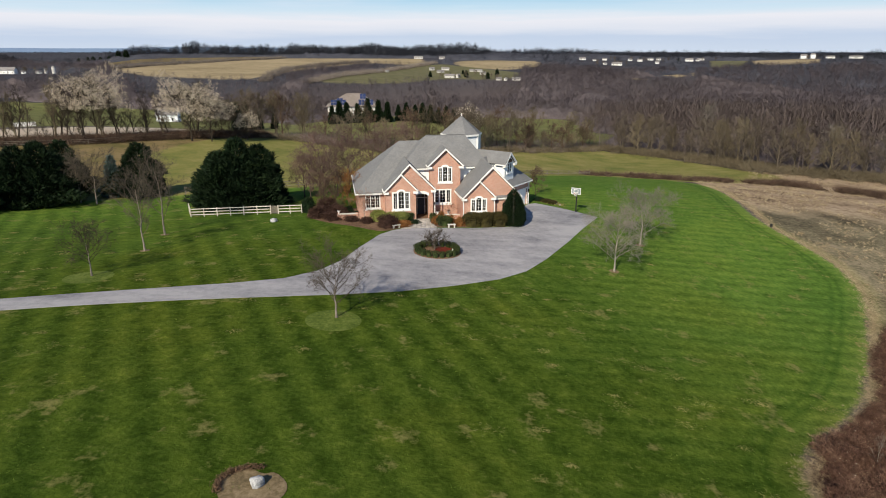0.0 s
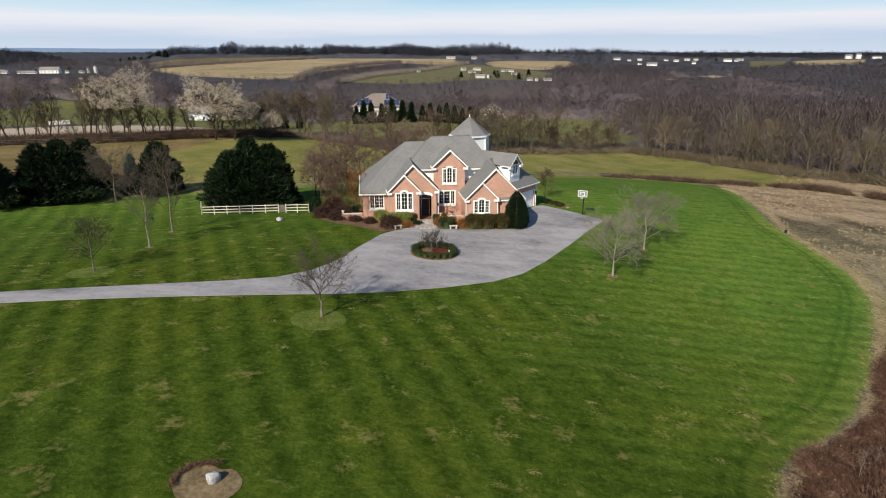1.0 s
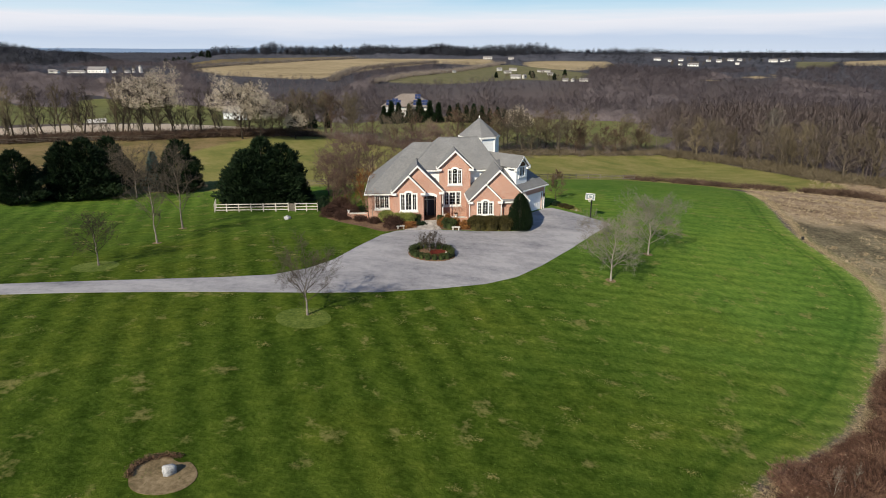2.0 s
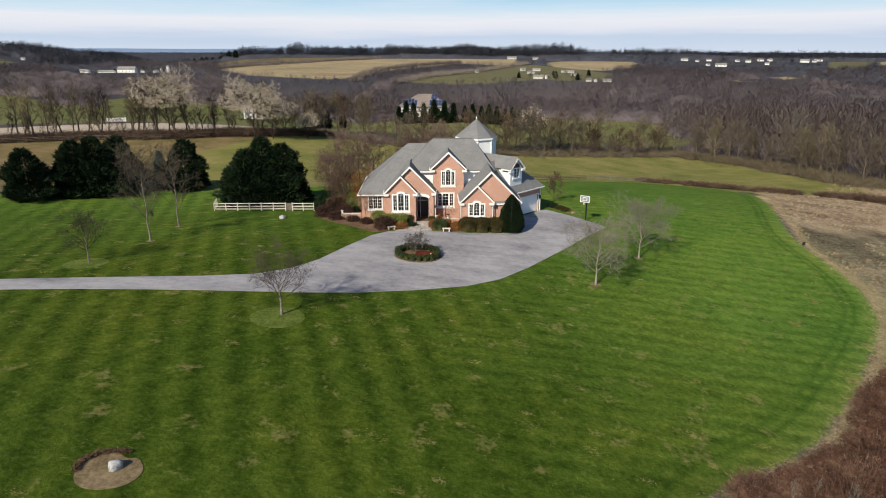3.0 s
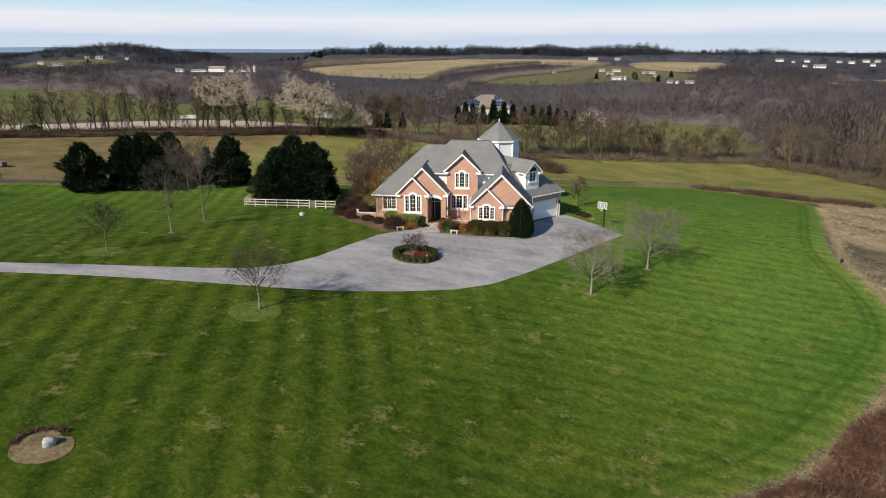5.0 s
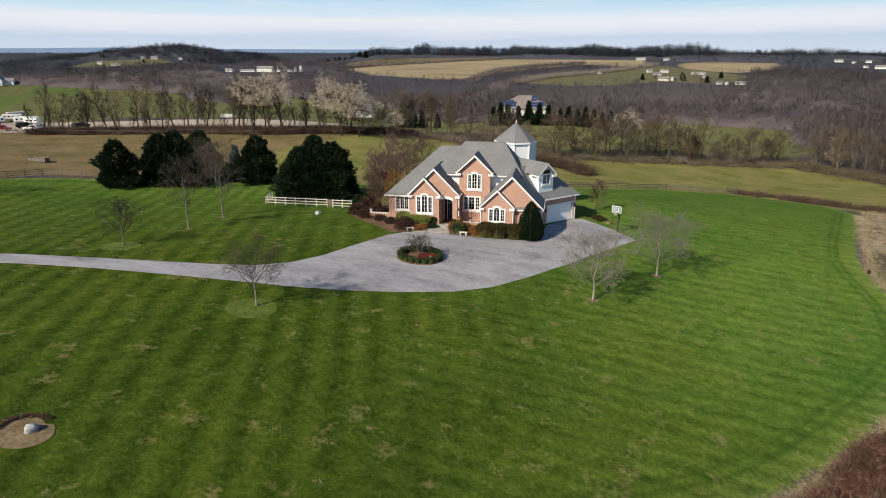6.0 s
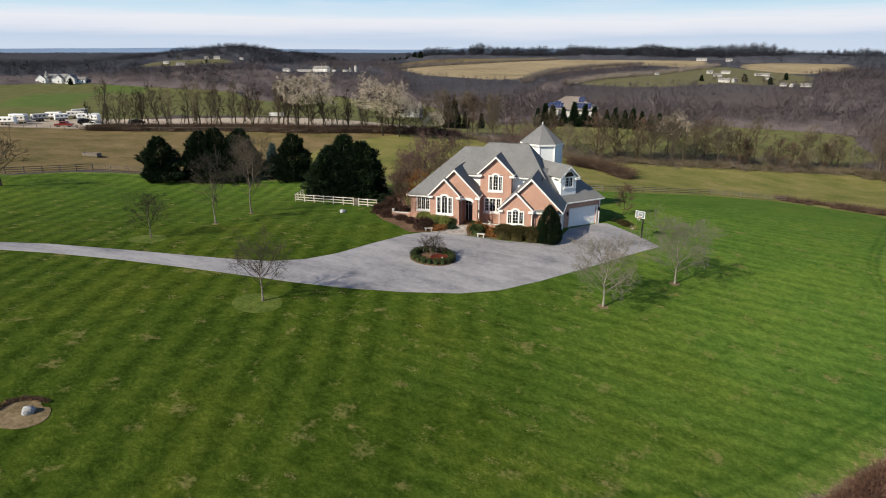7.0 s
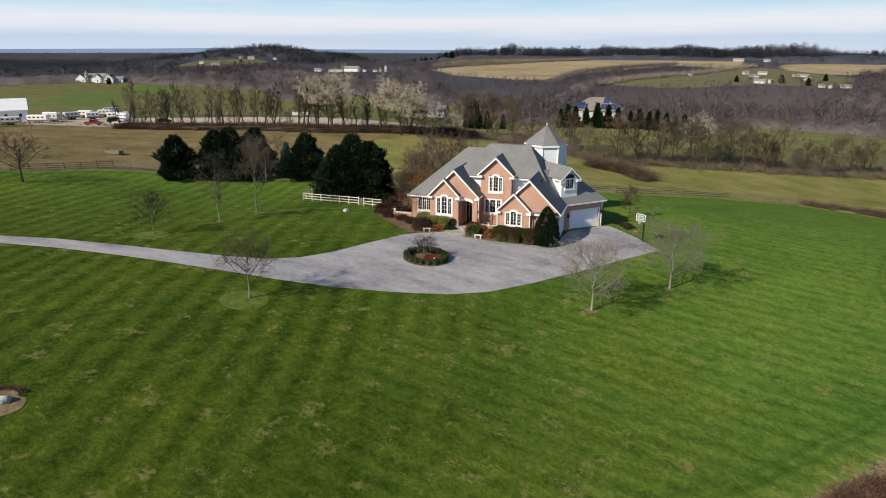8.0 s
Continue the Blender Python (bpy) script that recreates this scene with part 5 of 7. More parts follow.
def woods(name, spots, mat, seed, label, slivers=46, scale=1.0, twig=1.0):
    """Far leafless trees, joined: each a stem, limbs and a haze of twigs."""
    rng = np.random.default_rng(seed)
    n = len(spots)
    x, y, h = spots.T
    z = height(x, y)
    base = np.stack([x, y, z], -1)
    k = slivers
    # twigs grow out of points spread through an egg-shaped crown
    u = rng.normal(size=(n, k, 3))
    u /= np.linalg.norm(u, axis=2, keepdims=True)
    round_out = u * 0.75 + np.array([0, 0, 0.55])
    round_out /= np.linalg.norm(round_out, axis=2, keepdims=True)
    rad = rng.random((n, k, 1)) ** 0.4
    cen = u * rad * np.stack([h * 0.3, h * 0.3, h * 0.44], -1)[:, None, :]
    cen[:, :, 2] += (h * 0.55)[:, None]
    up = np.array([0, 0, 1.0])
    d = u * 0.5 + up * 0.75 + rng.normal(size=(n, k, 3)) * 0.32
    d /= np.linalg.norm(d, axis=2, keepdims=True)
    ln = (h[:, None, None] * rng.uniform(0.1, 0.22, (n, k, 1))) * twig
    sd = np.cross(d, rng.normal(size=(n, k, 3)))
    sd /= np.linalg.norm(sd, axis=2, keepdims=True)
    w = h[:, None, None] * rng.uniform(0.006, 0.016, (n, k, 1)) * scale
    p = cen + base[:, None, :]
    tri = np.stack([p - sd * w - d * ln * 0.5, p + sd * w - d * ln * 0.5, p + d * ln * 0.6], 2).reshape(-1, 3)
    # stems: a three-sided spike
    ang = np.array([0, 2.094, 4.189])
    rr = (h * 0.016)[:, None]
    foot = np.stack([x[:, None] + rr * np.cos(ang), y[:, None] + rr * np.sin(ang), np.repeat((z - 0.5)[:, None], 3, 1)], -1)
    tip = base + np.stack([rng.normal(size=n) * h * 0.04, rng.normal(size=n) * h * 0.04, h * 0.68], -1)
    st = np.concatenate([np.stack([foot[:, j], foot[:, (j + 1) % 3], tip], 1) for j in range(3)]).reshape(-1, 3)
    v = np.concatenate([tri, st]).astype(np.float32)
    nrm = np.concatenate([np.repeat(round_out.reshape(-1, 3), 3, 0), np.tile([0.0, 0.0, 1.0], (len(st), 1))]).astype(np.float32)
    me = bpy.data.meshes.new(name)
    m = len(v) // 3
    me.vertices.add(len(v)), me.loops.add(len(v)), me.polygons.add(m)
    me.vertices.foreach_set("co", v.ravel())
    me.loops.foreach_set("vertex_index", np.arange(len(v), dtype=np.int32))
    me.polygons.foreach_set("loop_start", np.arange(0, len(v), 3, dtype=np.int32))
    me.update(calc_edges=True)
    me.polygons.foreach_set("use_smooth", np.ones(m, bool))
    me.attributes.new("custom_normal", "FLOAT_VECTOR", "POINT").data.foreach_set("vector", nrm.ravel())
    me.materials.append(mat)
    return tagged(new(name, me), label, "woodland", kind="stuff")


def scatter(count, x0, x1, y0, y1, seed, hmin, hmax, keep):
    r = np.random.default_rng(seed)
    x, y = r.uniform(x0, x1, count), r.uniform(y0, y1, count)
    k = keep(x, y)
    x, y = x[k], y[k]
    rise = np.array([0.95 + 0.45 * noise.noise(Vector((a * 0.02, b * 0.02, 5))) for a, b in zip(x, y)])
    return np.stack([x, y, r.uniform(hmin, hmax, len(x)) * rise], -1)


FIELDS = tuple(ZONES.values())
HILL_FIELDS = (TAN_HILL, TAN_STRIP, FAR_GREEN, FAR_TAN, RIDGE_FIELD, RIDGE_GREEN, RIDGE_TAN, WEST_GREEN)


def clear_of(x, y, m=2.0):
    ok = np.all([inside(f, x, y) < -m for f in FIELDS], axis=0)
    # the slope below each hill field is open scrub, so that the field shows above the trees
    for f in HILL_FIELDS:
        k = np.hypot(x, y)
        for step in (30, 60, 95, 130):
            ok &= inside(f, x * (1 + step / k), y * (1 + step / k)) < 0
    return ok


CREST = [(-530, 1012), (-420, 1062), (-285, 1128), (-150, 1092), (-20, 1108), (70, 1100), (90, 1180), (-30, 1200), (-290, 1210), (-540, 1080)]


def yards(x, y):
    """Keep the land round and before the far farms open."""
    ok = np.ones(np.shape(x), bool)
    for cx, cy in ((-419, 645), (-470, 640), (-397, 660), (-38, 282)):
        k = math.hypot(cx, cy)
        for step in (0, 30, 60, 90):
            ok &= np.hypot(x - cx * (1 - step / k), y - cy * (1 - step / k)) > 34
    for cx, cy in ((248, 1110), (281, 1131), (259, 980), (335, 1135), (392, 1205), (349, 1058), (450, 1182), (490, 1240), (768, 1373), (803, 1350), (836, 1318), (-20, 1060)):
        k = math.hypot(cx, cy)
        for step in range(-15, 235, 25):
            ok &= np.hypot(x - cx * (1 - step / k), y - cy * (1 - step / k)) > 21 - step * 0.03
    return ok


in_view = lambda x, y: (y - 0 > np.abs(x) * 0.35 - 60) & (x > -1.9 * y - 60) & (x < 0.85 * y + 60)
RIGHT_WOOD = [(62, 252), (80, 242), (92, 206), (100, 182), (112, 168), (130, 150), (150, 62), (260, 20), (400, 200), (400, 420), (60, 420), (66, 290)]
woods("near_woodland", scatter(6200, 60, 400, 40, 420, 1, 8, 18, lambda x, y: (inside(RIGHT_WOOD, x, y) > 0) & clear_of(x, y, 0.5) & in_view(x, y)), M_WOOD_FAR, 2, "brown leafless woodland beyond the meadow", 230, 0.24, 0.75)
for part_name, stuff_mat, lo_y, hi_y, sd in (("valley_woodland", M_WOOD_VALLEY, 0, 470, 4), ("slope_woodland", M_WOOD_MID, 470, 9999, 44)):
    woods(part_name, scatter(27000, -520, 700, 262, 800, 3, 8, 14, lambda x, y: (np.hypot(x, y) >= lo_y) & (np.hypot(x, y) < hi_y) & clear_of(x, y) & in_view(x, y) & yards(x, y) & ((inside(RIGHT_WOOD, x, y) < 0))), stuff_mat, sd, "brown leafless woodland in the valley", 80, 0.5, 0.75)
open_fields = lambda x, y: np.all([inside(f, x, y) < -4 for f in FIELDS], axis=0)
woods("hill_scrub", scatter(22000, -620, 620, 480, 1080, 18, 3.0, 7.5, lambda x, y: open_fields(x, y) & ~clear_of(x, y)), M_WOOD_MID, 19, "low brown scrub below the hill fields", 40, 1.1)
woods("west_woodland", scatter(7000, -1500, -330, 120, 800, 8, 9, 15, lambda x, y: clear_of(x, y) & (x < -0.75 * y - 60) & (x > -2.4 * y - 100) & (np.hypot(x + 300, y - 235) > 120) & yards(x, y)), M_WOOD_HAZED, 9, "leafless woods behind the green hill", 60, 1.4, 0.5)
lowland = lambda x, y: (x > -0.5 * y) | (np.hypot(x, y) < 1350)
woods("hill_woodland", scatter(17000, -1700, 1800, 780, 2100, 5, 7, 11, lambda x, y: clear_of(x, y) & in_view(x, y) & yards(x, y) & lowland(x, y) & (inside(CREST, x, y) < 0)), M_WOOD_HAZED, 6, "leafless woods on the far hills", 70, 1.5, 0.5)
woods("ridge_woodland", scatter(3600, 100, 1300, 1250, 1900, 35, 10, 17, lambda x, y: (np.hypot(x, y) > 1410) & (np.hypot(x, y) < 1760) & yards(x, y) & clear_of(x, y)), M_WOOD_HAZED, 36, "dark leafless woods along the far ridge", 80, 1.4, 0.5)
woods("knoll_woodland", scatter(3400, -960, -540, 640, 1000, 25, 9, 14, lambda x, y: clear_of(x, y) & (np.hypot(x + 725, y - 805) < 170)), M_WOOD_HAZED, 26, "dark leafless wood on the rounded hill", 110, 1.3, 0.5)
woods("lowland_woodland", scatter(9000, -3200, -200, 600, 3400, 15, 4, 7, lambda x, y: clear_of(x, y) & (x > -1.9 * y - 60) & ~lowland(x, y)), M_WOOD_HAZED, 16, "low hazy woods on the far plain", 22, 3.4, 1.2)


def brushwood_fill():
    """A stand-in for the woods' lower growth, added to fill their shaded gaps: one uneven mass that fades out at their
    edges.
    """
    step = 6.0
    gx, gy = np.meshgrid(np.arange(-1300, 1000, step), np.arange(120, 1420, step))
    here = clear_of(gx, gy, 1.0) & yards(gx, gy) & (((gy > 262) & in_view(gx, gy) & (inside(RIGHT_WOOD, gx, gy) < 0)) | (inside(RIGHT_WOOD, gx, gy) > 9) | ((gx < -0.75 * gy - 60) & (gx > -2.4 * gy - 100) & (gx < -330) & (np.hypot(gx + 300, gy - 235) > 120)))
    here &= np.hypot(gx, gy) < 1400
    m = here.astype(float)
    for _ in range(3):
        p = np.pad(m, 1, mode="edge")
        m = (p[:-2, 1:-1] + p[2:, 1:-1] + p[1:-1, :-2] + p[1:-1, 2:] + 2 * p[1:-1, 1:-1]) / 6
    r = np.random.default_rng(64)
    rise = np.clip((m - 0.45) / 0.5, 0, 1) * (4.6 + 1.6 * np.sin(gx / 41 + np.cos(gy / 53)) + r.normal(size=m.shape) * 1.2) - 1.2
    jx, jy = gx + r.uniform(-2, 2, m.shape), gy + r.uniform(-2, 2, m.shape)
    verts = np.stack([jx, jy, height(jx, jy) + rise], -1).reshape(-1, 3)
    i = np.arange(m.size).reshape(m.shape)
    quads = np.stack([i[:-1, :-1], i[:-1, 1:], i[1:, 1:], i[1:, :-1]], -1)
    keep = (m[:-1, :-1] > 0.3) | (m[:-1, 1:] > 0.3) | (m[1:, 1:] > 0.3) | (m[1:, :-1] > 0.3)
    used, quads = np.unique(quads[keep], return_inverse=True)
    me = bpy.data.meshes.new("brushwood_fill")
    me.from_pydata(verts[used].tolist(), [], quads.reshape(-1, 4).tolist())
    me.polygons.foreach_set("use_smooth", [True] * len(me.polygons))
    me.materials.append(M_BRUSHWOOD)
    me.materials.append(M_BRUSHWOOD_HAZED)
    # farther faces take the bluer copy, with haze put into its colour
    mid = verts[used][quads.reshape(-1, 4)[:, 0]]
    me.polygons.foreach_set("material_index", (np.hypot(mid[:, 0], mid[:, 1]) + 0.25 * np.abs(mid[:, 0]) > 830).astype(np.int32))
    tagged(new("brushwood_fill", me), "mauve-brown filler sheet standing in for the close lower growth of the leafless woods", "woodland", kind="stuff")


M_BRUSHWOOD = surface("brushwood_fill", (0.078, 0.065, 0.066), (0.117, 0.098, 0.1), (0.165, 0.141, 0.143), 0.7, 0.05, 0.95, 0.5, 0.6, spec=0.05)
M_BRUSHWOOD_HAZED = surface("hazed_brushwood", (0.04, 0.042, 0.053), (0.06, 0.062, 0.076), (0.085, 0.087, 0.102), 0.3, 0.03, 0.95, 0.5, 0.6, spec=0.05)
brushwood_fill()
woods("crest_woodland", scatter(2600, -540, 90, 1010, 1210, 41, 15, 22, lambda x, y: inside(CREST, x, y) > 0), M_WOOD_HAZED, 42, "tall leafless wood along the hill crest", 130, 1.3, 0.5)


def brush(name, mat, seed, count, spot, hmin, hmax, width, label, blades=9, blade=0.05, lift=0.0):
    """Low dead growth: many small bursts of stems."""
    g = np.random.default_rng(seed)
    xy = spot(g, count)
    n = len(xy)
    h = g.uniform(hmin, hmax, n)
    base = np.stack([xy[:, 0], xy[:, 1], height(xy[:, 0], xy[:, 1])], -1)
    base[:, 2] += lift * g.uniform(0.5, 1.0, n)
    d = g.normal(size=(n, blades, 3)) * np.array([width, width, 0.25]) + np.array([0, 0, 0.75])
    tip = base[:, None] + d * h[:, None, None]
    foot = base[:, None] + g.normal(size=(n, blades, 3)) * np.array([0.5, 0.5, 0.0]) * h[:, None, None] * width
    foot[:, :, 2] += h[:, None] * g.uniform(-0.05, 0.35, (n, blades))
    sd = np.cross(d, g.normal(size=(n, blades, 3)))
    sd *= blade * h[:, None, None] / np.linalg.norm(sd, axis=2, keepdims=True)
    v = np.stack([foot - sd, foot + sd, tip], 2).reshape(-1, 3).astype(np.float32)
    me = bpy.data.meshes.new(name)
    m = len(v) // 3
    me.vertices.add(len(v)), me.loops.add(len(v)), me.polygons.add(m)
    me.vertices.foreach_set("co", v.ravel())
    me.loops.foreach_set("vertex_index", np.arange(len(v), dtype=np.int32))
    me.polygons.foreach_set("loop_start", np.arange(0, len(v), 3, dtype=np.int32))
    me.update(calc_edges=True)
    me.materials.append(mat)
    return tagged(new(name, me), label, "brush", kind="stuff")


def within(poly, keep=None):
    x0, x1, y0, y1 = min(p[0] for p in poly), max(p[0] for p in poly), min(p[1] for p in poly), max(p[1] for p in poly)

    def spot(g, count):
        x, y = g.uniform(x0, x1, count), g.uniform(y0, y1, count)
        k = inside(poly, x, y) > 0
        if keep is not None:
            k &= keep(x, y)
        return np.stack([x[k], y[k]], -1)
    return spot


def beside(line, spread):
    def spot(g, count):
        seg = np.array(line, float)
        ln = np.hypot(*(seg[1:] - seg[:-1]).T)
        i = g.choice(len(ln), count, p=ln / ln.sum())
        t = g.random((count, 1))
        return seg[i] * (1 - t) + seg[i + 1] * t + g.normal(size=(count, 2)) * spread
    return spot


patchy = lambda x, y: np.array([noise.noise(Vector((a * 0.12, b * 0.12, 0))) for a, b in zip(x, y)]) > -0.15
off_lawn = lambda m: (lambda x, y: inside(LAWN, x, y) < -m)
# darker twigs than the bushes below: the heaps' shading put into the colour
brush("bramble_thicket", M_MAROON, 11, 15000, within(THICKET, off_lawn(1.1)), 0.25, 0.8, 0.9, "dense dark red-brown brambles beside the lawn", 26, 0.006)
bramble_mesh = [shrub_mesh(90 + k, 1, 1, 1, M_BRAMBLE, 1500, 0.05, 0.0, 0.3, twigs=0.85) for k in range(3)]
rng = random.Random(31)
BRAMBLE_EDGE = [(24.2, 30.0), (26.4, 35.0), (30.2, 38.0), (34.9, 42.6), (39.4, 48.4), (43.2, 54.0), (47.0, 57.6)]
for (ax, ay), (bx, by) in zip(BRAMBLE_EDGE, BRAMBLE_EDGE[1:]):
    for back in (0.0, 2.4, 5.0, 8.0):
        for k in range(3):
            f = (k + rng.uniform(0.1, 0.9)) / 3
            x, y = ax + (bx - ax) * f + back * 0.72 + rng.uniform(-0.4, 0.4), ay + (by - ay) * f - back * 0.68 + rng.uniform(-0.4, 0.4)
            size = rng.uniform(0.95, 1.6) * (0.85 if back == 0 else 1.25)
            shrub("bramble_bush", bramble_mesh[rng.randrange(3)], x, y, "rounded leafless red-brown bramble bush beside the lawn", "bramble bushes", rng.uniform(0, 360), (size * rng.uniform(1.0, 1.4), size * rng.uniform(0.9, 1.2), size * rng.uniform(1.0, 1.3)), dz=-0.1)
brush("bramble_seed_heads", M_BLOSSOM, 22, 34000, within(THICKET, lambda x, y: off_lawn(1.4)(x, y) & patchy(x * 2, y * 2)), 0.035, 0.08, 0.8, "small pale seed heads over the brambles", 3, 0.25, 1.2)
sapling = tree_meshes(58, M_BARK_PALE, M_TWIG_PALE, h=3.6, spread=0.7, clear=0.35, radius=0.022, upright=0.8, levels=3, kids=(3, 3, 2), twig=0.006)
for k, (x, y, s) in enumerate(((27.5, 33.5, 1.0), (29.6, 35.2, 0.8), (31.0, 34.0, 1.1), (38.5, 43.5, 0.8), (45.5, 53.0, 0.9))):
    place_tree("sapling", sapling, x, y, 71 * k, s, "thin pale leafless sapling among the brambles", "bramble saplings")
brush("meadow_grass", M_TAN, 12, 26000, within(MEADOW, lambda x, y: (inside(LAWN, x, y) < -1.2) & (y > 58) & patchy(x, y)), 0.2, 0.5, 0.6, "dry tan meadow grass", 8, 0.07)
brush("meadow_weeds", M_BRUSH, 13, 9000, within(MEADOW, lambda x, y: (inside(LAWN, x, y) < -2.5) & (y > 52) & (np.sin(x * 91.7 + y * 47.3) * 0.5 + 0.3 > 0.9 * patchy(x * 0.7 + 40, y * 0.7))), 0.2, 0.6, 0.8, "brown dead weeds in the meadow", 10, 0.03)
brush("lawn_edge_grass", M_TAN, 14, 15000, beside([(21.8, 28), (22.9, 32.9), (25.7, 36.2), (29.4, 39.0), (33.4, 42.8), (38.7, 49.8), (44.8, 59.7), (48.3, 66.3), (50.0, 74), (48.2, 88), (51.8, 108), (58.6, 138)], 0.45), 0.05, 0.17, 0.9, "tan grass edge between lawn and meadow", 9, 0.03)
patch_beside = lambda line, spread: (lambda g, n, f=beside(line, spread): (lambda q: q[patchy(q[:, 0] * 1.5, q[:, 1] * 1.5)])(f(g, n)))
brush("brush_line", M_BRUSH, 15, 1900, patch_beside([(40, 171), (63, 160), (80, 155), (88, 153)], 1.2), 0.4, 1.5, 0.8, "brown scrub along the pasture edge", 14, 0.05)
brush("brush_line", M_BRUSH, 16, 2600, patch_beside([(84, 157), (92, 146), (98, 133), (112, 120)], 1.4), 0.6, 1.6, 0.8, "brown scrub in the far meadow", 14, 0.05)
brush("hedgerow_undergrowth", M_BRUSH, 17, 6500, beside(ROWLINE[:6], 1.3), 0.5, 2.4, 0.8, "brown undergrowth below the hedgerow", 14, 0.03)
brush("hedgerow_undergrowth", M_HEDGEROW, 21, 1700, beside(ROWLINE[5:], 1.6), 0.4, 2.0, 0.8, "brown undergrowth below the hedgerow", 14, 0.03)
brush("hedgerow_undergrowth", M_WOOD_FAR, 18, 450, beside([(-50, 193), (-13, 193), (21, 221), (60, 256)], 4.0), 1.2, 3.4, 0.7, "grey undergrowth behind the hedgerow", 14, 0.016)
brush("woodland_undergrowth", M_HEDGEROW, 19, 3200, beside(EDGE, 3.0), 0.5, 2.6, 0.8, "brown undergrowth at the woodland edge", 14, 0.03)
brush("scrub", M_BRUSH, 20, 900, beside([(-12, 177), (-4, 178), (1, 174), (3, 170)], 0.9), 0.8, 3.0, 0.8, "reddish scrub clump in the pasture", 16, 0.02)
for k, line in enumerate(([(-417, 698), (-354, 841), (-304, 961), (-253, 1027)], [(-172, 620), (-190, 790), (-160, 885), (-112, 965)], [(-130, 619), (-91, 727), (-47, 852), (-15, 946)])):
    brush("field_hedge", M_BARK, 30 + k, 700, beside(line, 3.0), 2.5, 6.0, 0.55, "thin brown hedge between the hill fields", 16, 0.03)

# turf: scattered clumps of longer grass and fuzzy straw-coloured tufts
on_lawn = lambda x, y: (inside(LAWN, x, y) > 0.4) & (inside(DRIVE, x, y) < -0.3) & (np.hypot(x + 2, y - 86) > 17)
NEAR_LAWN = [(-60, 15), (48, 15), (48, 100), (20, 100), (-60, 90)]
brush("turf_clumps", M_GRASS, 51, 15000, within(NEAR_LAWN, on_lawn), 0.04, 0.11, 1.1, "slightly longer clumps of grass in the mown lawn", 5, 0.09)


def tuft_spots(g, count):
    """Small ragged patches of dead grass, spread over the lawn."""
    k = count // 60
    cx, cy = g.uniform(-60, 48, k), g.uniform(16, 110, k)
    keep = on_lawn(cx, cy)
    cx, cy = cx[keep], cy[keep]
    size = g.uniform(0.2, 0.6, len(cx))
    return np.concatenate([np.stack([cx[:, None] + g.normal(size=(len(cx), 60)) * size[:, None], cy[:, None] + g.normal(size=(len(cx), 60)) * size[:, None] * 0.6], -1).reshape(-1, 2)])


brush("straw_tufts", M_STRAW, 52, 16000, tuft_spots, 0.03, 0.08, 1.2, "small patches of straw-coloured dead grass in the lawn", 5, 0.1)

# ---- garden by the house ----
BED = rounded([(-19.5, 85), (-17.6, 81.3), (-14.5, 78.3), (-11.0, 76.2), (-8.2, 73.9), (-6.9, 73.95), (-5.6, 75.2), (-3.4, 76.25), (0.2, 76.0), (4, 76.3), (8, 77.3), (9.6, 78.2), (9.6, 80.5), (-4, 84), (-12, 88), (-18, 90)], 1)
tagged(sheet("mulch_bed", BED, 0.02, M_MULCH), "brown mulch planting bed along the house front", "flower bed", kind="structure")

# flagstone walk to the entry
walk_path = tagged(sheet("walkway", [(-5.3, 75.0), (-0.7, 75.9), (-1.5, 77.6), (-1.9, 80.3), (-3.7, 80.0), (-3.8, 77.8)], 0.045, M_FLAG, skirt=0.06), "grey flagstone walk from the court to the entry", "walkway", kind="structure")
rng = random.Random(5)
stone_meshes = []
for k in range(6):
    bm = bmesh.new()
    o = [(math.cos(a) * rng.uniform(0.26, 0.33), math.sin(a) * rng.uniform(0.24, 0.3)) for a in (2 * math.pi * j / 6 + rng.uniform(-.2, .2) for j in range(6))]
    prism(bm, o, 0.0, 0.07, lambda x, z, d: (x, z, d))
    me = bpy.data.meshes.new("flagstone")
    bm.to_mesh(me)
    bm.free()
    me.materials.append(M_FLAG)
    stone_meshes.append(me)
for r in range(9):
    y = 75.5 + r * 0.52
    half = 1.9 - 1.0 * min(1, r / 4)
    for c in np.arange(-half, half + 0.01, 0.56):
        x = -2.75 + c + (0.28 if r % 2 else 0) * (1 if c < half - 0.3 else 0)
        yy = y + 0.18 * (x + 2.75)
        st = new("flagstone", stone_meshes[rng.randrange(6)])
        st.parent = walk_path
        st.matrix_basis = pose(x, yy, gz(x, yy) + 0.02, 0, 0, rng.uniform(0, 360))
for k in range(2):
    u0, v0 = -3.55, 0.42 - 0.36 * k
    part("step", boxed(u0, u0 + 1.9, v0, v0 + 0.4, -0.3, 0.14 - 0.13 * k, bevel=0.015), M_FLAG, house, "stone entry step")

# shrubs
m_hedge = shrub_mesh(12, 1, 1, 1, M_HEDGE, 1500, 0.055, 0.3, 0.03)
m_box = shrub_mesh(1, 1, 1, 1, M_BOX, 900, 0.07, 0.35, 0.06)
m_lime = shrub_mesh(2, 1, 1, 1, M_LIME, 800, 0.08, 0.2, 0.12)
m_rust = shrub_mesh(3, 1, 1, 1, M_RUST, 700, 0.09, 0.0, 0.22, twigs=0.6)
m_maroon = shrub_mesh(4, 1, 1, 1, M_MAROON, 900, 0.08, 0.0, 0.2, twigs=0.7)
m_low = shrub_mesh(6, 1, 1, 1, M_NEEDLE, 600, 0.09, 0.0, 0.15)
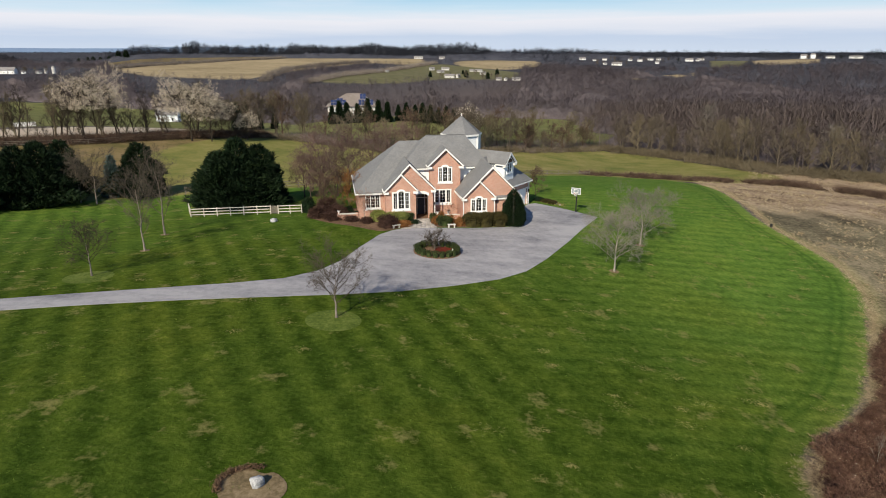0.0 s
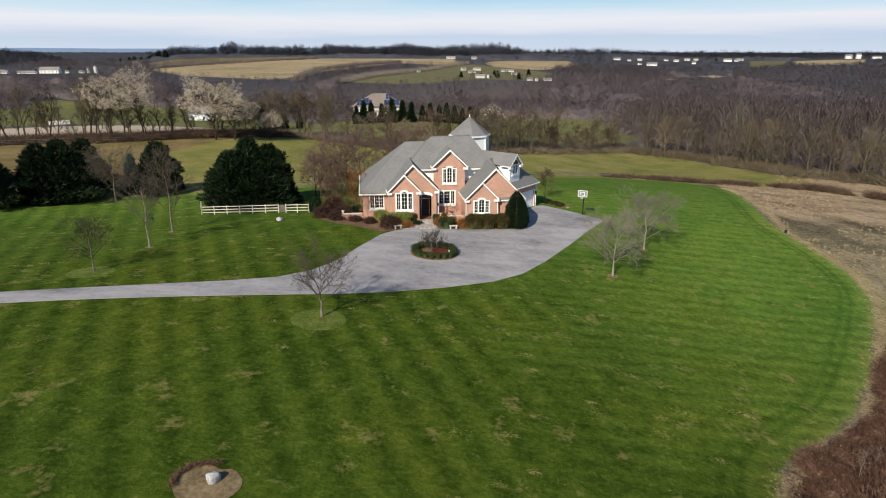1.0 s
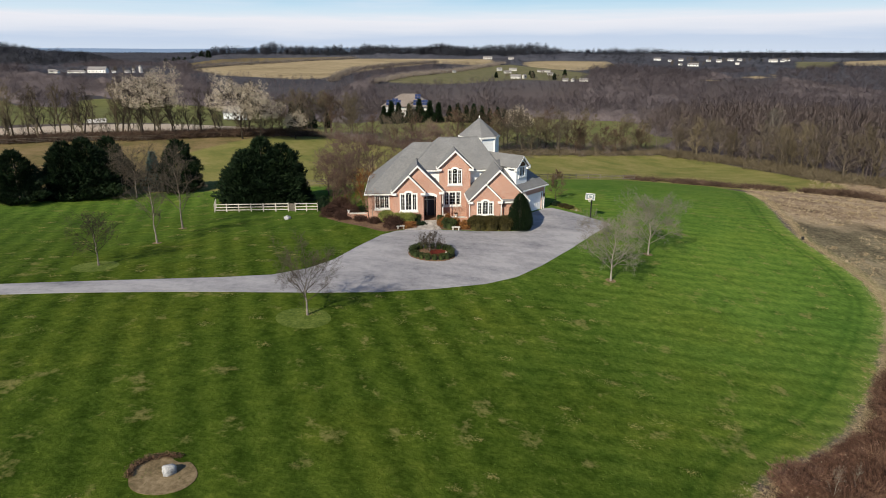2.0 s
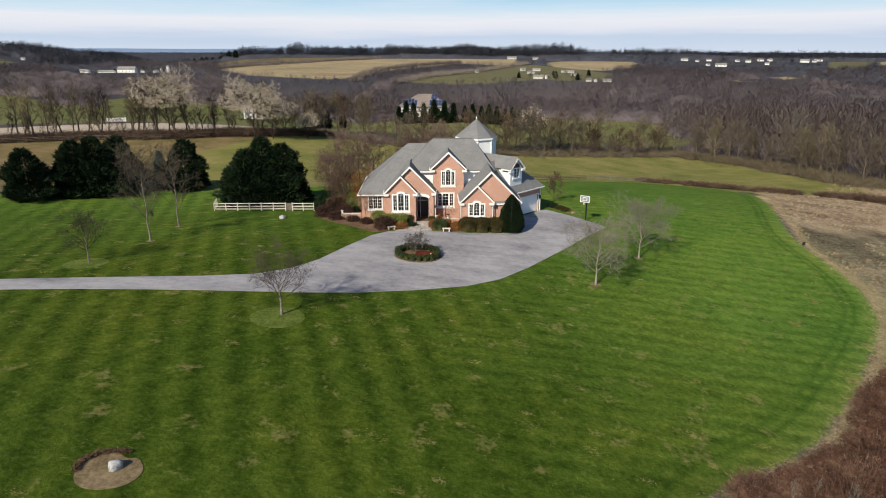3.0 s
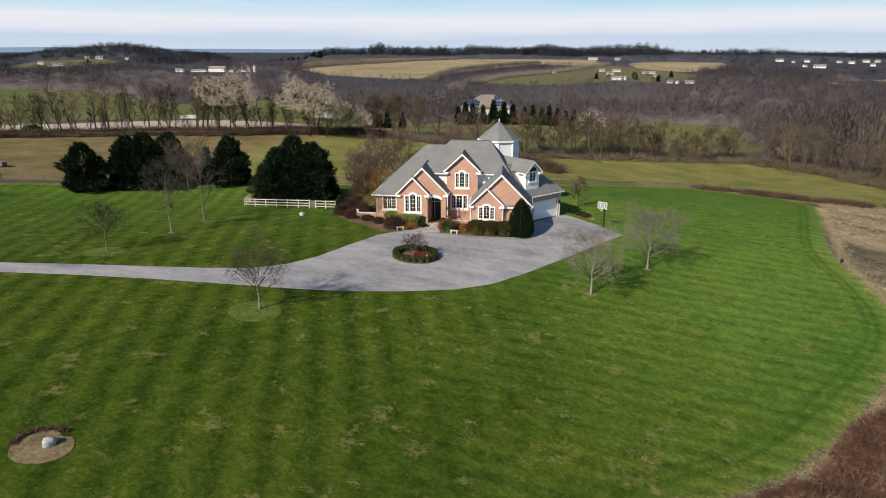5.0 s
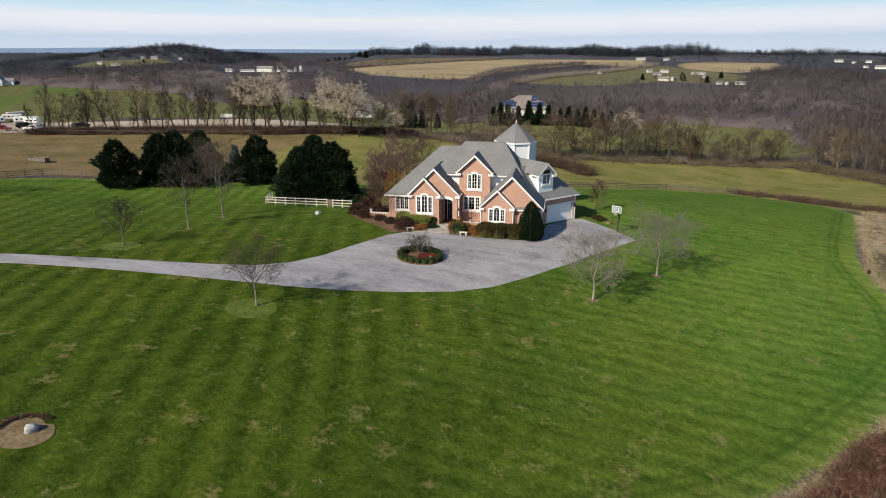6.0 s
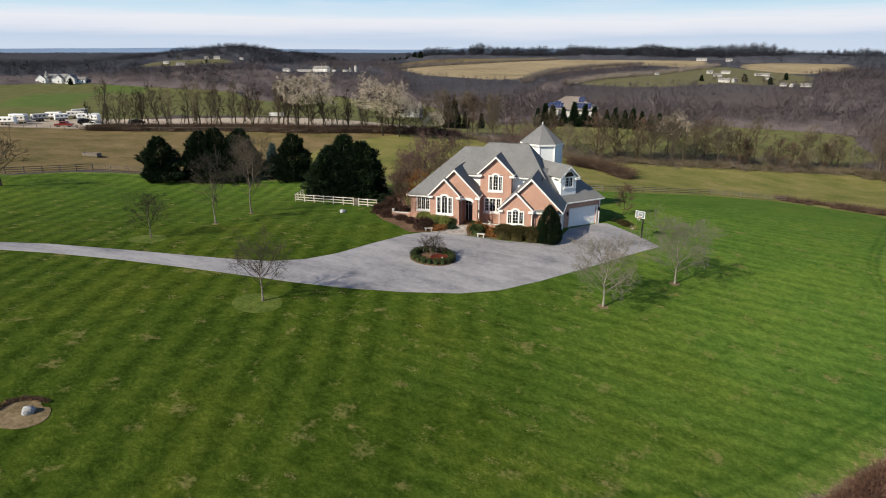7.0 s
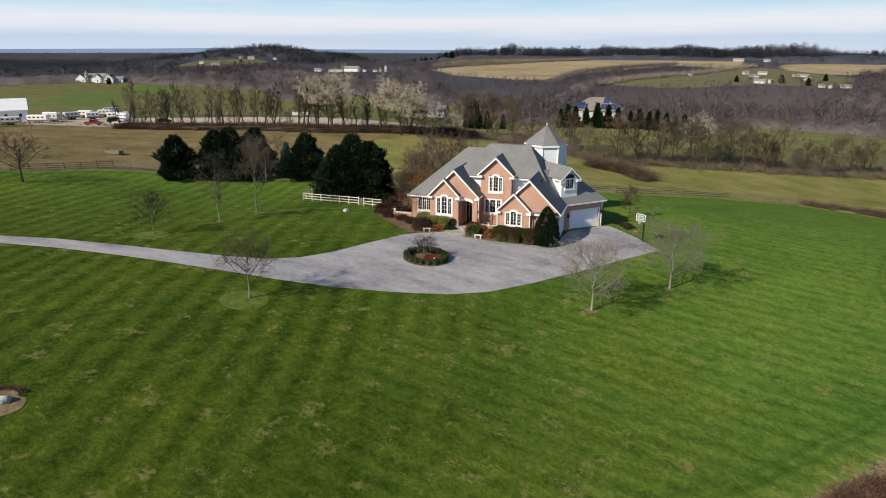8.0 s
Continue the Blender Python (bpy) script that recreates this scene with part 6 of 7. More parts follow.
for x, y, r, h, t in ((-8.5, 79.3, 1.15, 1.35, 0), (-6.5, 78.7, 1.2, 1.3, 60), (-5.3, 78.8, 0.95, 1.25, 130)):
    shrub("evergreen_shrub", m_lime, x, y, "clipped yellow-green shrub under the front windows", "front shrubs", t, (r, r, h))
for x, y, r, h in ((-4.35, 79.5, 0.6, 1.1), (-1.3, 79.2, 0.5, 1.0)):
    shrub("evergreen_shrub", m_box, x, y, "dark green shrub beside the entry", "entry shrubs", 10, (r, r, h))
for x, y, r, h, t in ((-6.9, 76.1, 1.35, 1.25, 0), (-9.9, 78.1, 0.8, 0.7, 40)):
    shrub("barberry", m_maroon, x, y, "rounded maroon leafless shrub in the mulch bed", "maroon shrubs", t, (r, r, h))
for x, y, r, h, t in ((-5.3, 76.3, 1.1, 0.55, 0), (-4.7, 77.2, 0.6, 0.45, 80), (2.2, 77.0, 0.7, 0.95, 30), (0.9, 77.9, 0.65, 0.95, 200), (-0.75, 77.6, 0.6, 0.9, 100), (-0.2, 78.6, 0.5, 1.2, 100)):
    shrub("rusty_shrub", m_rust, x, y, "orange-brown winter shrub in the front bed", "rusty shrubs", t, (r, r, h))
shrub("juniper", m_low, -3.9, 77.7, "low grey-green spreading juniper beside the walk", "", 0, (1.0, 0.8, 0.45))
shrub("boxwood", m_box, 0.15, 76.9, "rounded dark boxwood beside the bench", "boxwoods", 0, (1.05, 0.95, 1.2))
for x, y, r, t in ((3.85, 77.0, 1.1, 0), (5.5, 77.3, 1.12, 70), (7.15, 77.7, 1.1, 140)):
    shrub("round_hedge", m_hedge, x, y, "large clipped olive-brown round hedge under a gable", "clipped hedges", t, (r * 1.34, r * 1.15, 1.75))
for x, y, r, h, t in ((-14.6, 80.6, 1.3, 0.9, 0), (-14.2, 82.6, 1.2, 1.3, 50), (-17.0, 82.3, 1.4, 1.3, 100), (-12.0, 79.4, 0.9, 0.6, 20), (-16.2, 84.8, 1.6, 1.9, 70), (-13.2, 81.0, 1.0, 0.8, 33)):
    shrub("bare_shrub", m_maroon, x, y, "brown leafless shrub in the mulch bed", "bare shrubs", t, (r, r, h))
for x, y, r, h, t in ((-11.6, 81.5, 0.6, 0.8, 0), (-13.0, 83.6, 0.7, 1.1, 0), (-19.3, 86.7, 1.1, 1.9, 0)):
    shrub("evergreen_shrub", m_low, x, y, "dark evergreen shrub by the garden wall", "dark shrubs", t, (r, r, h))
redbush = tree_meshes(41, M_BARK_DARK, M_BRUSH, h=5.6, spread=2.2, clear=0.02, radius=0.07, upright=0.6, levels=5, kids=(8, 5, 5, 4, 3), twig=0.009)
rusty = tree_meshes(43, M_BARK_RED, M_RUST, h=5.2, spread=2.3, clear=0.02, radius=0.07, upright=0.55, levels=5, kids=(8, 5, 4, 4, 3), twig=0.01)
place_tree("bare_shrub", redbush, -15.2, 85.6, 0, 1.0, "tall many-stemmed reddish shrub by the house corner", "tall shrubs", "shrub")
place_tree("bare_shrub", rusty, -13.4, 86.6, 80, 0.95, "tall many-stemmed shrub with rusty leaves by the house", "tall shrubs", "shrub")
place_tree("bare_shrub", redbush, -17.6, 88.0, 140, 0.9, "tall many-stemmed reddish shrub by the house corner", "tall shrubs", "shrub")
orn = tree_meshes(45, M_BARK_PALE, M_BARK_RED, h=3.7, spread=1.5, clear=0.3, radius=0.06, upright=0.3, levels=4, kids=(7, 5, 4, 3), twig=0.008, droop=0.3)
place_tree("ornamental_tree", orn, -10.3, 79.2, 0, 1.0, "small weeping leafless tree with a pale trunk")
place_tree("ornamental_tree", orn, 1.0, 79.6, 120, 0.62, "small leafless tree in the entry court")
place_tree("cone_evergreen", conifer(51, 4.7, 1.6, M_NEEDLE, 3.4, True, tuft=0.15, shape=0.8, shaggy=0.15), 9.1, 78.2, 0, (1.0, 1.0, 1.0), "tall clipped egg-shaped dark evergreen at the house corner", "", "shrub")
for k, (x, y) in enumerate(((14.6, 92.6), (15.6, 91.7), (16.3, 90.8))):
    shrub("bare_shrub", m_hedge if k else m_low, x, y, "low dry shrub beside the garage", "garage bed shrubs", 40 * k, (0.9, 0.8, 0.5))
place_tree("bare_shrub", redbush, 14.8, 97.5, 30, 0.75, "leafless shrub behind the garage", "tall shrubs", "shrub")


M_PALE_STONE = surface("pale_stone", (0.42, 0.4, 0.37), (0.56, 0.54, 0.5), (0.68, 0.66, 0.62), 6, 1.2, 0.85, 0.3, 0.01)


def bench(x, y, turn):
    b = thing("bench", (x, y, gz(x, y)), "small white stone garden bench beside the court", "bench", "garden benches", turn)
    part("seat", boxed(-0.52, 0.52, -0.18, 0.18, 0.36, 0.45, bevel=0.02), M_PALE_STONE, b)
    for s in (-1, 1):
        part("leg", boxed(s * 0.36 - 0.08, s * 0.36 + 0.08, -0.15, 0.15, -0.05, 0.36, bevel=0.02), M_PALE_STONE, b)
    return b


bench(1.1, 75.95, 8), bench(-5.85, 75.3, 20)


def court_wall(u0, u1, v, turn_label):
    w = thing("garden_wall", (0, 80, 0), turn_label, "garden wall", "garden walls", 10)
    part("brickwork", boxed(u0, u1, v, v + 0.3, -0.5, 0.85), M_BRICK, w)
    part("cap", boxed(u0 - 0.06, u1 + 0.06, v - 0.06, v + 0.36, 0.85, 0.97, bevel=0.02), M_PALE_STONE, w, "pale stone cap")
    for u in (u0, u1):
        part("pier", boxed(u - 0.2, u + 0.2, v - 0.05, v + 0.35, -0.5, 1.02, bevel=0.02), M_BRICK, w, "brick pier")
    return w


court_wall(-0.75, 2.1, -0.35, "low brick wall with a pale stone cap round the entry court")
court_wall(-13.6, -11.2, 2.5, "low brick wall with a pale stone cap beside the house")


def planter(u, v, z, r=0.2):
    a = radians(10)
    x, y = u * math.cos(a) - v * math.sin(a), 80 + u * math.sin(a) + v * math.cos(a)
    p = thing("urn", (x, y, z), "white garden urn with winter twigs on the wall", "planter", "urns")
    part("bowl", tube(bmesh.new(), [(0, 0, 0), (0, 0, 0.08), (0, 0, 0.14), (0, 0, 0.34), (0, 0, 0.38)], [r * 0.7, r * 0.35, r * 0.5, r, r * 1.1], 12), M_WHITE, p)
    s = Soup()
    g = random.Random(int(u * 10))
    for _ in range(60):
        d = rand_dir(g, 1.0)
        s.tri(Vector((-0.02, 0, 0.3)), Vector((0.02, 0, 0.3)), Vector((0, 0, 0.32)) + d * 0.45)
    q = new("twigs", s.mesh("twigs", M_MAROON))
    q.parent = p


planter(0.7, -0.2, 0.97), planter(-0.75, -0.2, 1.02), planter(-13.6, 2.65, 1.02)

# planted island in the court
ICX, ICY, IA, IB = -0.65, 66.0, 2.65, 2.35
oval = lambda f, k=28: [(ICX + IA * f * math.cos(2 * math.pi * j / k), ICY + IB * f * math.sin(2 * math.pi * j / k)) for j in range(k)]
tagged(sheet("island_bed", oval(1.0), 0.09, M_MULCH), "oval brown mulch island in the driveway court", "flower bed", kind="structure")
tagged(sheet("red_mulch", [(ICX + 0.75 + 1.15 * math.cos(a), ICY + 0.35 + 1.0 * math.sin(a)) for a in (2 * math.pi * j / 18 for j in range(18))], 0.17, M_RED_MULCH), "patch of dark red ground cover in the island", "ground cover", kind="structure")
m_ball = shrub_mesh(9, 0.4, 0.4, 0.78, M_BOX, 420, 0.035, 0.3, 0.02)
for j in range(19):
    a = 2 * math.pi * j / 19
    shrub("boxwood", m_ball, ICX + 2.25 * math.cos(a), ICY + 1.97 * math.sin(a), "small clipped boxwood ball ringing the island", "island boxwoods", 47 * j, 0.92 + 0.16 * ((j * 7) % 5) / 5, dz=0.06)
isl = tree_meshes(47, M_BARK, M_BARK_DARK, h=2.7, spread=1.75, clear=0.1, radius=0.085, upright=0.3, levels=5, kids=(9, 5, 5, 4, 3), twig=0.007)
place_tree("ornamental_tree", isl, -0.95, 66.2, 0, 0.72, "small leafless spreading tree in the driveway island")
orn_at = (1.05, 64.9)
g = thing("garden_ornament", (*orn_at, gz(*orn_at) + 0.08), "small pale stone garden ornament on the island edge", "ornament")
part("pedestal", boxed(-0.12, 0.12, -0.12, 0.12, 0, 0.25, bevel=0.02), M_STONE, g)
part("figure", tube(bmesh.new(), [(0, 0, 0.25), (0, 0, 0.4), (0, 0, 0.58), (0, 0, 0.66), (0, 0, 0.78)], [0.11, 0.13, 0.07, 0.09, 0.03], 10), M_WHITE, g)


# basketball hoop
def hoop():
    x, y = 18.95, 86.3
    h = thing("basketball_hoop", (x, y, gz(x, y)), "black basketball pole with clear white-edged backboard beside the court", "basketball hoop", turn=-22)
    pole = part("pole", boxed(-0.08, 0.08, -0.08, 0.08, -0.2, 2.75, bevel=0.015), M_DARK, h)
    part("base_plate", boxed(-0.2, 0.2, -0.2, 0.2, 0.0, 0.04, bevel=0.01), M_DARK, pole)
    bm = bmesh.new()
    for z in (2.55, 2.95):
        bar(bm, (0, 0, z - 0.25), (0, -0.75, z + 0.15), 0.06, 0.09)
    part("arm", bm, M_DARK, h)
    board = part("backboard", boxed(-0.62, 0.62, -0.82, -0.79, 2.78, 3.6), M_BOARD, h, "greyish clear backboard")
    for a in ((-0.65, 0.65, -0.835, -0.775, 3.58, 3.64), (-0.65, 0.65, -0.835, -0.775, 2.74, 2.8), (-0.65, -0.59, -0.835, -0.775, 2.8, 3.58), (0.59, 0.65, -0.835, -0.775, 2.8, 3.58)):
        part("edge", boxed(*a), M_WHITE, board)
    bm = bmesh.new()
    for a in ((-0.3, 0.3, -0.845, -0.825, 3.36, 3.41), (-0.3, 0.3, -0.845, -0.825, 2.95, 3.0), (-0.3, -0.25, -0.845, -0.825, 3.0, 3.36), (0.25, 0.3, -0.845, -0.825, 3.0, 3.36)):
        box(bm, *a)
    part("target_square", bm, M_WHITE, board)
    pts = [(0.23 * math.cos(a), -1.1 + 0.23 * math.sin(a), 2.92) for a in (2 * math.pi * j / 16 for j in range(17))]
    part("rim", tube(bmesh.new(), pts, [0.014] * 17, 6), M_RIM, h, "orange metal rim")
    bm = bmesh.new()
    for j in range(12):
        a = 2 * math.pi * j / 12
        bar(bm, (0.23 * math.cos(a), -1.1 + 0.23 * math.sin(a), 2.92), (0.12 * math.cos(a + 0.4), -1.1 + 0.12 * math.sin(a + 0.4), 2.5), 0.012, 0.012)
    part("net", bm, M_WHITE, h)


M_BOARD = surface("acrylic_board", (0.16, 0.2, 0.21), (0.22, 0.26, 0.27), (0.28, 0.32, 0.33), 3, 0.6, 0.15, 0.0, spec=0.5)
M_RIM = surface("orange_metal", (0.4, 0.08, 0.02), (0.5, 0.11, 0.03), (0.55, 0.14, 0.04), 6, 1, 0.5, 0.0)
hoop()


# three-rail fence with a gate
def rail_fence(name, pts, post_h, rails, gap, mat, label, group, thick=0.12, rail_h=0.11):
    f = thing(name, (0, 0, 0), label, "fence", group)
    me = bpy.data.meshes.new("post")
    b = boxed(-thick / 2, thick / 2, -thick / 2, thick / 2, -0.3, post_h, bevel=0.01)
    b.to_mesh(me), b.free()
    me.materials.append(mat)
    spots = []
    for (ax, ay), (bx, by) in zip(pts, pts[1:]):
        n = max(1, round(math.hypot(bx - ax, by - ay) / gap))
        spots += [(ax + (bx - ax) * k / n, ay + (by - ay) * k / n) for k in range(n)]
    spots.append(pts[-1])
    for k, (x, y) in enumerate(spots):
        p = new("post", me)
        p.parent = f
        p.matrix_basis = pose(x, y, gz(x, y), 0, 0, 13 * (k % 5))
    for (ax, ay), (bx, by) in zip(spots, spots[1:]):
        for z in rails:
            bm = bmesh.new()
            bar(bm, (ax, ay, gz(ax, ay) + z), (bx, by, gz(bx, by) + z), 0.05, rail_h)
            r = part("rail", bm, mat, f)
    return f


rail_fence("fence", [(-36.4, 87.1), (-24.7, 86.6)], 1.3, (0.32, 0.74, 1.16), 1.95, M_FENCE, "cream three-rail wooden fence on the lawn", "cream fences")
rail_fence("fence", [(-23.5, 86.3), (-20.1, 86.1)], 1.3, (0.32, 0.74, 1.16), 1.7, M_FENCE, "cream three-rail wooden fence by the gate", "cream fences")
rail_fence("fence", [(-36.4, 87.1), (-38.6, 92.0)], 1.3, (0.32, 0.74, 1.16), 1.8, M_FENCE, "cream three-rail wooden fence running behind the evergreens", "cream fences")
gate = thing("gate", (-24.1, 86.45, gz(-24.1, 86.45)), "weathered grey wooden picket gate in the fence", "gate", turn=-10)
for j in range(8):
    part("picket", boxed(-0.5 + j * 0.135, -0.4 + j * 0.135, -0.02, 0.02, 0.08, 1.15 + 0.06 * math.sin(j / 7 * math.pi)), M_RAIL, gate)
for z in (0.3, 0.95):
    part("brace", boxed(-0.52, 0.56, 0.02, 0.06, z, z + 0.1), M_RAIL, gate)


def boulder(name, x, y, r, label, seed, squash=0.7, dz=0.0):
    bm = bmesh.new()
    bmesh.ops.create_icosphere(bm, subdivisions=3, radius=1)
    for v in bm.verts:
        n3 = noise.noise(v.co * 1.3 + Vector((seed, 0, 0))) * 0.35 + noise.noise(v.co * 3 + Vector((0, seed, 0))) * 0.12
        v.co = v.co * (r * (1 + n3))
        v.co.z *= squash
    me = bpy.data.meshes.new(name)
    bm.to_mesh(me), bm.free()
    me.polygons.foreach_set("use_smooth", [True] * len(me.polygons))
    me.materials.append(M_STONE)
    ob = new(name, me)
    ob.matrix_basis = pose(x, y, gz(x, y) + r * squash * 0.45 + dz, 0, 0, seed * 40)
    return tagged(ob, label, "rock")


for k, (x, y, r) in enumerate(((16.2, 91.2, 0.26), (16.9, 90.6, 0.2), (15.2, 92.3, 0.3), (17.3, 89.7, 0.16))):
    boulder("rock", x, y, r, "small pale edging rock beside the garage", 5 + k, 0.7)
brush("bed_straw", M_STRAW, 53, 260, beside([(15.0, 93.2), (16.6, 91.2), (17.6, 89.6)], 0.5), 0.12, 0.3, 0.9, "dead straw-coloured grass in the garage bed", 9, 0.05)
boulder("boulder", -22.7, 80.7, 0.48, "smooth pale grey boulder on the lawn", 1)
boulder("boulder", -9.4, 26.45, 0.36, "pale grey boulder on a bare soil patch", 2, 0.95)
soil = rounded([(-11.35, 25.9), (-10.6, 24.7), (-9.2, 24.6), (-8.0, 25.4), (-7.8, 26.6), (-8.8, 27.6), (-9.3, 27.2), (-10.4, 27.9), (-11.4, 27.2)], 2)
tagged(sheet("soil_patch", soil, 0.03, M_SOIL), "bare tan soil patch in the lawn", "soil", kind="structure")
s = Soup()
g = random.Random(4)
for k in range(1500):
    a = g.uniform(1.5, 3.6)
    c = Vector((-9.6 + 1.72 * math.cos(a) + g.gauss(0, 0.1), 26.25 + 1.45 * math.sin(a) + g.gauss(0, 0.1), 0))
    c.z = gz(c.x, c.y) + g.uniform(0, 0.22)
    d = rand_dir(g, 0.6)
    w = d.cross(rand_dir(g)).normalized() * 0.02
    s.tri(c - w, c + w, c + d * g.uniform(0.08, 0.2))
tagged(new("dead_turf", s.mesh("dead_turf", M_MULCH)), "ragged brown dead turf edge of the soil patch", "dead grass", kind="stuff")
M_PALE_TURF = surface("pale_turf", (0.042, 0.068, 0.01), (0.085, 0.118, 0.02), (0.15, 0.178, 0.042), 4, 0.9, 0.95, 0.6, 0.1, spec=0.1)
for x, y, r in ((-9.0, 46.9, 2.3), (-34.2, 56.4, 2.3)):
    tagged(sheet("turf_ring", [(x + r * math.cos(a), y + r * 0.9 * math.sin(a)) for a in (2 * math.pi * j / 24 for j in range(24))], 0.004, M_PALE_TURF), "ring of pale thin turf under a young tree", "grass", kind="structure")
stub = thing("marker_post", (47.9, 87.6, gz(47.9, 87.6)), "short dark marker post at the lawn edge", "post")
part("post", boxed(-0.16, 0.16, -0.12, 0.12, -0.2, 0.5, bevel=0.03), M_DARK, stub)
for x, y in ((18.75, 64.2), (24.4, 73.6), (-33.5, 66.6), (-34.9, 75.0)):
    tagged(sheet("tree_pit", [(x + 0.55 * math.cos(a), y + 0.5 * math.sin(a)) for a in (2 * math.pi * j / 14 for j in range(14))], 0.02, M_SOIL), "small bare soil ring round a tree trunk", "soil", kind="structure")

# ---- neighbours, farms and far houses ----
def far_house(name, x, y, w, d, h, turn, label, category="house", group="far buildings", wall_mat=None, roof_mat=None, storeys=1, z=None, pitch=0.42, lift=0.0):
    """A plain gabled building with doors and windows."""
    hs = thing(name, (x, y, (gz(x, y) if z is None else z) + lift), label, category, group, turn)
    wm, rm = wall_mat or M_FARWALL, roof_mat or M_FARROOF
    bm = bmesh.new()
    rise = d * pitch
    prism(bm, [(-d / 2, -1.5), (d / 2, -1.5), (d / 2, h), (0, h + rise), (-d / 2, h)], -w / 2, w / 2, lambda a, b, c: (c, a, b))
    part("wall", bm, wm, hs)
    bm = bmesh.new()
    for s in (-1, 1):
        slab(bm, [(-w / 2 - 0.4, 0, h + rise + 0.12), (w / 2 + 0.4, 0, h + rise + 0.12), (w / 2 + 0.4, s * (d / 2 + 0.45), h - 0.1), (-w / 2 - 0.4, s * (d / 2 + 0.45), h - 0.1)], 0.18)
    part("roof", bm, rm, hs)
    n = max(1, int(w / 3.6))
    for lv in range(storeys):
        for k in range(n):
            cx = -w / 2 + (k + 0.5) * w / n
            z0 = 0.9 + lv * 2.7
            if z0 + 1.2 < h:
                part("window", boxed(cx - 0.42, cx + 0.42, -d / 2 - 0.06, -d / 2 + 0.05, z0, z0 + 1.15), M_GLASS, hs)
    return hs


# the hipped house with solar panels beyond the back field
def solar_house():
    x, y = -40, 282
    z = -4.4
    hs = thing("solar_house", (x, y, z), "large pale house with a tan hip roof and blue solar panels", "house", turn=6)
    hs.scale = (1.06, 1.05, 0.98)
    part("wall", boxed(-10, 10, -5.5, 5.5, -4, 3.4), M_FARWALL, hs)
    for c in (-8.2, -5.2, 3.0, 6.2):
        part("window", boxed(c - 0.8, c + 0.8, -5.56, -5.4, 0.6, 2.5), M_GLASS, hs)
    R = [((-10.8, -6.3, 3.3), (10.8, -6.3, 3.3), (3.5, 0, 8.6), (-2.5, 0, 8.6)), ((10.8, -6.3, 3.3), (10.8, 6.3, 3.3), (3.5, 0, 8.6)), ((-10.8, 6.3, 3.3), (-10.8, -6.3, 3.3), (-2.5, 0, 8.6)), ((10.8, 6.3, 3.3), (-10.8, 6.3, 3.3), (-2.5, 0, 8.6), (3.5, 0, 8.6))]
    bm = bmesh.new()
    for r in R:
        slab(bm, list(r), 0.2)
    roof = part("roof", bm, M_BRICKDARK, hs)
    up = lambda x, f: (x, -6.3 + 6.3 * f, 3.3 + 5.3 * f + 0.18)
    for x0, f0, nx, ny in ((-8.6, 0.1, 5, 2), (-6.2, 0.42, 2, 1), (3.2, 0.55, 2, 2), (2.6, 0.1, 5, 2)):
        for i in range(nx):
            for j in range(ny):
                bm = bmesh.new()
                a, f = x0 + i * 1.22, f0 + j * 0.2
                slab(bm, [up(a, f), up(a + 1.1, f), up(a + 1.1, f + 0.18), up(a, f + 0.18)], 0.06)
                part("solar_panel", bm, M_SOLAR, roof)
    part("bay", boxed(-9.2, -4.0, -7.2, -5.4, -4, 3.0), M_FARWALL, hs)


solar_house()
cone_kinds = [conifer(81, 8.0, 1.9, M_NEEDLE, 0.7, tuft=0.6, shape=0.9), conifer(82, 5.0, 1.2, M_NEEDLE, 0.5, tuft=0.45, shape=0.95)]
for k, x in enumerate((-42, -39.2, -36.5, -32.5, -28.6, -24.6, -21.2)):
    place_tree("conifer", cone_kinds[0], x, 240 + 0.12 * (x + 40), 50 * k, 0.85 + 0.3 * ((k * 5) % 7) / 7, "dark upright conifer in a screening row", "conifer row")
for k, x in enumerate((-17.2, -14.2, -10.8, -8.0, -4.9, -1.8, 1.2, 4.0)):
    place_tree("conifer", cone_kinds[1], x, 243 + 0.1 * (x + 40), 50 * k, 1.2 + 0.3 * ((k * 3) % 5) / 5, "small dark upright conifer in a screening row", "conifer row")
for k, (x, y, s) in enumerate(((-73, 225, 1.2), (-69.8, 224, 1.25), (-66, 226, 0.8), (-62, 232, 0.7))):
    place_tree("conifer", cone_kinds[0], x, y, 60 * k, s, "dark conifer by the far field", "field conifers")

# horse farm beyond the paddock
rail_fence("paddock_fence", [(-122, 64), (-93, 71.5), (-88.6, 89), (-71, 99.5)], 1.35, (0.35, 0.75, 1.15), 3.2, M_RAIL, "weathered dark rail fence along the paddock", "paddock fences")
rail_fence("paddock_fence", [(-190, 110.5), (-131, 137.5), (-108, 147.5), (-87, 153.5), (-67, 171.5), (-55, 184.5)], 1.35, (0.4, 0.8, 1.2), 4.0, M_RAIL, "weathered rail fence below the hedgerow", "paddock fences")
rail_fence("paddock_fence", [(-46, 109), (-20, 119), (6, 127), (24, 159), (40, 168)], 1.3, (0.4, 0.8, 1.15), 4.0, M_RAIL, "weathered dark rail fence between lawn and pasture", "paddock fences")
trough = thing("feed_trough", (-101, 98, gz(-101, 98)), "long dark wooden feed trough in the paddock", "trough", turn=8)
part("side", boxed(-2.1, 2.1, -0.62, -0.54, 0.1, 0.85), M_RAIL, trough), part("side", boxed(-2.1, 2.1, 0.54, 0.62, 0.1, 0.85), M_RAIL, trough)
part("end", boxed(-2.1, -2.02, -0.54, 0.54, 0.1, 0.85), M_RAIL, trough), part("end", boxed(2.02, 2.1, -0.54, 0.54, 0.1, 0.85), M_RAIL, trough)
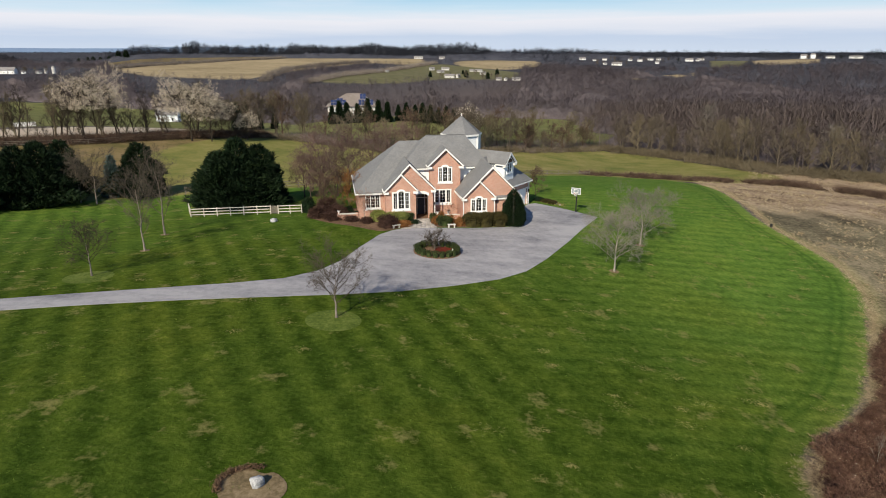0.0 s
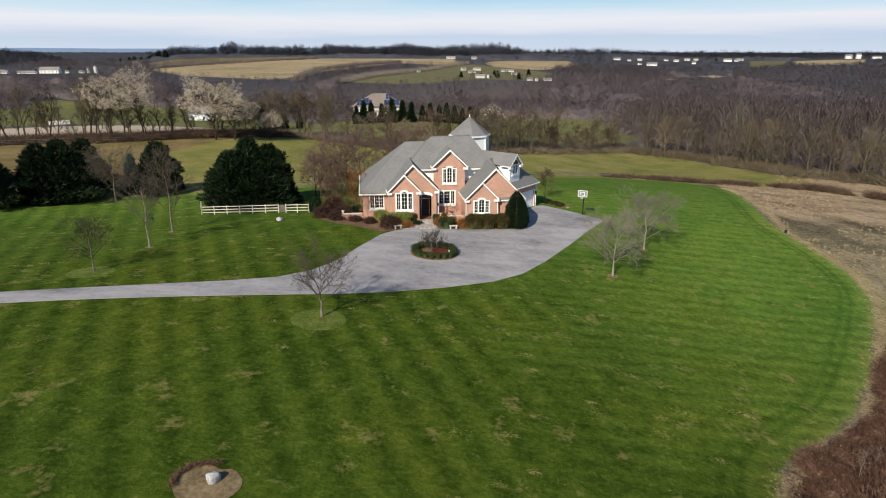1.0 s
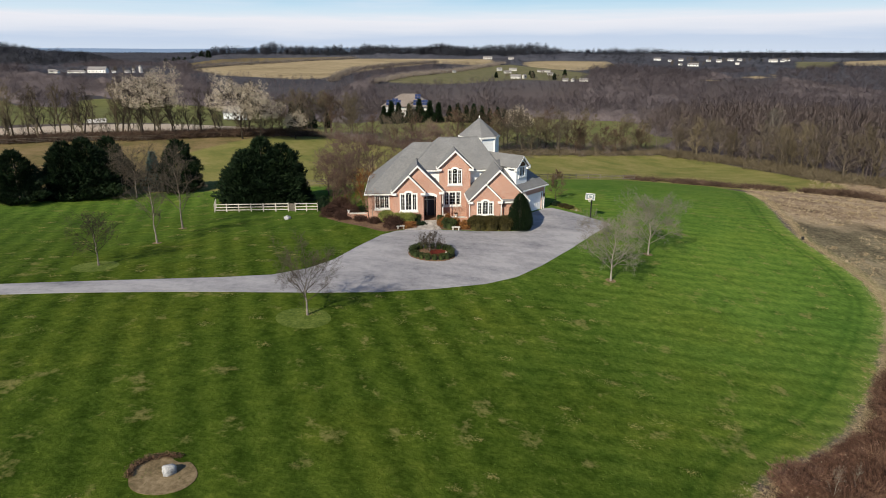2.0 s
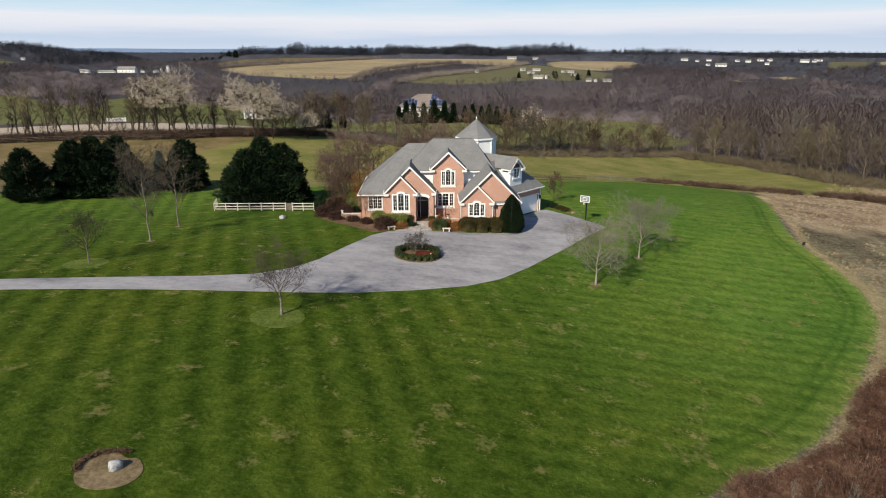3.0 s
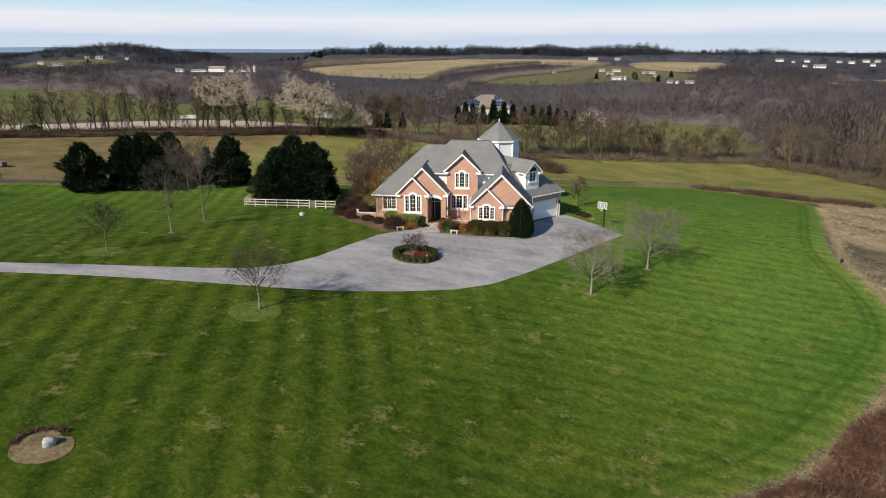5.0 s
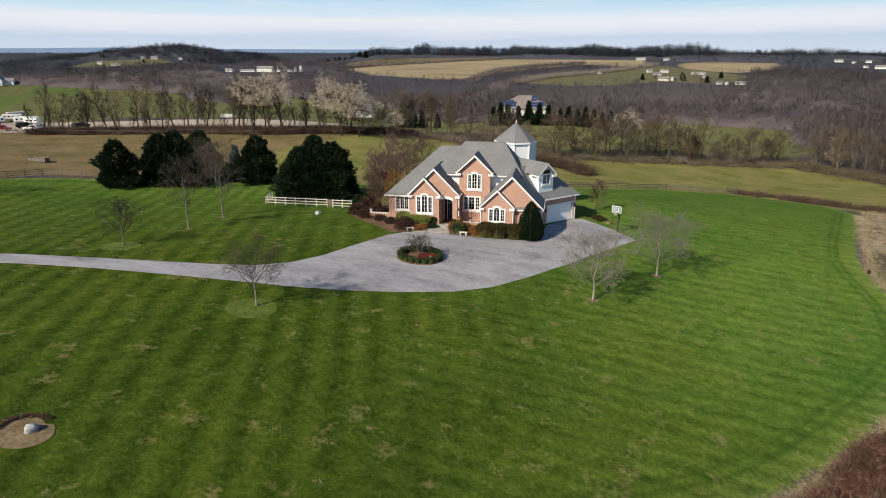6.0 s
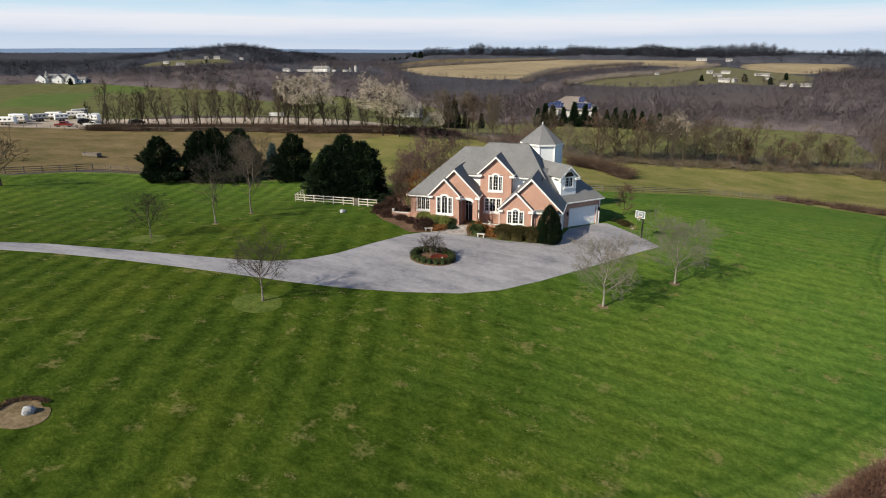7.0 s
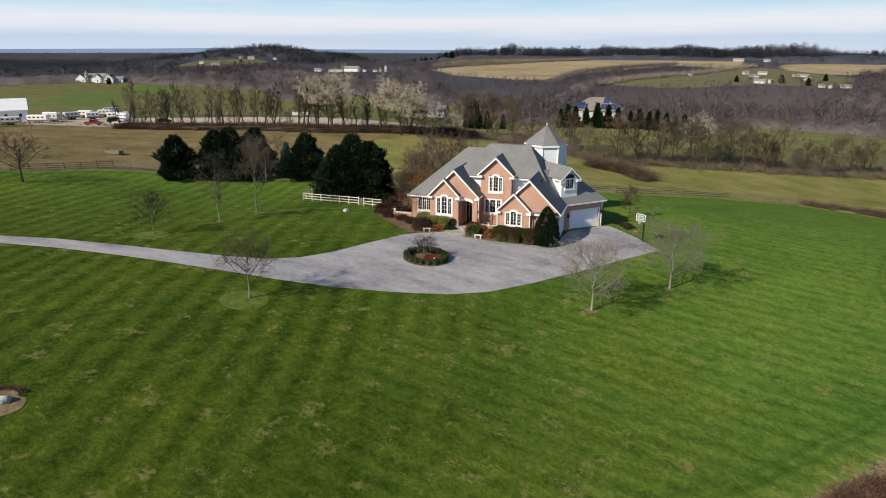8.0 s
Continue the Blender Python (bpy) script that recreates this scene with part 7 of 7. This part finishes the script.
part("floor", boxed(-2.02, 2.02, -0.54, 0.54, 0.15, 0.25), M_RAIL, trough)


def trailer(x, y, turn, length, label, mat=None, group="horse trailers"):
    t = thing("horse_trailer", (x, y, gz(x, y)), label, "trailer", group, turn)
    body = part("body", boxed(-length / 2, length / 2, -1.05, 1.05, 0.55, 2.6, bevel=0.18), mat or M_WHITE, t)
    for k in range(int(length / 1.3)):
        part("window", boxed(-length / 2 + 0.6 + k * 1.3, -length / 2 + 1.2 + k * 1.3, -1.08, -1.0, 1.7, 2.1), M_GLASS, body)
    part("stripe", boxed(-length / 2 + 0.1, length / 2 - 0.1, -1.075, -1.03, 0.7, 1.15), M_RAIL, body)
    for k in (-0.5, 0.5):
        for s in (-1, 1):
            part("wheel", tube(bmesh.new(), [(k, s * 0.92, 0.36), (k, s * 1.12, 0.36)], [0.38, 0.38], 12), M_DARK, t)
    part("hitch", boxed(length / 2, length / 2 + 1.3, -0.08, 0.08, 0.45, 0.6), M_DARK, t)


def vehicle(name, x, y, turn, mat, label, pickup=False):
    c = thing(name, (x, y, gz(x, y)), label, "car", "parked cars", turn)
    bm = bmesh.new()
    o = [(-2.5, 0.45), (2.5, 0.45), (2.5, 0.95), (1.5, 1.1), (0.8, 1.75), (-0.7 if pickup else -1.9, 1.75), (-1.0 if pickup else -2.4, 1.1), (-2.5, 1.05)]
    body = part("body", prism(bm, o, -0.95, 0.95, lambda a, b, d: (a, d, b)), mat, c)
    part("window", boxed(-0.75 if pickup else -1.8, 0.75, -0.97, 0.97, 1.2, 1.6), M_GLASS, body)
    for k in (-1.6, 1.6):
        for s in (-1, 1):
            part("wheel", tube(bmesh.new(), [(k, s * 0.8, 0.38), (k, s * 1.0, 0.38)], [0.38, 0.38], 12), M_DARK, c)


M_RED_PAINT = surface("dark_red_paint", (0.14, 0.015, 0.015), (0.2, 0.025, 0.022), (0.26, 0.04, 0.035), 2, 0.4, 0.35, 0.0)
for k, (x, y, l) in enumerate(((-174, 115, 8), (-178, 125.5, 9), (-187, 135, 8), (-184, 140, 7), (-179.5, 144.5, 6), (-175, 149, 5), (-185, 154, 9), (-168, 148, 6), (-172.5, 151, 6), (-199, 165, 8), (-171, 108, 7), (-187, 147, 7), (-181, 132, 7))):
    trailer(x, y, (52, 20, 64, 35, 78)[(k * 3) % 5], l * 0.68, "white horse trailer parked on the gravel", M_WHITE if k % 3 else M_FARWALL)
vehicle("pickup_truck", -161.5, 133, 40, M_RED_PAINT, "dark red pickup truck parked by the paddock", True)
vehicle("suv", -165, 143, 60, M_DARK, "dark suv parked beside the trailers")
vehicle("pickup_truck", -155.5, 138.5, 35, M_WHITE, "white pickup truck parked beside the trailers", True)
vehicle("car", -150, 150, 80, M_DARK, "dark car parked under the trees")
far_house("barn", -197, 126, 12, 8, 3.4, 60, "white metal-sided barn beside the parked trailers", "barn", wall_mat=M_WHITE, roof_mat=M_SIDING)
far_house("shed", -128, 193, 5.0, 3.6, 2.0, 35, "small weathered shed with a white roof beside the riding arena", "shed", z=-2.7, wall_mat=M_RAIL, roof_mat=M_FARWALL)
far_house("cottage", -137, 316, 10, 7, 3.8, 10, "small grey cottage behind the flowering trees", "house", wall_mat=M_SIDING)
RIDGE, AMONG, VALLEY, KNOLL = "white house on the far ridge", "white house among the far fields", "white building of the valley farm", "pale house on the wooded hill"
for x, y, w, d, h, t, lb in ((240, 1120, 17, 8, 4.5, 5, RIDGE), (255, 1095, 8, 6, 3.2, 20, RIDGE), (281, 1131, 12, 7, 4, 0, RIDGE), (261, 975, 24, 9, 4.5, -8, RIDGE), (247, 990, 8, 6, 3, 30, RIDGE), (329, 1143, 10, 7, 4, 15, RIDGE), (341, 1126, 13, 8, 4.5, -10, RIDGE),
                             (382, 1198, 15, 8, 4.5, 0, RIDGE), (402, 1213, 12, 8, 5, 25, RIDGE), (349, 1058, 10, 7, 4, -20, RIDGE), (446, 1178, 22, 9, 6, -5, RIDGE), (466, 1190, 9, 7, 4, 12, RIDGE), (493, 1244, 20, 8, 4, 8, RIDGE),
                             (762, 1376, 20, 12, 7, -10, "large white farm building on the far ridge"), (778, 1370, 14, 10, 10, -10, "tall white farm building on the far ridge"), (803, 1350, 26, 10, 4, -12, "long white farm shed on the far ridge"), (836, 1318, 40, 10, 4, -16, "long white farm shed on the far ridge"),
                             (7, 684, 17, 8, 4, -5, AMONG), (16, 686, 8, 6, 5, 60, AMONG), (-3, 776, 14, 7, 4, 20, AMONG), (3, 826, 16, 7, 4, 0, AMONG), (-14, 822, 10, 7, 5, 30, AMONG), (41, 806, 26, 6, 3, -10, AMONG), (46, 748, 10, 7, 4, 15, AMONG),
                             (57, 660, 9, 6, 3.2, 5, AMONG), (64, 656, 8, 6, 4, 70, AMONG), (75, 659, 14, 6, 3, -8, AMONG), (-76, 772, 9, 6, 3.5, 10, AMONG), (-67, 776, 7, 5, 3.2, 40, AMONG), (-40, 1062, 24, 9, 5, 0, "pale house below the ridge woods"), (-2, 1058, 14, 8, 5, 12, "pale house below the ridge woods"), (-200, 1075, 14, 8, 5, 0, "pale house below the ridge woods"),
                             (-441, 652, 32, 14, 7, 8, "large white barn of the valley farm"), (-462, 646, 30, 7, 2.6, 8, "long low white shed of the valley farm"), (-487, 642, 11, 8, 4.5, 30, VALLEY), (-478, 637, 9, 7, 3.6, -10, VALLEY), (-413, 661, 9, 6, 3, 0, VALLEY), (-425, 655, 6, 5, 4, 20, VALLEY),
                             (-668, 714, 14, 8, 4.5, 30, KNOLL), (-666, 645, 19, 8, 3.6, 32, KNOLL), (-698, 650, 12, 7, 4, 20, KNOLL), (-637, 657, 9, 6, 3, 50, KNOLL), (-644, 738, 8, 6, 3, 10, KNOLL), (-682, 708, 10, 6, 3, 40, KNOLL)):
    far_house("far_house", x, y, w * 0.6, min(d, w) * (0.6 if x > 150 else 0.5), h * (0.5 if x < 700 else 0.8), t, lb, storeys=1, wall_mat=M_WHITE if "farm" in lb or x > 150 else None)


# white gabled farmhouse on the green hill
def hill_farmhouse():
    x, y = -524, 377
    hs = thing("farmhouse", (x, y, gz(x, y) - 0.5), "large white farmhouse with many gables on the green hill", "house", turn=34)
    hs.scale = (0.9, 0.9, 0.85)
    for u, v, w, d, h, rise, along in ((0, 0, 26, 9, 5.2, 3.8, True), (-14, -2, 9, 12, 4.6, 4.2, False), (12.5, -2.5, 9, 12, 5.0, 4.0, False), (2, -3.5, 6, 9, 5.4, 3.2, False), (-22, 1, 10, 7, 3.2, 2.4, True), (20, 0.5, 9, 7, 3.4, 2.6, True)):
        half, reach = (d / 2, w / 2) if along else (w / 2, d / 2)
        put = (lambda a, b, c, u=u, v=v: (u + c, v + a, b)) if along else (lambda a, b, c, u=u, v=v: (u + a, v + c, b))
        part("wall", prism(bmesh.new(), [(-half, -2), (half, -2), (half, h), (0, h + rise), (-half, h)], -reach, reach, put), M_WHITE, hs)
        bm = bmesh.new()
        for sd in (-1, 1):
            slab(bm, [put(0, h + rise + 0.15, -reach - 0.4), put(0, h + rise + 0.15, reach + 0.4), put(sd * (half + 0.4), h - 0.1, reach + 0.4), put(sd * (half + 0.4), h - 0.1, -reach - 0.4)], 0.2)
        part("roof", bm, M_FARROOF, hs, "grey shingle roof")
        face = v - (d / 2)
        for k in range(max(1, int(w / 4))):
            c = u - w / 2 + (k + 0.5) * w / max(1, int(w / 4))
            part("window", boxed(c - 0.5, c + 0.5, face - 0.06, face + 0.05, 1.0, 2.5), M_GLASS, hs)
    part("turret", tube(bmesh.new(), [(-9, -5, -2), (-9, -5, 7.5)], [1.8, 1.8], 8), M_WHITE, hs)
    part("turret_roof", tube(bmesh.new(), [(-9, -5, 7.5), (-9, -5, 12.5)], [2.2, 0.1], 8), M_FARROOF, hs, "pointed grey turret roof")


hill_farmhouse()
for x, y, h, r in ((-397, 660, 6.0, 1.9), (-407, 663, 4.0, 1.6)):
    silo = thing("silo", (x, y, gz(x, y)), "pale concrete silo beside a far farm", "silo", "silos")
    part("drum", tube(bmesh.new(), [(0, 0, -1), (0, 0, h)], [r, r], 16), M_FARWALL, silo)
    part("dome", tube(bmesh.new(), [(0, 0, h), (0, 0, h + r * 0.6), (0, 0, h + r)], [r, r * 0.75, 0.1], 16), M_FARROOF, silo)

# dark pines on the ridge and a faint range far behind
ridge_pine = conifer(91, 18, 5.0, M_NEEDLE, 0.4, True, tuft=1.6)
for k, (x, y, s) in enumerate(((-560, 1000, 0.55), (-548, 1004, 0.6), (-538, 1000, 0.62), (-530, 1006, 0.5), (-515, 1004, 0.5), (-498, 1000, 0.8), (-488, 1004, 0.85))):
    place_tree("ridge_pine", ridge_pine, x, y, 33 * k, s, "dark pine on the hill crest", "ridge pines")
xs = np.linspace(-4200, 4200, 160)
# the range's blue is distance haze put into its base colour
M_RANGE = surface("hazed_range", (0.16, 0.235, 0.36), (0.175, 0.255, 0.385), (0.19, 0.275, 0.41), 0.004, 0.0006, 1.0, 0.0)
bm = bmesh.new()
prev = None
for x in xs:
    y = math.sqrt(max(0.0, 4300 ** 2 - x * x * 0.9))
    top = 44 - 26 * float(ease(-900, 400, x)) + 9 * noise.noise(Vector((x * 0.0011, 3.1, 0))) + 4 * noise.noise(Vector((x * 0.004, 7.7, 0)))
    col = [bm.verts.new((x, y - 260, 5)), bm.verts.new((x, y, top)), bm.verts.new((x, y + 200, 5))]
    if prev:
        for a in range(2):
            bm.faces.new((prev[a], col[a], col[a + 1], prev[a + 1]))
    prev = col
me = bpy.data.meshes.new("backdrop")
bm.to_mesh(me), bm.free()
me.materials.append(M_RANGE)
tagged(new("backdrop", me), "hill range on the horizon, painted in faint haze blue", "hills", kind="structure")

# trees round the far farms
farm_kinds = [field_tree(95, 9, 3.4, M_TWIG, 0.06, 3, (7, 5, 4), clear=0.15), conifer(96, 8, 2.4, M_NEEDLE, 0.25, True, tuft=1.0)]
rng = random.Random(12)
for cx, cy, n, spread in ((5, 688, 7, 24), (60, 665, 6, 20), (40, 745, 5, 26), (258, 985, 8, 26), (340, 1135, 10, 60), (450, 1185, 8, 50), (790, 1360, 8, 50), (-440, 655, 8, 44), (-680, 690, 6, 34), (-523, 372, 6, 20), (-200, 1078, 4, 24)):
    for k in range(n):
        x, y = cx + rng.uniform(-spread, spread), cy + rng.uniform(-10, 12)
        place_tree("farm_tree", farm_kinds[rng.random() < 0.22], x, y, rng.uniform(0, 360), rng.uniform(0.45, 0.85), "tree beside a far farm building", "farm trees")
